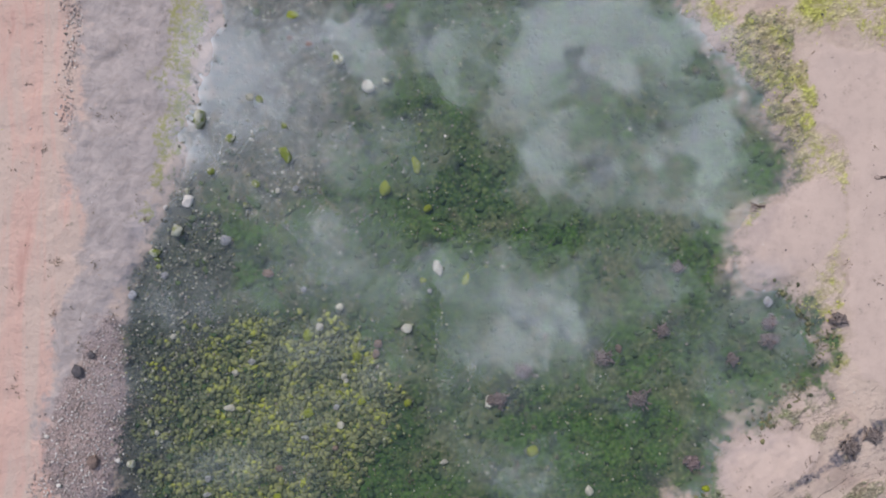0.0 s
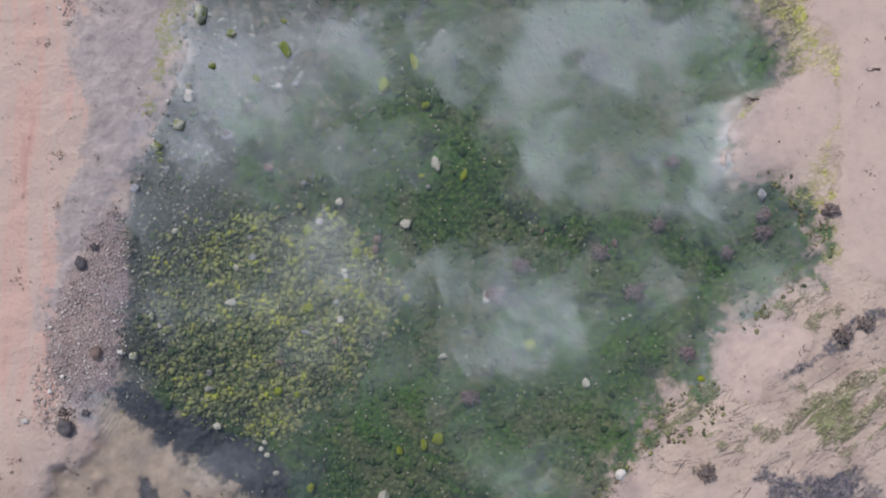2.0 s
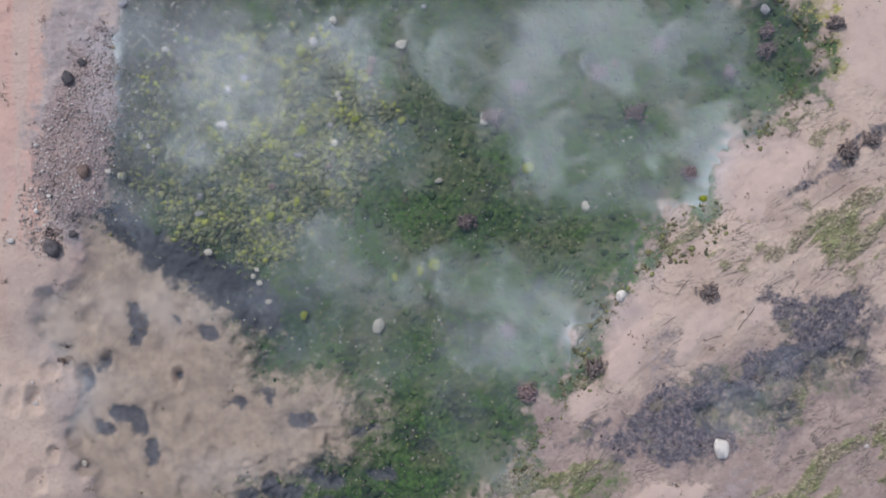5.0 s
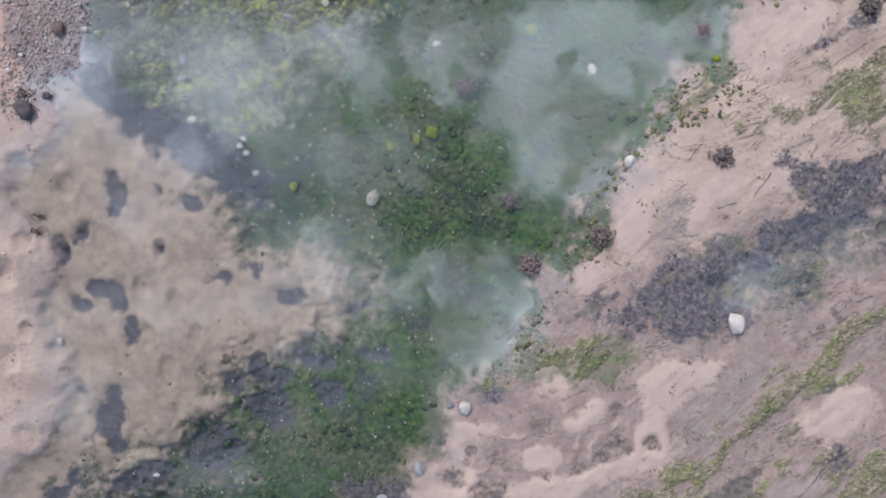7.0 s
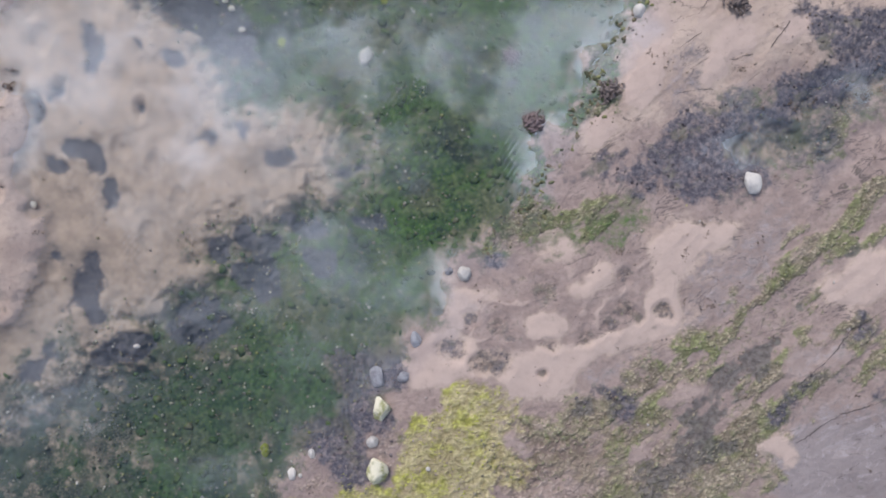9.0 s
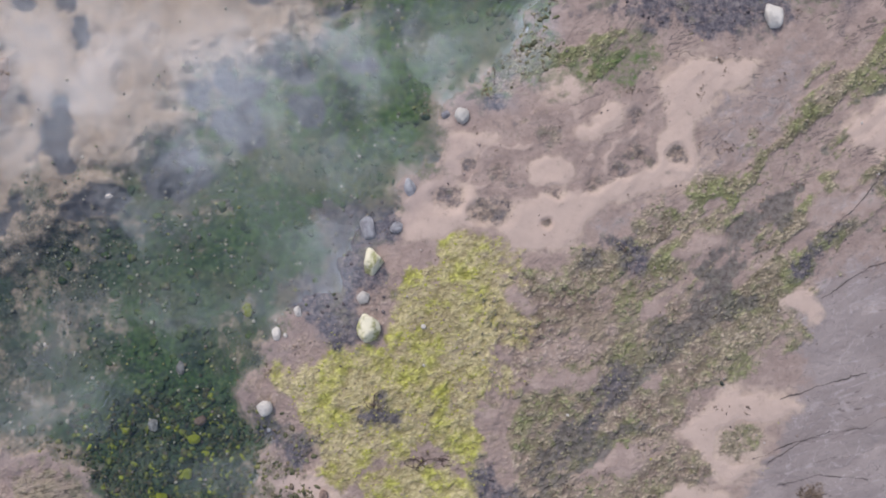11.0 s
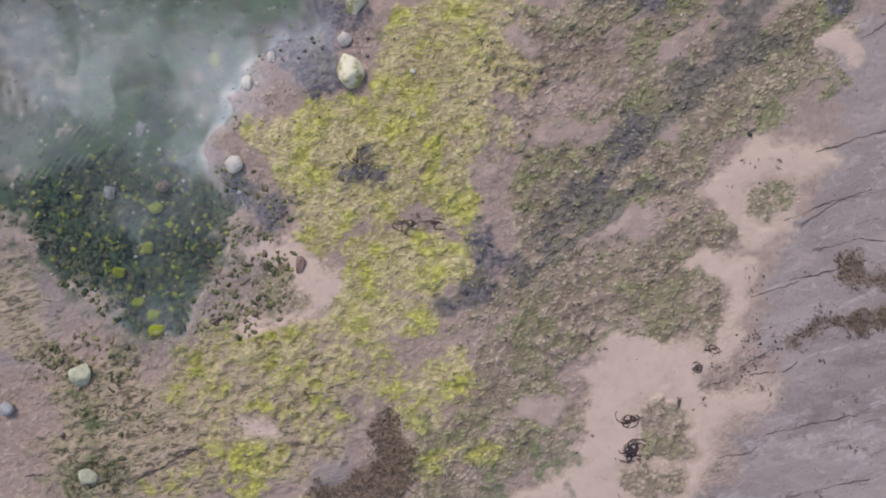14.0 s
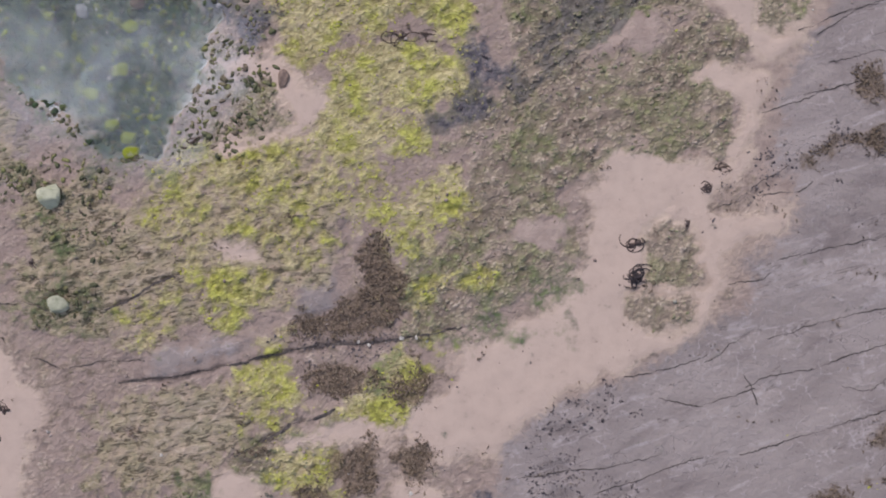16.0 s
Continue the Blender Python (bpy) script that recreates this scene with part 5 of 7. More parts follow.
WEED_LINES.append([(-0.7, -9.47), (-0.43, -9.44), (-0.15, -9.43)])
WEED_LINES.append([(0.73, -10.24), (0.87, -10.23)])
WEED_LINES.append([(0.73, -10.4), (0.87, -10.37)])
WEED_LINES.append([(1.08, -10.39), (1.21, -10.36)])
GULLIES = []
GULLIES.append([(0.42, -8.3), (0.56, -8.06), (0.64, -7.83), (0.94, -7.63), (1.3, -7.44), (1.53, -7.38), (1.79, -7.34)])
GULLIES.append([(1.34, -6.9), (1.58, -6.79), (1.9, -6.65), (2.14, -6.3), (2.45, -5.99), (2.65, -5.63), (2.85, -5.36), (3.2, -5.17)])
GULLIES.append([(1.91, -6.28), (2.13, -6.1), (2.4, -5.84), (2.66, -5.62), (2.8, -5.4), (2.98, -5.13), (3.24, -4.96)])
GULLIES.append([(1.37, -6.81), (1.68, -6.68), (2.04, -6.55), (2.31, -6.46)])
GULLIES.append([(1.06, -6.27), (1.19, -6.19)])
GULLIES.append([(0.56, -8.0), (0.77, -7.83), (1.05, -7.66), (1.26, -7.5)])
GULLIES.append([(0.43, -7.99), (0.56, -7.85), (0.76, -7.69), (0.95, -7.58), (1.13, -7.34), (1.28, -7.11), (1.5, -6.89), (1.76, -6.68), (2.02, -6.5)])
GULLIES.append([(0.17, -8.15), (0.35, -8.06), (0.47, -8.01)])
GULLIES.append([(1.36, -6.79), (1.6, -6.67), (1.87, -6.52), (2.1, -6.29), (2.22, -6.02), (2.42, -5.91), (2.57, -5.72)])
GULLIES.append([(0.18, -8.13), (0.43, -7.92), (0.65, -7.78), (0.91, -7.53), (1.2, -7.25), (1.56, -6.93), (1.96, -6.58)])
SAND_PITS = [(0.12, -5.71, 0.124), (0.44, -5.82, 0.15), (0.33, -5.84, 0.088), (0.84, -5.9, 0.04), (0.88, -5.7, 0.066), (1.15, -5.62, 0.08), (1.77, -5.45, 0.08), (1.35, -5.53, 0.088), (0.49, -5.54, 0.115), (0.84, -5.29, 0.124), (1.46, -5.41, 0.106), (0.27, -5.47, 0.075), (0.02, -5.42, 0.062), (1.47, -5.17, 0.071), (0.58, -5.65, 0.044), (1.55, -5.48, 0.062)]
SILT = []
SILT.append([(-2.23, 5.47), (-2.97, 4.02), (-3.33, 2.7), (-3.26, 2.06), (-3.15, 1.32), (-3.23, 0.58), (-3.18, -0.02), (-3.32, -0.72), (-3.5, -1.52), (-3.55, -1.87), (-3.27, -1.22), (-2.84, -0.87), (-2.6, -0.12), (-2.36, 0.58), (-2.18, 1.32), (-1.9, 2.06), (-1.85, 2.7), (-1.74, 3.68), (-1.49, 4.79)])
SILT.append([(-3.45, -2.03), (-2.95, -2.12), (-2.77, -2.49), (-2.45, -3.0), (-2.73, -3.14), (-3.05, -2.86), (-3.37, -2.54)])
STRIP = []
STRIP.append([(-2.34, 2.7), (-1.95, 2.7), (-1.98, 2.06), (-2.1, 1.62), (-2.18, 1.17), (-2.33, 0.87), (-2.46, 0.43), (-2.64, 0.08), (-2.73, 0.15), (-2.51, 0.77), (-2.4, 1.27), (-2.32, 1.76)])
WHITE_STONES = [(-0.67, 1.33, 0.11, 0.11), (-2.25, 0.3, 0.085, 0.115), (-2.44, 0.24, 0.045, 0.045), (-0.05, -0.3, 0.085, 0.14), (-0.93, -0.65, 0.07, 0.065), (-1.11, -0.83, 0.07, 0.07), (-0.33, -0.85, 0.1, 0.085), (-0.9, -1.29, 0.05, 0.06), (-0.88, -1.33, 0.045, 0.045), (-1.88, -1.25, 0.065, 0.06), (-1.93, -1.57, 0.105, 0.07), (-2.41, -0.91, 0.055, 0.05), (-0.93, -1.73, 0.065, 0.065), (0.42, -1.52, 0.07, 0.12), (0.01, -2.07, 0.08, 0.045), (-2.56, -1.77, 0.05, 0.05), (-2.88, -2.0, 0.055, 0.045), (-3.48, -1.77, 0.045, 0.035), (1.32, -2.31, 0.075, 0.095), (-1.46, 0.39, 0.05, 0.05)]
WHITE_STONES_SOUTH = [(-0.54, -3.38, 0.101, 0.142), (1.6, -3.1, 0.091, 0.101), (-2.07, -2.71, 0.081, 0.061), (-1.67, -2.93, 0.051, 0.046), (-1.64, -2.87, 0.046, 0.04), (-1.62, -2.99, 0.056, 0.046), (-1.54, -3.16, 0.061, 0.046), (-3.71, -2.6, 0.075, 0.045), (-3.39, -2.21, 0.04, 0.03), (-3.49, -2.34, 0.046, 0.046), (2.47, -4.44, 0.131, 0.169), (0.23, -5.13, 0.103, 0.113), (-0.49, -6.43, 0.092, 0.092), (-0.97, -6.53, 0.053, 0.079), (-1.13, -6.69, 0.066, 0.097), (-1.21, -7.22, 0.121, 0.113), (-1.06, -6.7, 0.032, 0.032), (-0.06, -6.64, 0.035, 0.035)]
FLOTSAM = [(0.15, 1.5, 0.03, 0.03), (0.02, 0.87, 0.025, 0.025), (-2.33, -5.68, 0.057, 0.04), (-2.81, -6.75, 0.031, 0.023)]
SHELLS = [(-0.11, -9.42, 0.031, 0.028), (-0.02, -9.42, 0.024, 0.028), (-0.31, -9.46, 0.024, 0.021), (-0.37, -9.44, 0.021, 0.021), (0.04, -9.44, 0.021, 0.021), (-0.07, -10.35, 0.024, 0.024), (0.01, -10.39, 0.021, 0.021), (0.97, -7.29, 0.023, 0.019), (-0.06, -6.92, 0.023, 0.023), (3.74, -4.42, 0.038, 0.038), (-3.13, -4.57, 0.047, 0.056), (-3.54, -4.03, 0.056, 0.047)]
GREY_STONES = [(-1.92, -0.05, 0.1, 0.09), (-2.46, -0.36, 0.06, 0.065), (-2.74, -0.53, 0.07, 0.08), (-1.24, -0.48, 0.055, 0.05), (-1.73, -1.15, 0.07, 0.06), (-1.75, -0.97, 0.05, 0.045), (-0.97, -1.57, 0.06, 0.055), (-1.25, -1.84, 0.075, 0.045), (2.88, -0.59, 0.085, 0.1), (-0.12, -0.51, 0.045, 0.04), (-1.3, 0.41, 0.06, 0.05), (-2.14, -2.36, 0.081, 0.046), (-2.13, -2.21, 0.061, 0.061), (0.11, -5.11, 0.066, 0.056), (-0.15, -5.64, 0.084, 0.131)]
GREY_STONES_SOUTH = [(-0.46, -5.93, 0.105, 0.167), (-0.25, -5.93, 0.097, 0.079), (-1.87, -6.95, 0.06, 0.105), (-2.08, -7.38, 0.064, 0.089), (-1.19, -7.39, 0.04, 0.032), (-2.66, -8.75, 0.095, 0.088), (-2.08, -7.37, 0.066, 0.08)]
DARK_STONES = [(-3.2, -1.19, 0.1, 0.12), (-3.08, -1.05, 0.065, 0.07), (-3.35, -2.66, 0.132, 0.182), (-3.19, -2.54, 0.071, 0.061)]
GREEN_STONES = [(-0.93, 1.56, 0.1, 0.13), (-0.51, 1.38, 0.06, 0.06), (-1.7, 1.21, 0.075, 0.065), (-1.61, 1.19, 0.065, 0.07), (-2.13, 1.01, 0.095, 0.169), (-1.87, 0.85, 0.085, 0.07), (-1.38, 0.7, 0.085, 0.14), (-1.42, 0.74, 0.06, 0.06), (-2.04, 0.56, 0.065, 0.06), (-1.65, 0.45, 0.075, 0.07), (-1.74, 0.26, 0.06, 0.05), (-2.34, 0.04, 0.095, 0.1), (-2.54, -0.16, 0.09, 0.07), (-2.52, -0.22, 0.065, 0.045), (-2.51, -0.28, 0.05, 0.045), (-1.4, 0.96, 0.055, 0.055), (-2.62, -1.68, 0.05, 0.075), (-2.77, -2.04, 0.075, 0.07), (-2.25, 0.38, 0.045, 0.06)]
YELLOW_STONES = [(-0.52, 0.42, 0.1, 0.14), (-0.24, 0.63, 0.07, 0.154), (-0.14, 0.24, 0.075, 0.065), (-0.18, -0.41, 0.06, 0.045), (-1.22, -0.91, 0.09, 0.11), (-0.78, -1.11, 0.085, 0.085), (-0.95, -1.44, 0.06, 0.06), (-0.74, -1.52, 0.075, 0.065), (-0.32, -1.53, 0.07, 0.07), (-1.22, -1.62, 0.1, 0.09), (0.81, -1.96, 0.11, 0.1), (2.33, -2.25, 0.07, 0.055), (0.21, -0.4, 0.06, 0.125), (-1.32, 1.93, 0.11, 0.07)]
YELLOW_STONES_SOUTH = [(-1.21, -3.28, 0.066, 0.076), (-1.5, -2.39, 0.081, 0.081), (-0.03, -2.83, 0.111, 0.101), (-0.16, -2.88, 0.061, 0.101), (-0.39, -2.94, 0.051, 0.081), (-1.33, -2.42, 0.061, 0.061), (-1.35, -6.54, 0.066, 0.066), (-1.87, -8.1, 0.088, 0.073), (-1.77, -8.18, 0.095, 0.073), (-1.74, -8.27, 0.102, 0.073), (-1.77, -7.48, 0.095, 0.073), (-2.01, -7.9, 0.095, 0.073), (-1.83, -7.74, 0.073, 0.08), (-1.36, -6.5, 0.066, 0.058), (-2.27, -7.41, 0.058, 0.051)]
BROWN_STONES = [(-1.55, -0.34, 0.1, 0.075), (-0.59, -0.99, 0.08, 0.075), (-0.61, -1.08, 0.07, 0.09), (1.59, -1.03, 0.055, 0.085), (0.93, -0.92, 0.04, 0.07), (-3.08, -2.0, 0.1, 0.12), (-1.49, -2.12, 0.07, 0.06), (-0.98, -1.94, 0.055, 0.05), (-0.48, 2.05, 0.09, 0.07), (-1.18, 1.68, 0.06, 0.06), (-1.34, 1.73, 0.06, 0.05), (-1.72, -7.34, 0.089, 0.072), (0.43, -1.51, 0.071, 0.132), (-0.79, -7.86, 0.062, 0.11)]
BOULDERS = [(-0.41, -6.18, 0.127, 0.202), (-0.45, -6.64, 0.162, 0.211)]
GREEN_BOULDERS = [(-2.19, -8.54, 0.132, 0.154), (-2.14, -9.18, 0.117, 0.102)]
BLACK_WEED = [(1.3, -9.08, 0.158, 0.131), (1.3, -8.88, 0.117, 0.09), (1.72, -8.55, 0.069, 0.069), (-2.48, -9.81, 0.083, 0.076), (-2.54, -9.96, 0.069, 0.083), (1.61, -8.77, 0.069, 0.083), (-2.31, -8.93, 0.058, 0.088), (-3.35, -2.54, 0.152, 0.182), (-3.09, -3.79, 0.121, 0.132)]
STRANDS = [(1.8, -8.44, 0.117, 0.069), (-1.41, -7.87, 0.138, 0.062), (-1.34, -8.23, 0.158, 0.083), (0.08, -7.6, 0.207, 0.103), (-0.42, -7.2, 0.177, 0.185), (-0.08, -7.62, 0.241, 0.145), (-3.28, -3.53, 0.186, 0.112), (-3.37, -4.43, 0.102, 0.056), (2.77, 0.25, 0.199, 0.13), (3.84, 0.5, 0.13, 0.04), (-3.28, -3.66, 0.172, 0.121)]
PINK_WEED = [(0.25, -2.44, 0.17, 0.15), (0.73, -1.24, 0.159, 0.149), (1.77, -1.48, 0.219, 0.189), (1.45, -1.12, 0.149, 0.149), (0.51, -1.5, 0.14, 0.14), (2.9, -0.77, 0.13, 0.12), (2.9, -0.94, 0.149, 0.13), (1.98, -0.86, 0.11, 0.1), (2.1, -0.29, 0.1, 0.09), (2.6, -1.12, 0.08, 0.09), (0.62, -3.42, 0.121, 0.121), (0.78, -3.95, 0.202, 0.172), (1.36, -3.72, 0.172, 0.202), (2.35, -3.06, 0.162, 0.152), (2.22, -2.02, 0.121, 0.121), (3.56, -1.85, 0.182, 0.172), (3.76, -1.75, 0.152, 0.101), (3.45, -0.74, 0.152, 0.121)]
FOOT_DENTS = [(-3.43, -3.12, 0.101), (-3.18, -3.05, 0.101), (-3.39, -3.73, 0.091), (-3.11, -3.78, 0.081), (-3.7, -3.99, 0.101), (-3.52, -3.96, 0.091), (-2.3, -3.79, 0.071), (-2.93, -3.66, 0.081), (-3.47, -3.09, 0.102), (-3.05, -3.28, 0.102), (-2.92, -3.69, 0.065), (-3.52, -4.01, 0.102), (-3.18, -4.34, 0.102), (-3.12, -4.62, 0.093), (-3.53, -4.71, 0.102), (-3.01, -5.08, 0.084), (-3.37, -4.48, 0.065), (-2.32, -3.83, 0.074), (-2.42, -4.53, 0.093), (-2.24, -4.81, 0.102), (-2.46, -4.11, 0.093), (-2.19, -4.25, 0.093), (-2.01, -4.53, 0.084), (-0.98, -4.4, 0.046), (-1.5, -4.74, 0.065), (-3.4, -5.36, 0.102)]

# ---- the lie of the land ----
def lattice(seed):
    return np.random.RandomState(seed).rand(256, 256).astype(np.float32)


def vnoise(x, y, freq, seed):
    """Smooth noise, 0 to 1."""
    tab = lattice(seed)
    x, y = x * freq + 71.3, y * freq + 113.7
    ix, iy = np.floor(x).astype(int), np.floor(y).astype(int)
    fx, fy = x - ix, y - iy
    fx, fy = fx * fx * (3 - 2 * fx), fy * fy * (3 - 2 * fy)
    ix, iy, jx, jy = ix & 255, iy & 255, (ix + 1) & 255, (iy + 1) & 255
    return (tab[ix, iy] * (1 - fx) + tab[jx, iy] * fx) * (1 - fy) + (tab[ix, jy] * (1 - fx) + tab[jx, jy] * fx) * fy


def fbm(x, y, freq, seed, octaves=4, gain=0.5):
    total, amp, norm = 0, 1.0, 0
    c, s = math.cos(0.6), math.sin(0.6)
    for k in range(octaves):
        total = total + amp * vnoise(x, y, freq * 2.03 ** k, seed + k)
        norm += amp
        amp *= gain
        x, y = c * x - s * y, s * x + c * y
    return total / norm


def step(v, a, b):
    u = np.clip((v - a) / (b - a), 0, 1)
    return u * u * (3 - 2 * u)


def rounded(outline):
    """The outline with its corners cut twice."""
    p = np.array(outline, np.float32)
    for _ in range(2):
        q = np.roll(p, -1, 0)
        p = np.stack([0.78 * p + 0.22 * q, 0.22 * p + 0.78 * q], 1).reshape(-1, 2)
    return p


def inside(x, y, outline):
    """Metres inside a closed outline (outside: minus)."""
    pts = rounded(outline)
    lo, hi = pts.min(0) - 0.7, pts.max(0) + 0.7
    out = np.full(x.shape, -0.7, np.float32)
    sel = (x > lo[0]) & (x < hi[0]) & (y > lo[1]) & (y < hi[1])
    px, py = x[sel], y[sel]
    best, odd = np.full(px.shape, 9e9, np.float32), np.zeros(px.shape, bool)
    for (ax, ay), (bx, by) in zip(pts, np.roll(pts, -1, 0)):
        ex, ey = bx - ax, by - ay
        k = np.clip(((px - ax) * ex + (py - ay) * ey) / (ex * ex + ey * ey + 1e-9), 0, 1)
        best = np.minimum(best, (px - ax - k * ex) ** 2 + (py - ay - k * ey) ** 2)
        cross = (ay > py) != (by > py)
        if ey:
            odd ^= cross & (px < ax + (py - ay) / ey * ex)
    out[sel] = np.where(odd, 1, -1) * np.sqrt(best)
    return out


def zone(x, y, outlines):
    best = np.full(x.shape, -0.7, np.float32)
    for o in outlines:
        best = np.maximum(best, inside(x, y, o))
    return best


def along(x, y, lines):
    """Metres from the nearest of some bent lines."""
    best = np.full(x.shape, 1.0, np.float32)
    for line in lines:
        for (ax, ay), (bx, by) in zip(line, line[1:]):
            sel = (x > min(ax, bx) - 0.3) & (x < max(ax, bx) + 0.3) & (y > min(ay, by) - 0.3) & (y < max(ay, by) + 0.3)
            px, py = x[sel], y[sel]
            ex, ey = bx - ax, by - ay
            k = np.clip(((px - ax) * ex + (py - ay) * ey) / (ex * ex + ey * ey), 0, 1)
            best[sel] = np.minimum(best[sel], np.hypot(px - ax - k * ex, py - ay - k * ey))
    return best


def spread(lo, hi, gap, reach):
    """Even spacing from lo to hi, widening outwards as far as reach."""
    core = list(np.arange(lo, hi + gap / 2, gap))
    far, g = [], gap
    while sum(far) < reach:
        g *= 1.07 if sum(far) < 6 else 1.5
        far.append(g)
    out = np.cumsum(far)
    return np.array([lo - d for d in out[::-1]] + core + [hi + d for d in out], np.float32)


GX, GY = spread(-4.25, 4.25, CELL, 500), spread(-10.9, 2.6, CELL, 500)
X, Y = np.meshgrid(GX, GY, indexing="ij")
BEYOND = np.hypot(np.maximum(np.abs(X) - 4.25, 0), np.maximum(np.abs(Y + 4.15) - 6.75, 0))
near = BEYOND < 0.01
fade = np.exp(-(BEYOND / 4) ** 2)
# outlines wander a little and are ragged
WX = X + 0.05 * (fbm(X, Y, 1.6, 3, 3) - 0.5) + 0.07 * (fbm(X, Y, 9, 7, 3) - 0.5)
WY = Y + 0.05 * (fbm(X, Y, 1.6, 13, 3) - 0.5) + 0.07 * (fbm(X, Y, 9, 17, 3) - 0.5)
RAG = 0.16 * (fbm(X, Y, 6, 23, 4, 0.6) - 0.5)
LUMP = fbm(X, Y, 24, 31, 2, 0.5)
LONG, CROSS = X * 0.94 + Y * 0.34 + 0.03 * LUMP, Y * 0.94 - X * 0.34 + 0.05 * (LUMP - 0.5)
CURL = 1 - np.abs(2 * fbm(LONG * 0.8, CROSS, 22, 37, 2, 0.45) - 1) * 2.2
TUFT = np.clip(0.55 * step(LUMP, 0.32, 0.68) + 0.5 * np.clip(CURL, 0, 1), 0, 1)
PATCHY = fbm(X, Y, 3.2, 41, 4, 0.6)
torn_mat = fbm(X, Y, 4.2, 171, 5, 0.65) - 0.5
rag3 = (PATCHY - 0.5) * 0.3
rag2 = (PATCHY - 0.5) * 0.8
rag4 = (fbm(X, Y, 2.6, 141, 4, 0.6) - 0.5) * 0.9


def region(outlines, rough=1.0, soft=0.05, sway=0.0):
    """A mask of some outlines with ragged edges."""
    return step(zone(WX, WY, outlines) + RAG * rough + sway, -soft, soft)


BANK = (0.93, 0.53)
pool = zone(WX, WY, POOL)
channel = zone(WX, WY, CHANNEL)
edge = (PATCHY - 0.5) * 0.22 + RAG * 1.3
pool = pool + edge * np.exp(-np.abs(pool) / 0.35)
deep_in = pool
pool = np.maximum(pool, np.minimum(channel, 0.04) + RAG * 2.0 + (PATCHY - 0.5) * 0.6 - 0.05)
M = {}
M["wet"] = step(pool, -0.10, 0.13)
flat = zone(WX, WY, FLAT) + RAG * 2.0 + rag3 + 0.35 * (fbm(X, Y, 2.3, 151, 4, 0.6) - 0.5) * step(-Y, 3.9, 4.6)
M["flat"] = step(flat + 0.6 * torn_mat, -0.40, 0.28)
M["flat"] = np.maximum(M["flat"], 0.45 * step(zone(WX, WY, TIP) + 1.0 * torn_mat, -0.22, 0.34))
mottle = step(zone(WX, WY, MOTTLE) + RAG * 2 + rag4 * 0.4, -0.2, 0.2)
M["silt"] = step(zone(WX, WY, SILT) + RAG * 1.5 + rag3 * 1.5, -0.22, 0.24) * (1 - 0.7 * M["wet"])
M["gravel"] = region(GRAVEL, 1.0, 0.16, 0.07 + rag3 * 0.5)
M["pebble"] = region(PEBBLE)
M["turf"] = np.maximum(region(TURF, 1.7, 0.10, rag2 * 0.45), 0.62 * region(FRINGE, 1.7, 0.08, torn_mat * 0.5))
UPHILL = fbm((X * 0.75 + Y * 0.66) * 0.3 + 0.1 * PATCHY, Y * 0.75 - X * 0.66, 6.5, 311, 4, 0.6)
M["turf"] = M["turf"] * (1 - (0.35 + 0.4 * step(Y, -6.8, -6.0) * step(X, 0.4, 1.0)) * step(UPHILL, 0.54, 0.44))
M["brown"] = np.maximum(0.42 * region(BROWN, 1.2, 0.16, -rag4 * 0.5), 0.56 * step(-Y, 5.8, 6.4) * step(-X + rag4 * 0.5, -2.2, -1.9))
M["brown"] = np.maximum(M["brown"], 0.85 * region(RUBBLE, 1.6, 0.12, rag2 * 0.3))
M["yellow"] = np.maximum(0.86 * region(YELLOW, 2.0, 0.15, 0.04 + rag4 * 0.25 + torn_mat * 0.35), 0.56 * region(SPARSE, 1.8, 0.2, 0.06 + rag4 * 0.45 + torn_mat * 0.8))
M["strip"] = region(STRIP, 1.0, 0.12, rag2 * 0.6) * (1 - M["wet"])
M["dark"] = np.maximum(region(DARK, 1.7, 0.13, 0.45 * torn_mat), 0.6 * region(GULLY_MAT, 1.7, 0.14, 0.7 * torn_mat))
M["hollow"] = region(HOLLOW, 0.8, 0.055) * M["wet"]
M["rock"] = region(ROCK, 1.2, 0.15)
M["sand"] = region(SAND, 0.9, 0.06)
M["lumps"] = region(LUMPS, 1.0, 0.16, rag2 * 0.6) * (1 - 0.6 * step(-Y, 5.0, 6.0))
near_main = along(X + 0.5 * (WX - X), Y + 0.5 * (WY - Y), CRACKS[:3])
near_fine = along(X + 0.5 * (WX - X), Y + 0.5 * (WY - Y), CRACKS[3:])
gap = fbm(X, Y, 7, 51, 4, 0.6) - 0.5
M["crack"] = np.maximum(0.8 * step(0.015 + 0.06 * gap - near_main, 0.0, 0.014), 0.35 * step(0.001 + 0.05 * gap - near_fine, 0.0, 0.012))
M["crack"] = np.maximum(M["crack"], 0.3 * step(0.018 + 0.16 * gap + 0.3 * RAG - along(WX, WY, WEED_LINES), -0.012, 0.03))
DRIFT = region(SAND, 0.9, 0.06)
NETTED = region(NET, 1.0, 0.10)
patch = region(PATCH, 1.2, 0.06, 0.02)
bare = region(BARE, 1.3, 0.06)
M["sand"] = M["sand"] * (1 - patch)
DRIFT = DRIFT * (1 - patch)
M["turf"] = np.maximum(M["turf"], 0.62 * patch)
M["rock"] = M["rock"] * (1 - patch)
for k in ("turf", "brown", "yellow", "dark", "rock"):
    M[k] = M[k] * (1 - M["sand"])
for k in ("turf", "brown", "yellow", "dark"):
    M[k] = M[k] * (1 - 0.85 * bare)
for k in ("turf", "brown", "yellow", "rock"):
    M[k] = M[k] * (1 - M["wet"] * 0.8)
M["rock"] = M["rock"] * (1 - M["turf"] * 0.6) * (1 - 0.5 * step(Y, -6.6, -6.0))
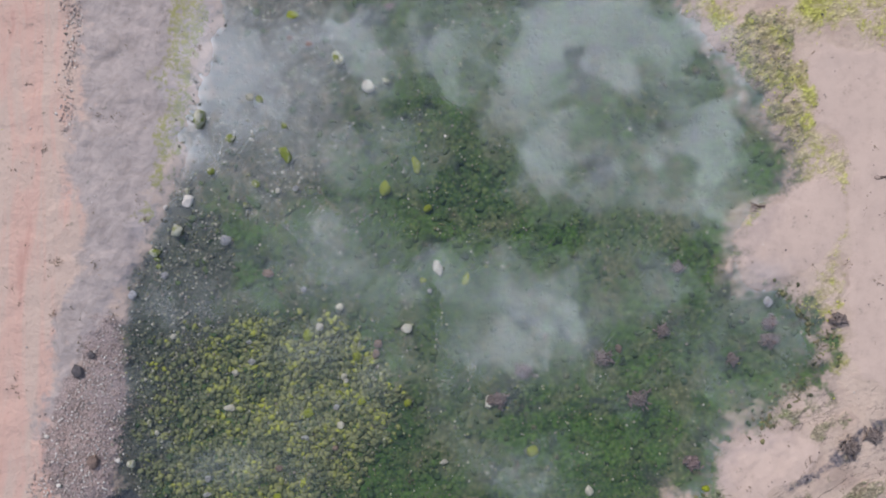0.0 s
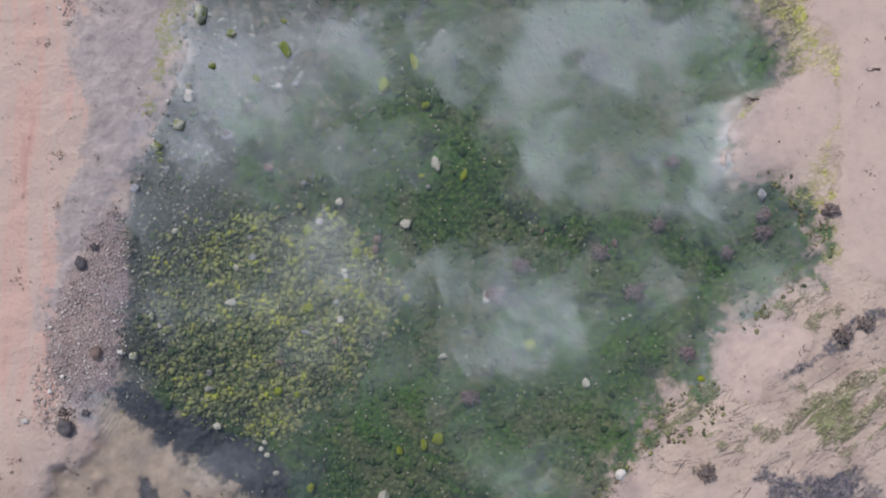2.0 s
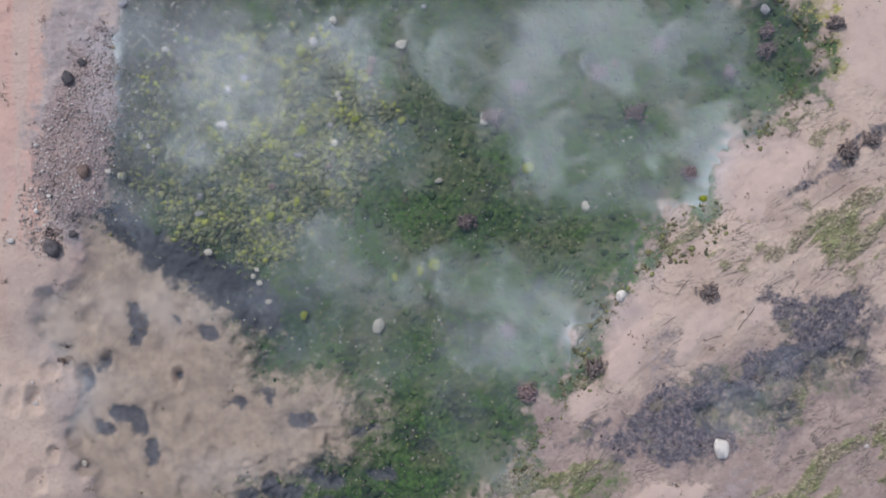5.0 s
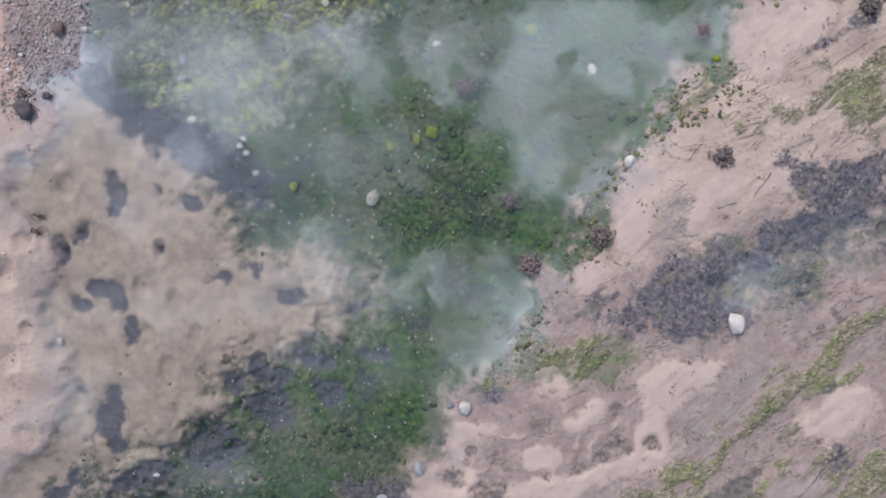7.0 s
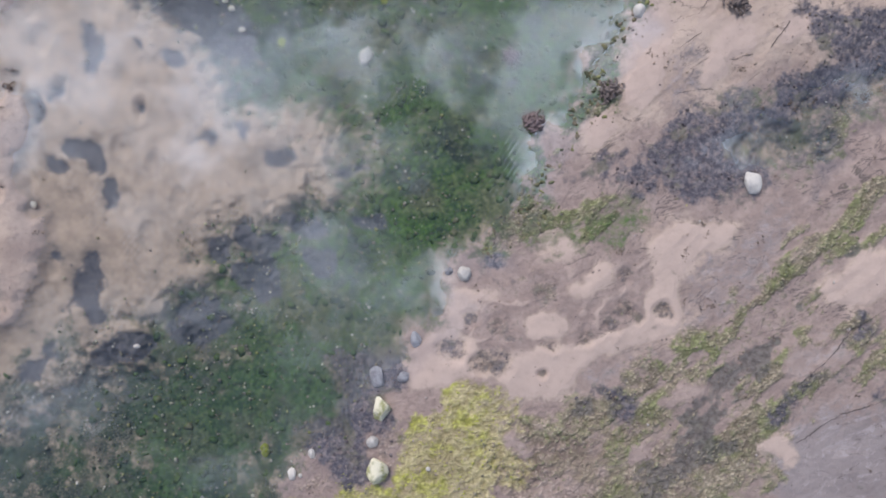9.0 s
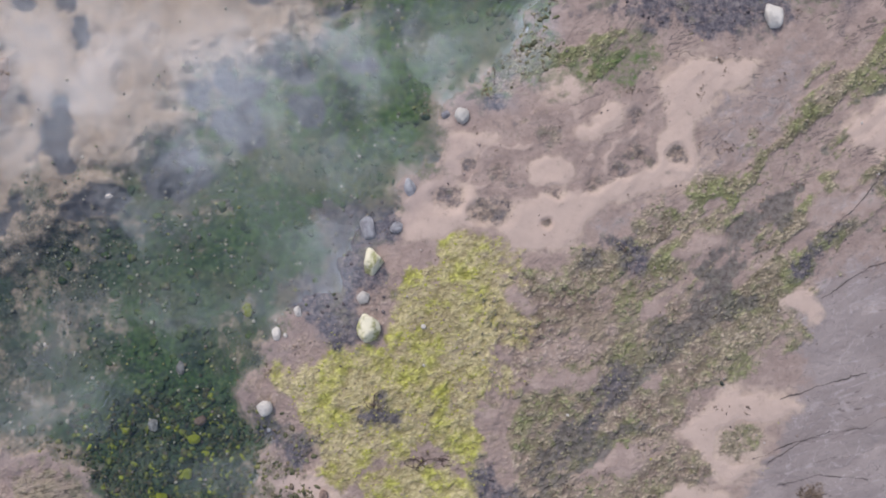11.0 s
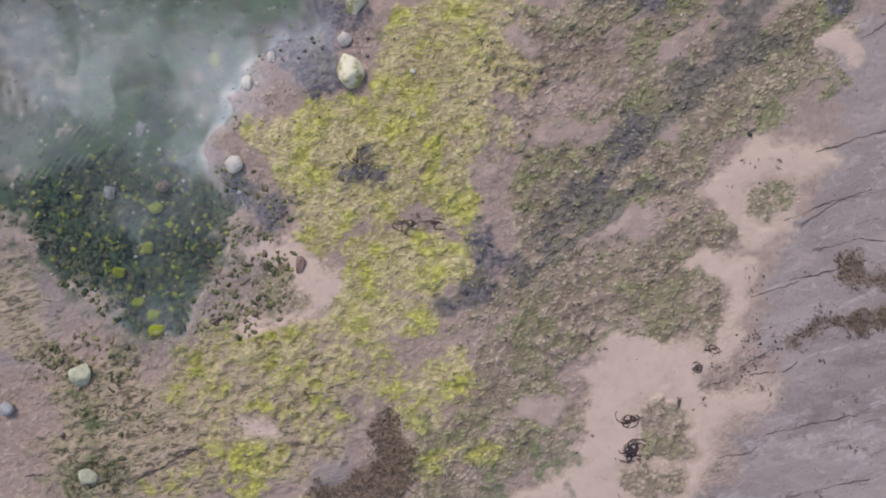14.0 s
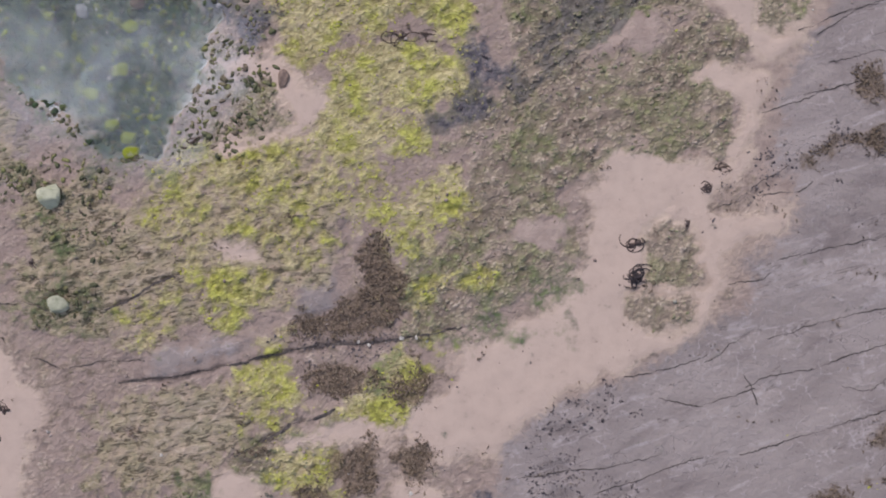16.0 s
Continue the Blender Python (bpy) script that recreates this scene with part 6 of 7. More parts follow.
M["navy"] = step(inside(WX, WY, NAVY[0]) + RAG, -0.20, 0.12) * M["wet"]
M["hollow"] = np.maximum(M["hollow"], M["navy"])
M["hollow"] = np.maximum(M["hollow"], 0.4 * step(inside(WX, WY, NAVY[1]) + RAG + rag2, -0.25, 0.25) * M["wet"])
M["dark"] = np.maximum(M["dark"], 0.5 * step(channel + RAG + torn_mat, -0.2, 0.15) * step(Y, -8.0, -7.5))
M["kelp"] = region(KELP, 1.2, 0.10)
M["ridge"] = region(RIDGE, 2.0, 0.2, rag4 * 0.5 + torn_mat * 0.4) * (1 - M["wet"]) * (1 - M["sand"]) * (1 - M["kelp"])
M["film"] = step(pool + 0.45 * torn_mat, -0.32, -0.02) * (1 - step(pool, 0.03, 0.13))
M["weed"] = step(deep_in + 0.6 * edge + rag4 * 0.3, -0.16, 0.28) * (1 - M["flat"]) * (1 - 0.85 * M["silt"])
M["weed"] = M["weed"] * (1 - 0.38 * step(-X + 0.8 * (PATCHY - 0.5), 0.3, 1.3) * step(Y + (PATCHY - 0.5), -0.1, 0.6))
M["weed"] = M["weed"] * (1 - 0.45 * mottle * step(fbm(X, Y, 6.0, 261, 5, 0.65), 0.47, 0.62))
M["shoal"] = M["wet"] * (0.75 + 0.25 * M["flat"])
M["slate"] = region(SLATE, 1.0, 0.22, 0.06 + rag2 * 0.4) * (0.25 + 0.75 * M["wet"])
stony = step(-X + 0.8 * (PATCHY - 0.5), 0.3, 1.3) * step(Y + (PATCHY - 0.5), -0.1, 0.6)
M["slate"] = np.maximum(M["slate"], 0.7 * stony * M["wet"])
M["slate"] = np.maximum(M["slate"], mottle * (0.45 + 0.2 * step(fbm(X, Y, 3.1, 271, 4, 0.6), 0.42, 0.6)))
M["slate"] = np.maximum(M["slate"], 0.4 * M["pebble"])
M["weed"] = np.maximum(M["weed"], M["wet"] * M["flat"] * step(PATCHY, 0.62, 0.74) * step(Y * -1, 4.6, 6.2) * 0.7)
M["weed"] = np.maximum(M["weed"], 0.8 * step(deep_in + 1.2 * edge + rag4 * 0.5 + 0.7 * torn_mat, -0.16, 0.08) * step(X, -0.5, 0.3) * step(-Y, -1.2, 0.4) * (1 - M["sand"]))
M["weed"] = np.maximum(M["weed"], 0.45 * step(channel + RAG + rag4, -0.25, 0.1) * step(Y, -8.0, -7.5))
M["gravel"] = M["gravel"] * (1 - 0.5 * M["weed"])
# the green strip follows the eastern bank; west and south of it the weed is blue-black
M["teal"] = step(BANK[0] + BANK[1] * Y - X + 1.4 * (PATCHY - 0.5), 0.1, 0.75) * step(-Y + (PATCHY - 0.5), 2.6, 3.8) * M["wet"]
M["teal"] = np.maximum(M["teal"], np.maximum(step(-Y, 6.9, 7.5) * 0.75, step(-Y + (PATCHY - 0.5), 5.2, 6.2) * 0.5) * M["wet"]) * (1 - M["lumps"] * 0.5 * step(Y, -7.0, -6.4))
M["peach"] = step(-X, 2.6, 3.3) * step(Y, -3.6, -2.2)
M["tuft"] = TUFT
M["twigs"] = step(X, 0.6, 1.4) * step(-Y, 0.6, 1.8) * step(Y, -6.2, -5.4) * (1 - M["wet"]) * fade
M["brown"] = M["brown"] * (1 - 0.6 * NETTED) * (1 - region(ROCK, 1.2, 0.12))
for px, py, r in SAND_PITS:
    pit = np.exp(-(np.hypot(WX - px, (WY - py) * 1.2) / r / 1.0 + 1.6 * RAG) ** 4)
    M["dark"] = np.maximum(M["dark"], 0.42 * pit)
    M["turf"] = np.maximum(M["turf"], 0.35 * pit)
    M["brown"] = np.maximum(M["brown"], 0.75 * pit)
    DRIFT = DRIFT * (1 - pit)
    NETTED = NETTED * (1 - pit)
M["gully"] = step(0.035 + 0.30 * (PATCHY - 0.5) + RAG - along(WX, WY, GULLIES), -0.06, 0.06) * (1 - M["wet"]) * (1 - M["sand"])
M["weed"] = np.maximum(M["weed"], (0.5 + 0.25 * M["wet"]) * region(GREENS, 1.6, 0.12, torn_mat * 0.9))
blot = step(fbm(X, Y, 2.7, 181, 4, 0.55), 0.51, 0.60)
M["hollow"] = np.maximum(M["hollow"], 0.32 * blot * np.maximum(0.7 * mottle, np.exp(-((M["flat"] - 0.45) / 0.36) ** 4)) * M["wet"] * step(-Y, 3.4, 4.2))
netlike = region(NET, 1.0, 0.16)
beside = step(zone(WX, WY, SAND) + RAG * 2 + rag2 * 0.4, -0.32, 0.0) * (1 - 0.6 * netlike)
M["damp"] = (1 - 0.5 * beside) * step(-Y + 1.6 * (PATCHY - 0.5), 2.9, 4.4) * (1 - M["sand"]) * (1 - M["wet"]) * (1 - 0.7 * step(-X, 2.2, 3.0) * step(Y, -7.5, -6.0))
M["teal"] = M["teal"] * fade
M["drift"] = np.maximum(DRIFT, 0.55 * NETTED * (1 - step(np.abs(fbm(X, Y, 3.4, 191, 3, 0.5) - 0.5), 0.02, 0.075))) * (1 - M["wet"]) * (1 - patch) * fade
M["drift"] = np.maximum(M["drift"], 0.5 * step(fbm(X, Y, 5.5, 281, 4, 0.6), 0.46, 0.6) * beside * (1 - M["wet"]) * (1 - patch) * (1 - M["rock"]))
M["drift"] = np.maximum(M["drift"], 0.45 * bare * (1 - M["wet"]))
M["peach"] = M["peach"] * fade
M["damp"] = M["damp"] * fade + (1 - fade) * step(fbm(X, Y, 0.16, 161, 5, 0.6), 0.42, 0.62)

ripple = fbm(X * 0.7 + 0.25 * Y, Y * 1.9 - X * 0.3 + 0.6 * PATCHY, 2.0, 61, 4)
H = 0.015 + 0.075 * (1 - np.exp(np.minimum(pool, 0) / 0.5)) + 0.05 * (fbm(X, Y, 0.8, 71, 3) - 0.5) * step(-pool, 0.1, 0.6)
H = H + step(-pool, 0.0, 0.2) * (0.012 * (fbm(X, Y, 5, 73, 3) - 0.5) + 0.04 * (ripple - 0.5) * M["peach"])
deep = -0.006 - (0.20 - 0.145 * step(-X, 0.3, 1.3) * step(Y, -1.1, -0.3)) * (1 - np.exp(-np.maximum(pool, 0) / 0.6)) + 0.06 * (fbm(X, Y, 2.0, 75, 3) - 0.5)
shoal = -0.026 - 0.03 * (1 - np.exp(-np.maximum(pool, 0) / 0.6)) + 0.022 * (fbm(X, Y, 2.6, 77, 3) - 0.5) + 0.046 * (fbm(X, Y, 5.5, 78, 2, 0.4) - 0.5)
bottom = np.minimum(deep * (1 - M["flat"]) + shoal * M["flat"], -0.006)
H = np.maximum(H, 0.008) * (1 - M["wet"]) + bottom * M["wet"] + 0.010 * (fbm(X, Y, 9, 79, 4, 0.6) - 0.5) * np.exp(-(pool / 0.2) ** 2)
dry = 1 - M["wet"]
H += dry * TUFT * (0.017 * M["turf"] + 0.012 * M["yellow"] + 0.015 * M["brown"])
H += M["weed"] * 0.022 * (TUFT - 0.5) * step(pool, 0.05, 0.3)
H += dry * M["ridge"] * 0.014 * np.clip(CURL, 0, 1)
H += dry * M["dark"] * 0.014 * fbm(X, Y, 18, 81, 3, 0.6)
ledge = fbm(X * 0.37 + Y * 0.93 + 0.15 * PATCHY, (X * 0.93 - Y * 0.37) * 0.12, 4.5, 83, 4, 0.6)
H += dry * M["rock"] * 0.011 * (ledge - 0.5) * 2
H += dry * M["silt"] * 0.055 * (fbm(X * 0.8 + Y * 0.3, Y, 5, 85, 4, 0.6) - 0.5)
H += 0.016 * bare * dry - 0.008 * M["gully"] + 0.018 * M["drift"]
H += dry * 0.028 * (UPHILL - 0.5) * step(X, 0.8, 1.5) * step(Y, -6.4, -5.6) * step(-Y, 0.8, 1.6)
H -= 0.03 * M["hollow"]
H -= 0.016 * M["crack"] * dry
for px, py, r in SAND_PITS:
    d = np.hypot(WX - px, WY - py) / r
    H += 0.005 * np.exp(-((d - 1.3) / 0.35) ** 2) - 0.018 * np.exp(-(d / 0.95) ** 4)
for px, py, r in FOOT_DENTS:
    d = np.hypot((WX - px) * 1.15, (WY - py) * 0.9) / r
    H += 0.006 * np.exp(-((d - 1.3) / 0.35) ** 2) - 0.028 * np.exp(-(d / 0.85) ** 4)
H = (H + (1 - fade) * (0.10 + 0.5 * fbm(X, Y, 0.05, 91, 3))).astype(np.float32)


def height(x, y):
    """The ground's height at a place."""
    i, j = min(max(int(np.searchsorted(GX, x)) - 1, 0), len(GX) - 2), min(max(int(np.searchsorted(GY, y)) - 1, 0), len(GY) - 2)
    u, v = (x - GX[i]) / (GX[i + 1] - GX[i]), (y - GY[j]) / (GY[j + 1] - GY[j])
    return float((H[i, j] * (1 - u) + H[i + 1, j] * u) * (1 - v) + (H[i, j + 1] * (1 - u) + H[i + 1, j + 1] * u) * v)


def heights(x, y):
    """The same for many places at once."""
    i, j = np.clip(np.searchsorted(GX, x) - 1, 0, len(GX) - 2), np.clip(np.searchsorted(GY, y) - 1, 0, len(GY) - 2)
    u, v = (x - GX[i]) / (GX[i + 1] - GX[i]), (y - GY[j]) / (GY[j + 1] - GY[j])
    return (H[i, j] * (1 - u) + H[i + 1, j] * u) * (1 - v) + (H[i, j + 1] * (1 - u) + H[i + 1, j + 1] * u) * v


def value(mask, x, y):
    return float(M[mask][min(int(np.searchsorted(GX, x)), len(GX) - 1), min(int(np.searchsorted(GY, y)), len(GY) - 1)])


def sheet(name, zs, material, masks):
    nx, ny = len(GX), len(GY)
    co = np.stack([X, Y, zs], -1).reshape(-1, 3).astype(np.float32)
    idx = np.arange(nx * ny).reshape(nx, ny)
    quads = np.stack([idx[:-1, :-1], idx[1:, :-1], idx[1:, 1:], idx[:-1, 1:]], -1).reshape(-1, 4)
    me = bpy.data.meshes.new(name)
    me.vertices.add(len(co))
    me.vertices.foreach_set("co", co.ravel())
    me.loops.add(quads.size)
    me.loops.foreach_set("vertex_index", quads.ravel().astype(np.int32))
    me.polygons.add(len(quads))
    me.polygons.foreach_set("loop_start", np.arange(0, quads.size, 4, dtype=np.int32))
    me.polygons.foreach_set("use_smooth", np.ones(len(quads), bool))
    for key in masks:
        a = me.attributes.new(key, "FLOAT", "POINT")
        a.data.foreach_set("value", M[key].astype(np.float32).ravel())
    me.update(calc_edges=True)
    me.materials.append(material)
    return new(name, me)


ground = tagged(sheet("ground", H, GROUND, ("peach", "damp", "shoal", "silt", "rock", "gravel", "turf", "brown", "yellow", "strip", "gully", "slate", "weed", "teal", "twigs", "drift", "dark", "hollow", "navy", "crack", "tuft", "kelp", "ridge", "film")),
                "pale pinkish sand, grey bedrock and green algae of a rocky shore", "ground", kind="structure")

bm = bmesh.new()
for x, y in ((-6.5, -9.0), (2.6, -9.0), (4.9, -4.0), (4.9, 7.5), (-6.5, 7.5)):
    bm.verts.new((x, y, 0))
bm.faces.new(bm.verts)
me = bpy.data.meshes.new("water")
bm.to_mesh(me)
me.materials.append(WATER)
water = new("water", me)
water.visible_shadow = False
tagged(water, "still shallow tide pool mirroring a cloudy sky", "water", kind="structure")

# ---- stones ----
def stone_mesh(seed, material, facets=9, cut=0.76, detail=3):
    """A stone about 1 across: a ball cut by planes, worn at the edges."""
    rnd = random.Random(seed)
    bm = bmesh.new()
    bmesh.ops.create_icosphere(bm, subdivisions=detail, radius=0.5)
    planes = []
    for _ in range(facets):
        n = Vector((rnd.gauss(0, 1), rnd.gauss(0, 1), rnd.gauss(0, 0.8))).normalized()
        planes.append((n, 0.5 * rnd.uniform(cut - 0.14, cut + 0.10)))
    shift = Vector((rnd.uniform(0, 50), rnd.uniform(0, 50), 0))
    for v in bm.verts:
        for n, d in planes:
            over = v.co.dot(n) - d
            if over > 0:
                v.co -= n * over * 0.97
        v.co *= 1 + 0.05 * noise.noise(v.co * 3 + shift) + 0.03 * noise.noise(v.co * 11 + shift)
    lo = [min(v.co[i] for v in bm.verts) for i in range(3)]
    hi = [max(v.co[i] for v in bm.verts) for i in range(3)]
    for v in bm.verts:
        for i in range(3):
            v.co[i] = (v.co[i] - (lo[i] + hi[i]) / 2) / (hi[i] - lo[i])
    for f in bm.faces:
        f.smooth = True
    me = bpy.data.meshes.new("stone")
    bm.to_mesh(me)
    bm.free()
    me.materials.append(material)
    return me


def stones(name, spots, material, seed, label, group, tall=0.62, cut=0.74, lift=0.012, low=-1.0):
    rnd = random.Random(seed)
    kinds = [stone_mesh(seed * 31 + k, material, cut=cut) for k in range(6)]
    for i, (x, y, a, b) in enumerate(spots):
        ob = new(name, kinds[i % 6])
        h = min(a, b) * tall * rnd.uniform(0.85, 1.15)
        base = min(height(x + dx * a * 0.3, y + dy * b * 0.3) for dx in (-1, 0, 1) for dy in (-1, 0, 1))
        base = max(base, low) + lift * value("wet", x, y)
        turn = rnd.choice((0, 180)) + rnd.uniform(-18, 18)
        ob.matrix_world = pose(x, y, base + h * 0.42, rnd.uniform(-8, 8), rnd.uniform(-8, 8), turn) @ Matrix.Diagonal((a * 1.04, b * 1.04, h, 1))
        tagged(ob, label, "stone", group)


stones("white_stone", WHITE_STONES, WHITE, 1, "pale white angular stone lying on the weedy pool bottom", "white stones of the pool")
stones("white_stone", WHITE_STONES_SOUTH, WHITE, 2, "pale white rounded stone at the edge of the pool", "white stones of the pool")
stones("grey_stone", GREY_STONES, GREY, 3, "blue-grey beach stone lying among gravel and weed", "grey stones of the pool")
stones("grey_stone", GREY_STONES_SOUTH, GREY, 4, "grey weathered stone on the dark weedy shore", "grey stones of the pool")
stones("boulder", GREEN_BOULDERS, SAGE, 12, "pale boulder tinged with green algae on weedy rock", "cream boulders", tall=0.75, low=-0.02, cut=0.62)
stones("dark_stone", DARK_STONES, CHARCOAL, 10, "dark grey stone half buried in wet silt and gravel", "dark stones")
stones("green_stone", GREEN_STONES, MOSSY, 5, "pale stone half covered in green algae in shallow water", "algae stones of the pool", tall=0.95)
stones("yellow_stone", YELLOW_STONES, LIME, 6, "stone coated in yellow-green algae on the pool bottom", "algae stones of the pool")
stones("yellow_stone", YELLOW_STONES_SOUTH, LIME, 7, "rounded stone coated in bright yellow-green algae", "algae stones of the pool")
stones("brown_stone", BROWN_STONES, RUST, 8, "reddish brown stone on the green pool bottom", "brown stones of the pool")
stones("boulder", BOULDERS, CREAM, 9, "cream boulder with yellow algae patches at the pool's edge", "cream boulders", tall=0.8, low=-0.03, cut=0.58)


def flotsam(x, y, a, b, seed):
    """A small curled white feather or shell bit on the water."""
    rnd = random.Random(seed)
    bm = bmesh.new()
    rows = []
    for k in range(7):
        f = k / 6 - 0.5
        w = 0.5 * math.cos(f * 2.8) * rnd.uniform(0.7, 1.0)
        bend = 0.25 * f * f
        rows.append([bm.verts.new((f * a, (bend + w * u) * b, 0.004 + 0.25 * b * (1 - abs(u)) * (1 - 2 * abs(f)) + v)) for u, v in ((-1, 0), (0, 0.002), (1, 0), (0, -0.003))])
    for p, q in zip(rows, rows[1:]):
        for i in range(4):
            bm.faces.new((p[i], q[i], q[(i + 1) % 4], p[(i + 1) % 4]))
    bm.faces.new(rows[0]), bm.faces.new(rows[-1][::-1])
    me = bpy.data.meshes.new("feather")
    bm.to_mesh(me)
    me.materials.append(WHITE)
    ob = new("feather", me)
    ob.matrix_world = pose(x, y, 0.001, 0, 0, rnd.uniform(0, 360))
    tagged(ob, "small white feather floating on the still pool", "feather", "floating feathers")


stones("shell", SHELLS, WHITE, 11, "tiny bleached white shell lying on the rock", "white shells", tall=0.5)
for i, spot in enumerate(FLOTSAM):
    flotsam(*spot, 60 + i)


# ---- gravel, pebbles and algae in their thousands ----
def ball(seed, ring, rows):
    """Corners and faces of a small rounded lump, 1 across."""
    rnd = np.random.RandomState(seed)
    co = [(0, 0, 0.5)]
    for r in range(1, rows):
        a = math.pi * r / rows
        for k in range(ring):
            w = 2 * math.pi * (k + 0.5 * (r % 2)) / ring
            co.append((0.5 * math.sin(a) * math.cos(w), 0.5 * math.sin(a) * math.sin(w), 0.5 * math.cos(a)))
    co.append((0, 0, -0.5))
    co = np.array(co) * (1 + rnd.uniform(-0.22, 0.22, (len(co), 1)))
    faces = []
    for k in range(ring):
        n = (k + 1) % ring
        faces.append((0, 1 + k, 1 + n))
        for r in range(rows - 2):
            a, b = 1 + r * ring, 1 + (r + 1) * ring
            faces += [(a + k, b + k, a + n), (a + n, b + k, b + n)]
        last = 1 + (rows - 2) * ring
        faces.append((last + k, len(co) - 1, last + n))
    return co, np.array(faces)


def frond(seed):
    """A short bent leaf, 1 long, thick in the middle."""
    rnd = np.random.RandomState(seed)
    co, faces, bend = [], [], rnd.uniform(-0.25, 0.25)
    for k in range(4):
        f = k / 3
        w, z = (0.10, 0.17, 0.15, 0.05)[k], 0.15 + 0.5 * math.sin(f * 2.6) * rnd.uniform(0.7, 1.2)
        s = bend * f * f
        co += [(f - 0.5, s - w, z), (f - 0.5, s, z + 0.10), (f - 0.5, s + w, z), (f - 0.5, s, z - 0.06)]
        if k:
            a, b = 4 * k - 4, 4 * k
            for q in range(4):
                n = (q + 1) % 4
                faces += [(a + q, b + q, a + n), (a + n, b + q, b + n)]
    return np.array(co), np.array(faces)


def scatter(name, material, count, chance, size, tall, seed, label, category, shapes, sink=0.2, slim=(0.65, 1.0), head=None, group=2.5):
    """Many small pieces in one mesh, thickest where chance is high."""
    rnd = np.random.RandomState(seed)
    odds = np.where(near, chance, 0).astype(np.float64).ravel()
    pick = rnd.choice(odds.size, count, p=odds / odds.sum())
    x = X.ravel()[pick] + rnd.uniform(-0.5, 0.5, count) * CELL
    y = Y.ravel()[pick] + rnd.uniform(-0.5, 0.5, count) * CELL
    s = size[0] + (size[1] - size[0]) * rnd.rand(count) ** group
    h = s * tall * rnd.uniform(0.7, 1.25, count)
    w = rnd.uniform(0, 2 * math.pi, count) if head is None else radians(head) + rnd.normal(0, 0.45, count)
    e = rnd.uniform(slim[0], slim[1], count)
    z = heights(x, y) + h * (0.5 - sink)
    cos, faces, at = [], [], 0
    for k, (co, fs) in enumerate(shapes):
        own = slice(k, None, len(shapes))
        px, py = co[None, :, 0] * s[own, None], co[None, :, 1] * (s * e)[own, None]
        c, d = np.cos(w[own, None]), np.sin(w[own, None])
        pts = np.stack([x[own, None] + px * c - py * d, y[own, None] + px * d + py * c, z[own, None] + co[None, :, 2] * h[own, None]], -1)
        n = pts.shape[0]
        cos.append(pts.reshape(-1, 3))
        faces.append((fs[None] + (at + np.arange(n) * len(co))[:, None, None]).reshape(-1, 3))
        at += n * len(co)
    co, fs = np.concatenate(cos).astype(np.float32), np.concatenate(faces).astype(np.int32)
    me = bpy.data.meshes.new(name)
    me.vertices.add(len(co))
    me.vertices.foreach_set("co", co.ravel())
    me.loops.add(fs.size)
    me.loops.foreach_set("vertex_index", fs.ravel())
    me.polygons.add(len(fs))
    me.polygons.foreach_set("loop_start", np.arange(0, fs.size, 3, dtype=np.int32))
    me.polygons.foreach_set("use_smooth", np.ones(len(fs), bool))
    me.update(calc_edges=True)
    me.materials.append(material)
    return tagged(new(name, me), label, category, kind="stuff")


PEBBLES = [ball(300 + k, 5, 3) for k in range(8)]
LUMPS_OF = [ball(320 + k, 7, 4) for k in range(8)]
FRONDS = [frond(340 + k) for k in range(8)]
west = step(-X, -1.2, 1.6)
dryness = 1 - step(pool, -0.04, 0.06)
clear = (1 - M["sand"]) * (1 - M["drift"])


def frayed(k, seed=201):
    return step(M[k] + 1.3 * (fbm(X, Y, 8, seed, 4, 0.6) - 0.5), 0.3, 0.75)


open_bottom = (1 - 0.9 * M["hollow"]) * (1 - 0.8 * M["dark"])
scatter("gravel", GRIT, 6000, np.maximum(frayed("gravel") * (1 - 0.35 * M["wet"]), 0.7 * M["pebble"]), (0.005, 0.030), 0.5, 101, "brown and grey beach gravel along the pool's edge", "gravel", PEBBLES, 0.3)
scatter("shingle", SHINGLE, 5200, frayed("slate") * (0.3 + M["wet"]) * (1 - 0.85 * mottle), (0.008, 0.04), 0.5, 102, "dark wet shingle under the pool's western edge", "gravel", PEBBLES, 0.2)
scatter("pool_weed", POOLWEED, 4800, step(pool, 0.02, 0.14) * open_bottom * (1 - 0.75 * M["teal"]) * frayed("weed") * (1 - 0.6 * M["lumps"]) * (1 - 0.7 * M["slate"]) * (0.2 + TUFT), (0.02, 0.09), 0.22, 105,
        "dark green weed growing in tufts over the pool bottom", "weed", LUMPS_OF, 0.40, (0.4, 1.0))
scatter("algae_clumps", ALGAE, 9500, step(pool, -0.04, 0.1) * M["lumps"] * step(Y, -5.0, -4.0) * open_bottom * (1 - 0.75 * M["slate"]) * frayed("weed") * (0.3 + TUFT), (0.018, 0.080), 0.36, 107,
        "lumpy green and yellow algae covering the pool bottom", "algae", LUMPS_OF, 0.30, (0.4, 0.95), None, 1.9)
scatter("algae_clumps", SOUTHWEED, 5200, step(pool, -0.04, 0.1) * M["lumps"] * step(-Y, 6.2, 6.8) * open_bottom * frayed("weed") * (0.3 + TUFT), (0.008, 0.070), 0.22, 108,
        "small tufts of dark green algae crowding a shallow dark pool", "algae", LUMPS_OF, 0.4, (0.3, 0.9), None, 3.2)
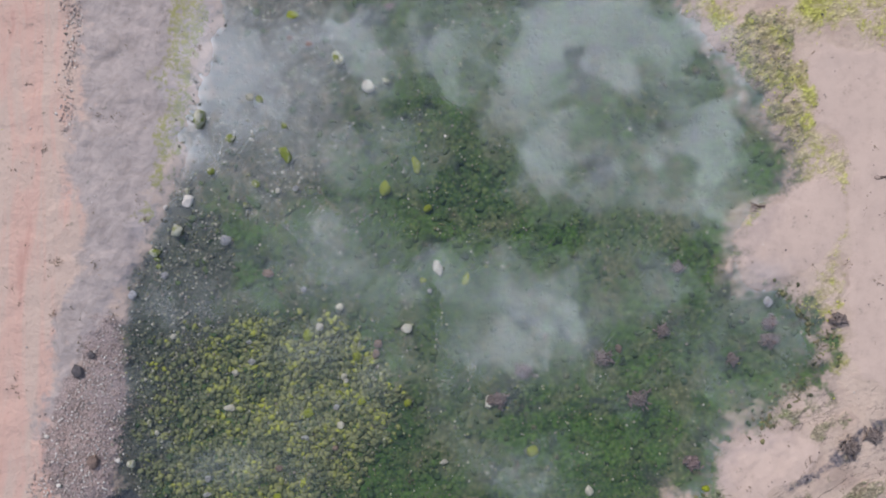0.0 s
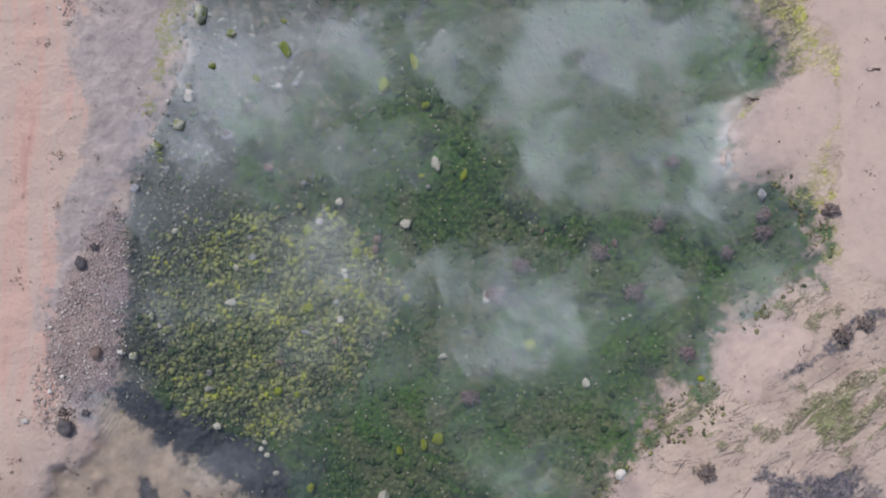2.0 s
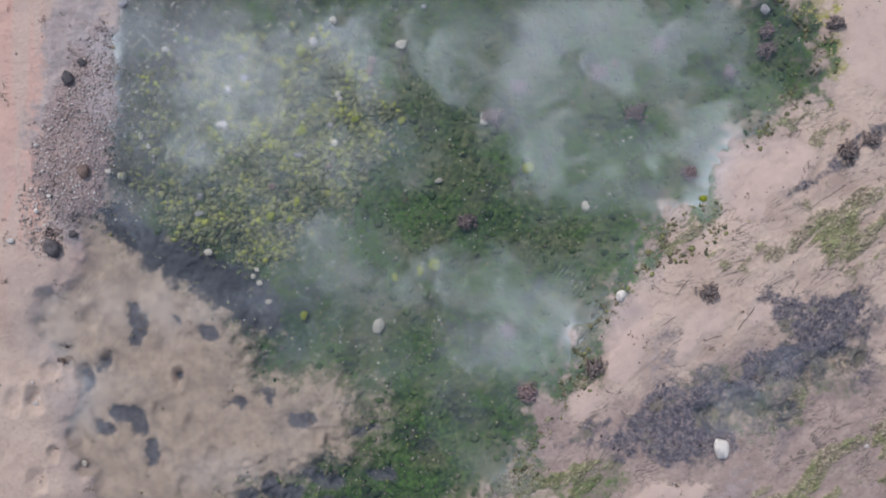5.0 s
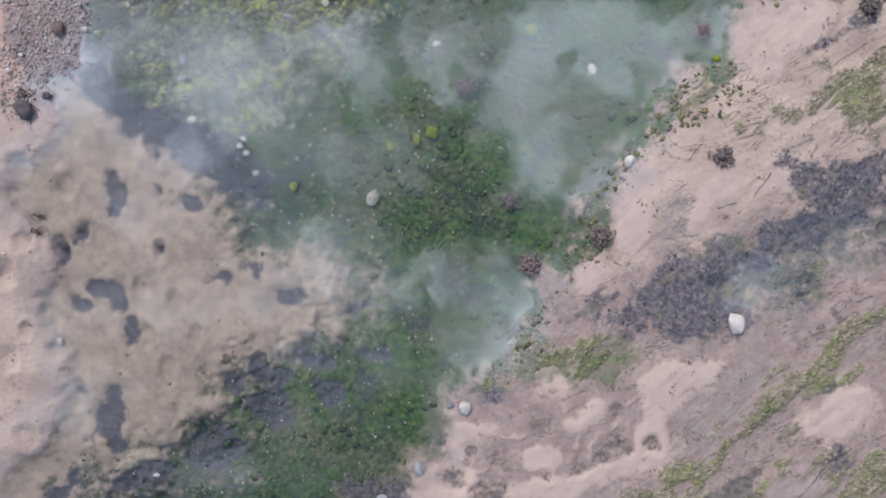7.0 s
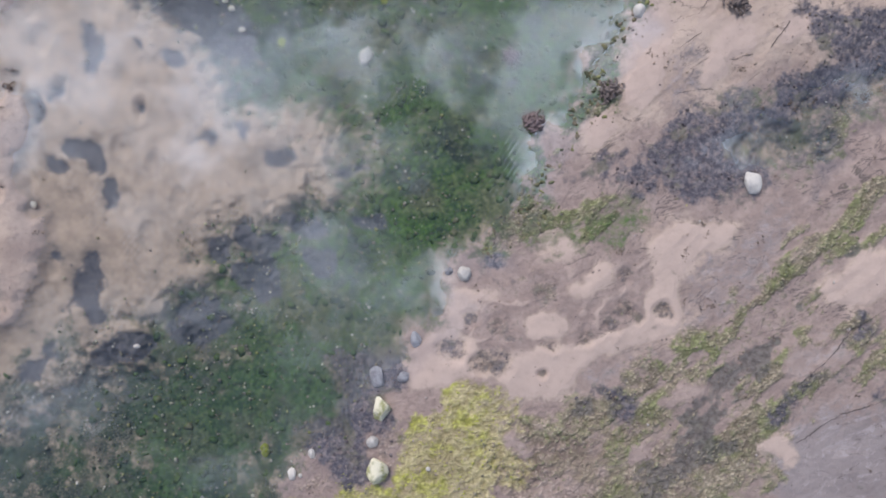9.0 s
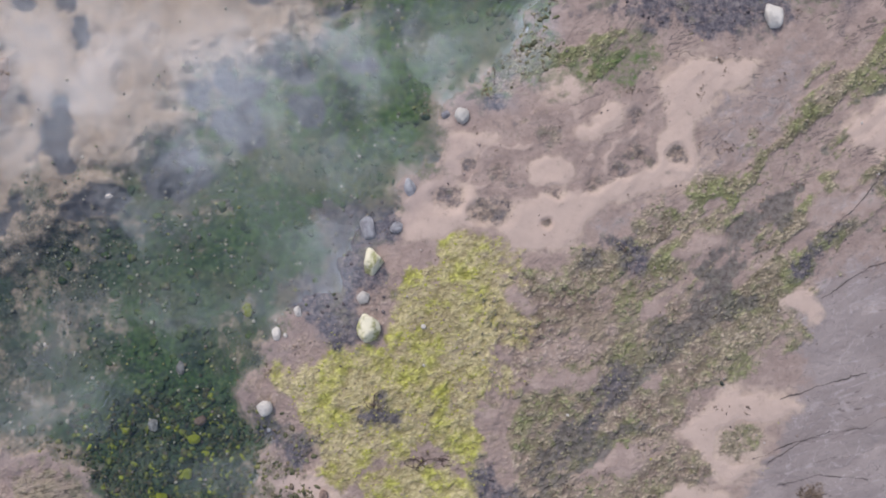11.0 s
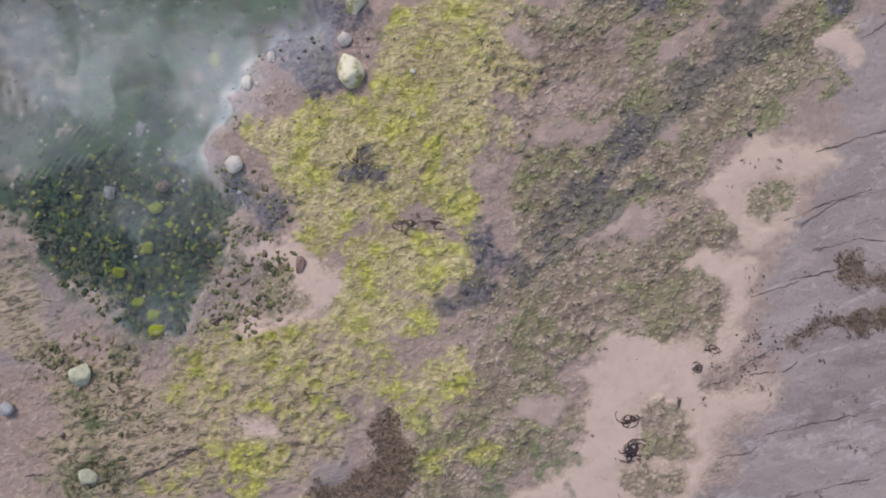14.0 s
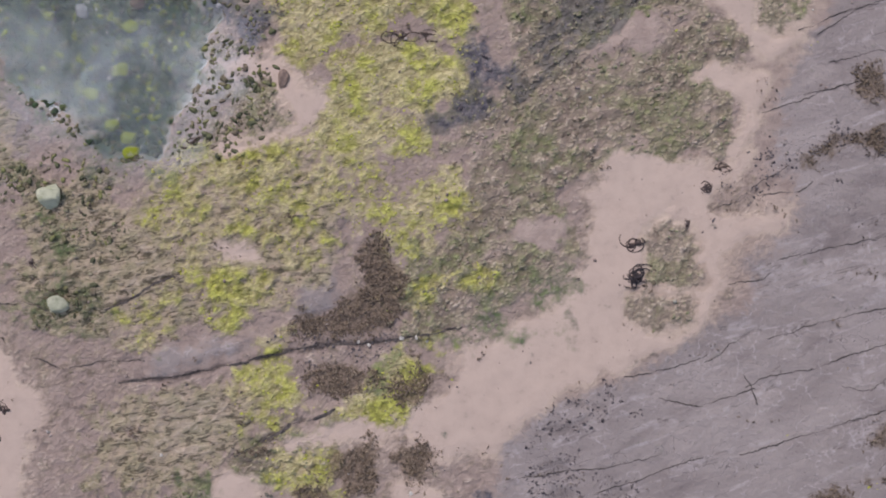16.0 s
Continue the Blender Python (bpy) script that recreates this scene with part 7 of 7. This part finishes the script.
scatter("pebbles", SPECK, 11000, M["wet"] * (M["weed"] + 0.05) * (1 - 0.7 * M["teal"]) * (0.4 + 0.6 * west + 0.5 * M["lumps"]), (0.006, 0.034), 0.6, 103,
        "small mixed pebbles scattered over the weedy pool bottom", "pebbles", PEBBLES, 0.0)
scatter("weed_tufts", TUFTWEED, 2300, region(FRINGE, 1.5, 0.06) * (0.1 + step(fbm(X, Y, 9, 291, 3, 0.6), 0.45, 0.6)), (0.010, 0.06), 0.2, 121,
        "dark green and brown weed tufts dotted along the wet banks", "weed", LUMPS_OF, 0.35, (0.3, 0.8))
scatter("olive_turf", OLIVE, 5000, frayed("turf", 211) * clear * dryness * (0.02 + TUFT), (0.010, 0.04), 0.24, 109,
        "olive and brown algae turf on the rock in small lumps", "algae", LUMPS_OF, 0.38, (0.3, 0.8), 24)
scatter("yellow_turf", GOLD, 4500, frayed("yellow", 221) * clear * (1 - 0.5 * M["wet"]) * (0.02 + TUFT), (0.007, 0.026), 0.2, 111,
        "bright yellow-green algae carpet with sand between its tufts", "algae", LUMPS_OF, 0.38, (0.3, 0.85), 12)
scatter("brown_turf", UMBER, 900, frayed("brown", 231) * clear * dryness * (0.05 + TUFT), (0.008, 0.026), 0.2, 113,
        "brown knobbly growth on sandy rock", "algae", LUMPS_OF, 0.38)
scatter("dark_weed", PLUM, 1100, frayed("dark", 241) ** 2 * (0.1 + TUFT), (0.006, 0.036), 0.25, 115,
        "dark purple weed matted over wet rock", "seaweed", PEBBLES, 0.25, (0.4, 0.9))
scatter("weed_crumbs", PLUM, 800, dryness * (1 - M["rock"]) * (0.15 + step(PATCHY, 0.5, 0.65)) * step(X, -3.3, -1.0), (0.006, 0.022), 0.4, 119,
        "small dark weed crumbs strewn over the sand", "seaweed", PEBBLES, 0.2, (0.3, 0.9))
scatter("weed_crumbs", PLUM, 1500, step(0.05 + 0.5 * gap - along(WX, WY, WEED_LINES), -0.03, 0.03), (0.006, 0.026), 0.35, 123,
        "small dark weed crumbs lying along the rock's seams", "seaweed", PEBBLES, 0.2, (0.3, 0.9))
scatter("rockweed", KELPS, 17000, step(M["kelp"] + 1.5 * (fbm(X, Y, 7, 251, 4, 0.6) - 0.5), 0.25, 0.8) * (0.1 + TUFT), (0.007, 0.024), 0.55, 117,
        "brown bushy rockweed growing along a crack in the rock", "seaweed", FRONDS, 0.1, (0.8, 1.5))


# ---- loose seaweed ----
def weed(name, x, y, a, b, material, seed, label, group, strands, thick, curl):
    """A clump of bent, tapering fronds."""
    rnd = random.Random(seed)
    bm = bmesh.new()
    base = height(x, y)
    root = bm.verts.new((0, 0, 0.003))
    for _ in range(strands):
        # each frond runs round the clump, in or out, and strays by curl
        w, r = rnd.uniform(0, 6.28), 0.06 + 0.26 * rnd.random()
        ox, oy = rnd.gauss(0, 0.13) * a, rnd.gauss(0, 0.13) * b
        dw, dr = rnd.choice((-1, 1)) * rnd.uniform(0.1, 0.5), rnd.uniform(-0.02, 0.03) * curl
        pz, prev, steps = rnd.uniform(0.0, 0.06) * min(a, b), None, 8
        px, py = 0.0, 0.0
        for k in range(steps + 1):
            w += dw * rnd.uniform(0.6, 1.4)
            r = max(0.03, r + dr + rnd.uniform(-0.03, 0.03) * curl)
            out = min(1.0, 0.08 + 0.4 * k)
            qx, qy = (ox + r * math.cos(w) * a) * out, (oy + r * math.sin(w) * b) * out
            head = math.atan2(qy - py, qx - px)
            px, py = qx, qy
            t = thick * (1 - 0.7 * k / steps) * rnd.uniform(0.8, 1.2)
            nx, ny = -math.sin(head), math.cos(head)
            ring = [bm.verts.new((px + nx * t * u, py + ny * t * u, max(pz + t * v, 0.002))) for u, v in ((1, 0), (0, 0.8), (-1, 0), (0, -0.6))]
            if prev:
                for i in range(4):
                    bm.faces.new((prev[i], prev[(i + 1) % 4], ring[(i + 1) % 4], ring[i]))
            else:
                for i in range(4):
                    bm.faces.new((root, ring[i], ring[(i + 1) % 4]))
            prev = ring
            pz = max(0.0, min(pz + rnd.uniform(-0.5, 0.45) * min(a, b) / steps, 0.35 * min(a, b)))
        bm.faces.new(prev)
    for f in bm.faces:
        f.smooth = True
    me = bpy.data.meshes.new(name)
    bm.to_mesh(me)
    bm.free()
    me.materials.append(material)
    ob = new(name, me)
    ob.location = (x, y, base - 0.002 + 0.02 * value("wet", x, y))
    return tagged(ob, label, "seaweed", group)


def tuft(name, x, y, a, b, material, seed, label, group, count, size, broad=1.3):
    """A crumbly clump of short fronds, thickest in the middle."""
    rnd = np.random.RandomState(seed)
    cos, faces, at = [np.array([[0, 0, 0.004]])], [], 1
    for k in range(count):
        co, fs = FRONDS[k % 8]
        s, w, tilt = size * rnd.uniform(0.6, 1.3), rnd.uniform(0, 6.28), rnd.uniform(-0.2, 0.9)
        px, py = rnd.normal(0, 0.20, 2) * (a, b)
        fall = math.exp(-((px / a) ** 2 + (py / b) ** 2) * 5)
        lx, ly, lz = co[:, 0] * s, co[:, 1] * s * broad, co[:, 2] * s * 0.6
        lx, lz = lx * math.cos(tilt) - lz * math.sin(tilt), lx * math.sin(tilt) + lz * math.cos(tilt)
        z0 = height(x + px, y + py) + 0.25 * s + 0.25 * min(a, b) * fall * rnd.rand()
        cos.append(np.stack([px + lx * math.cos(w) - ly * math.sin(w), py + lx * math.sin(w) + ly * math.cos(w), z0 + lz - height(x, y)], -1))
        # a thin stalk joins the frond to the root
        faces.append(np.concatenate([fs + at, [(0, at + 1, at + 3)]]))
        at += len(co)
    me = bpy.data.meshes.new(name)
    me.from_pydata(np.concatenate(cos).tolist(), [], np.concatenate(faces).tolist())
    me.polygons.foreach_set("use_smooth", np.ones(len(me.polygons), bool))
    me.materials.append(material)
    ob = new(name, me)
    ob.location = (x, y, height(x, y) + 0.015 * value("wet", x, y))
    return tagged(ob, label, "seaweed", group)


def crack_weed(line, thick, seed):
    """A jagged, broken string of dark weed filling a crack."""
    rnd = random.Random(seed)
    bm = bmesh.new()
    pts = [Vector((x, y, 0)) for x, y in line]
    x0, y0 = line[0]
    prev, off = None, 0.0
    for a, b in zip(pts, pts[1:]):
        count = max(2, int((b - a).length / 0.014))
        side = Vector((a.y - b.y, b.x - a.x, 0)).normalized()
        for k in range(count):
            off = 0.8 * off + rnd.gauss(0, 0.003)
            wide = thick * max(0.12, noise.noise(Vector((a.x * 9 + k * 0.09, a.y * 9, seed))) * 1.3 + 0.62)
            c = a.lerp(b, k / count) + side * off
            ring = []
            for u, v in ((-1, 0.0), (-0.5, 0.55), (0.5, 0.6), (1, 0.0)):
                q = c + side * u * wide * rnd.uniform(0.7, 1.3)
                ring.append(bm.verts.new((q.x - x0, q.y - y0, height(q.x, q.y) + 0.0015 + v * wide * 0.6)))
            if prev:
                for i in range(3):
                    bm.faces.new((prev[i], prev[i + 1], ring[i + 1], ring[i]))
                bm.faces.new((prev[3], prev[0], ring[0], ring[3]))
            else:
                bm.faces.new(ring)
            prev = ring
    bm.faces.new(prev[::-1])
    me = bpy.data.meshes.new("crack_weed")
    bm.to_mesh(me)
    bm.free()
    me.materials.append(DARKLINE)
    ob = new("crack_weed", me)
    ob.location = (x0, y0, 0)
    return tagged(ob, "thin line of dark weed filling a crack in the rock", "seaweed", "weed lines in the cracks")


for i, line in enumerate(CRACKS):
    crack_weed(line, 0.0105 if i < 3 else 0.004, 500 + i)

weed("seaweed_clump", *BLACK_WEED[0], BLACK, 200, "tangled ball of black dried seaweed lying on the sand", "black seaweed clumps", 34, 0.006, 1.6)
for i, (x, y, a, b) in enumerate(BLACK_WEED[1:]):
    weed("seaweed_clump", x, y, a, b, DARKBROWN, 201 + i, "dark brown knot of dried seaweed lying on the sand", "black seaweed clumps", 16, 0.006, 1.2)
for i, (x, y, a, b) in enumerate(STRANDS):
    weed("seaweed_strand", x, y, a, b, BROWNWEED, 240 + i, "thin brown seaweed strands stranded on the shore", "seaweed strands", 9, 0.005, 1.6)
for i, (x, y, a, b) in enumerate(PINK_WEED):
    wet = value("wet", x, y) > 0.5
    label = "bushy pinkish brown seaweed tuft on the pool bottom" if wet else "crumbly purplish brown seaweed clump on the sand"
    tuft("seaweed_tuft", x, y, a, b, PINKWEED if wet else PURPLE, 280 + i, label, "pink seaweed tufts", 110, 0.045)
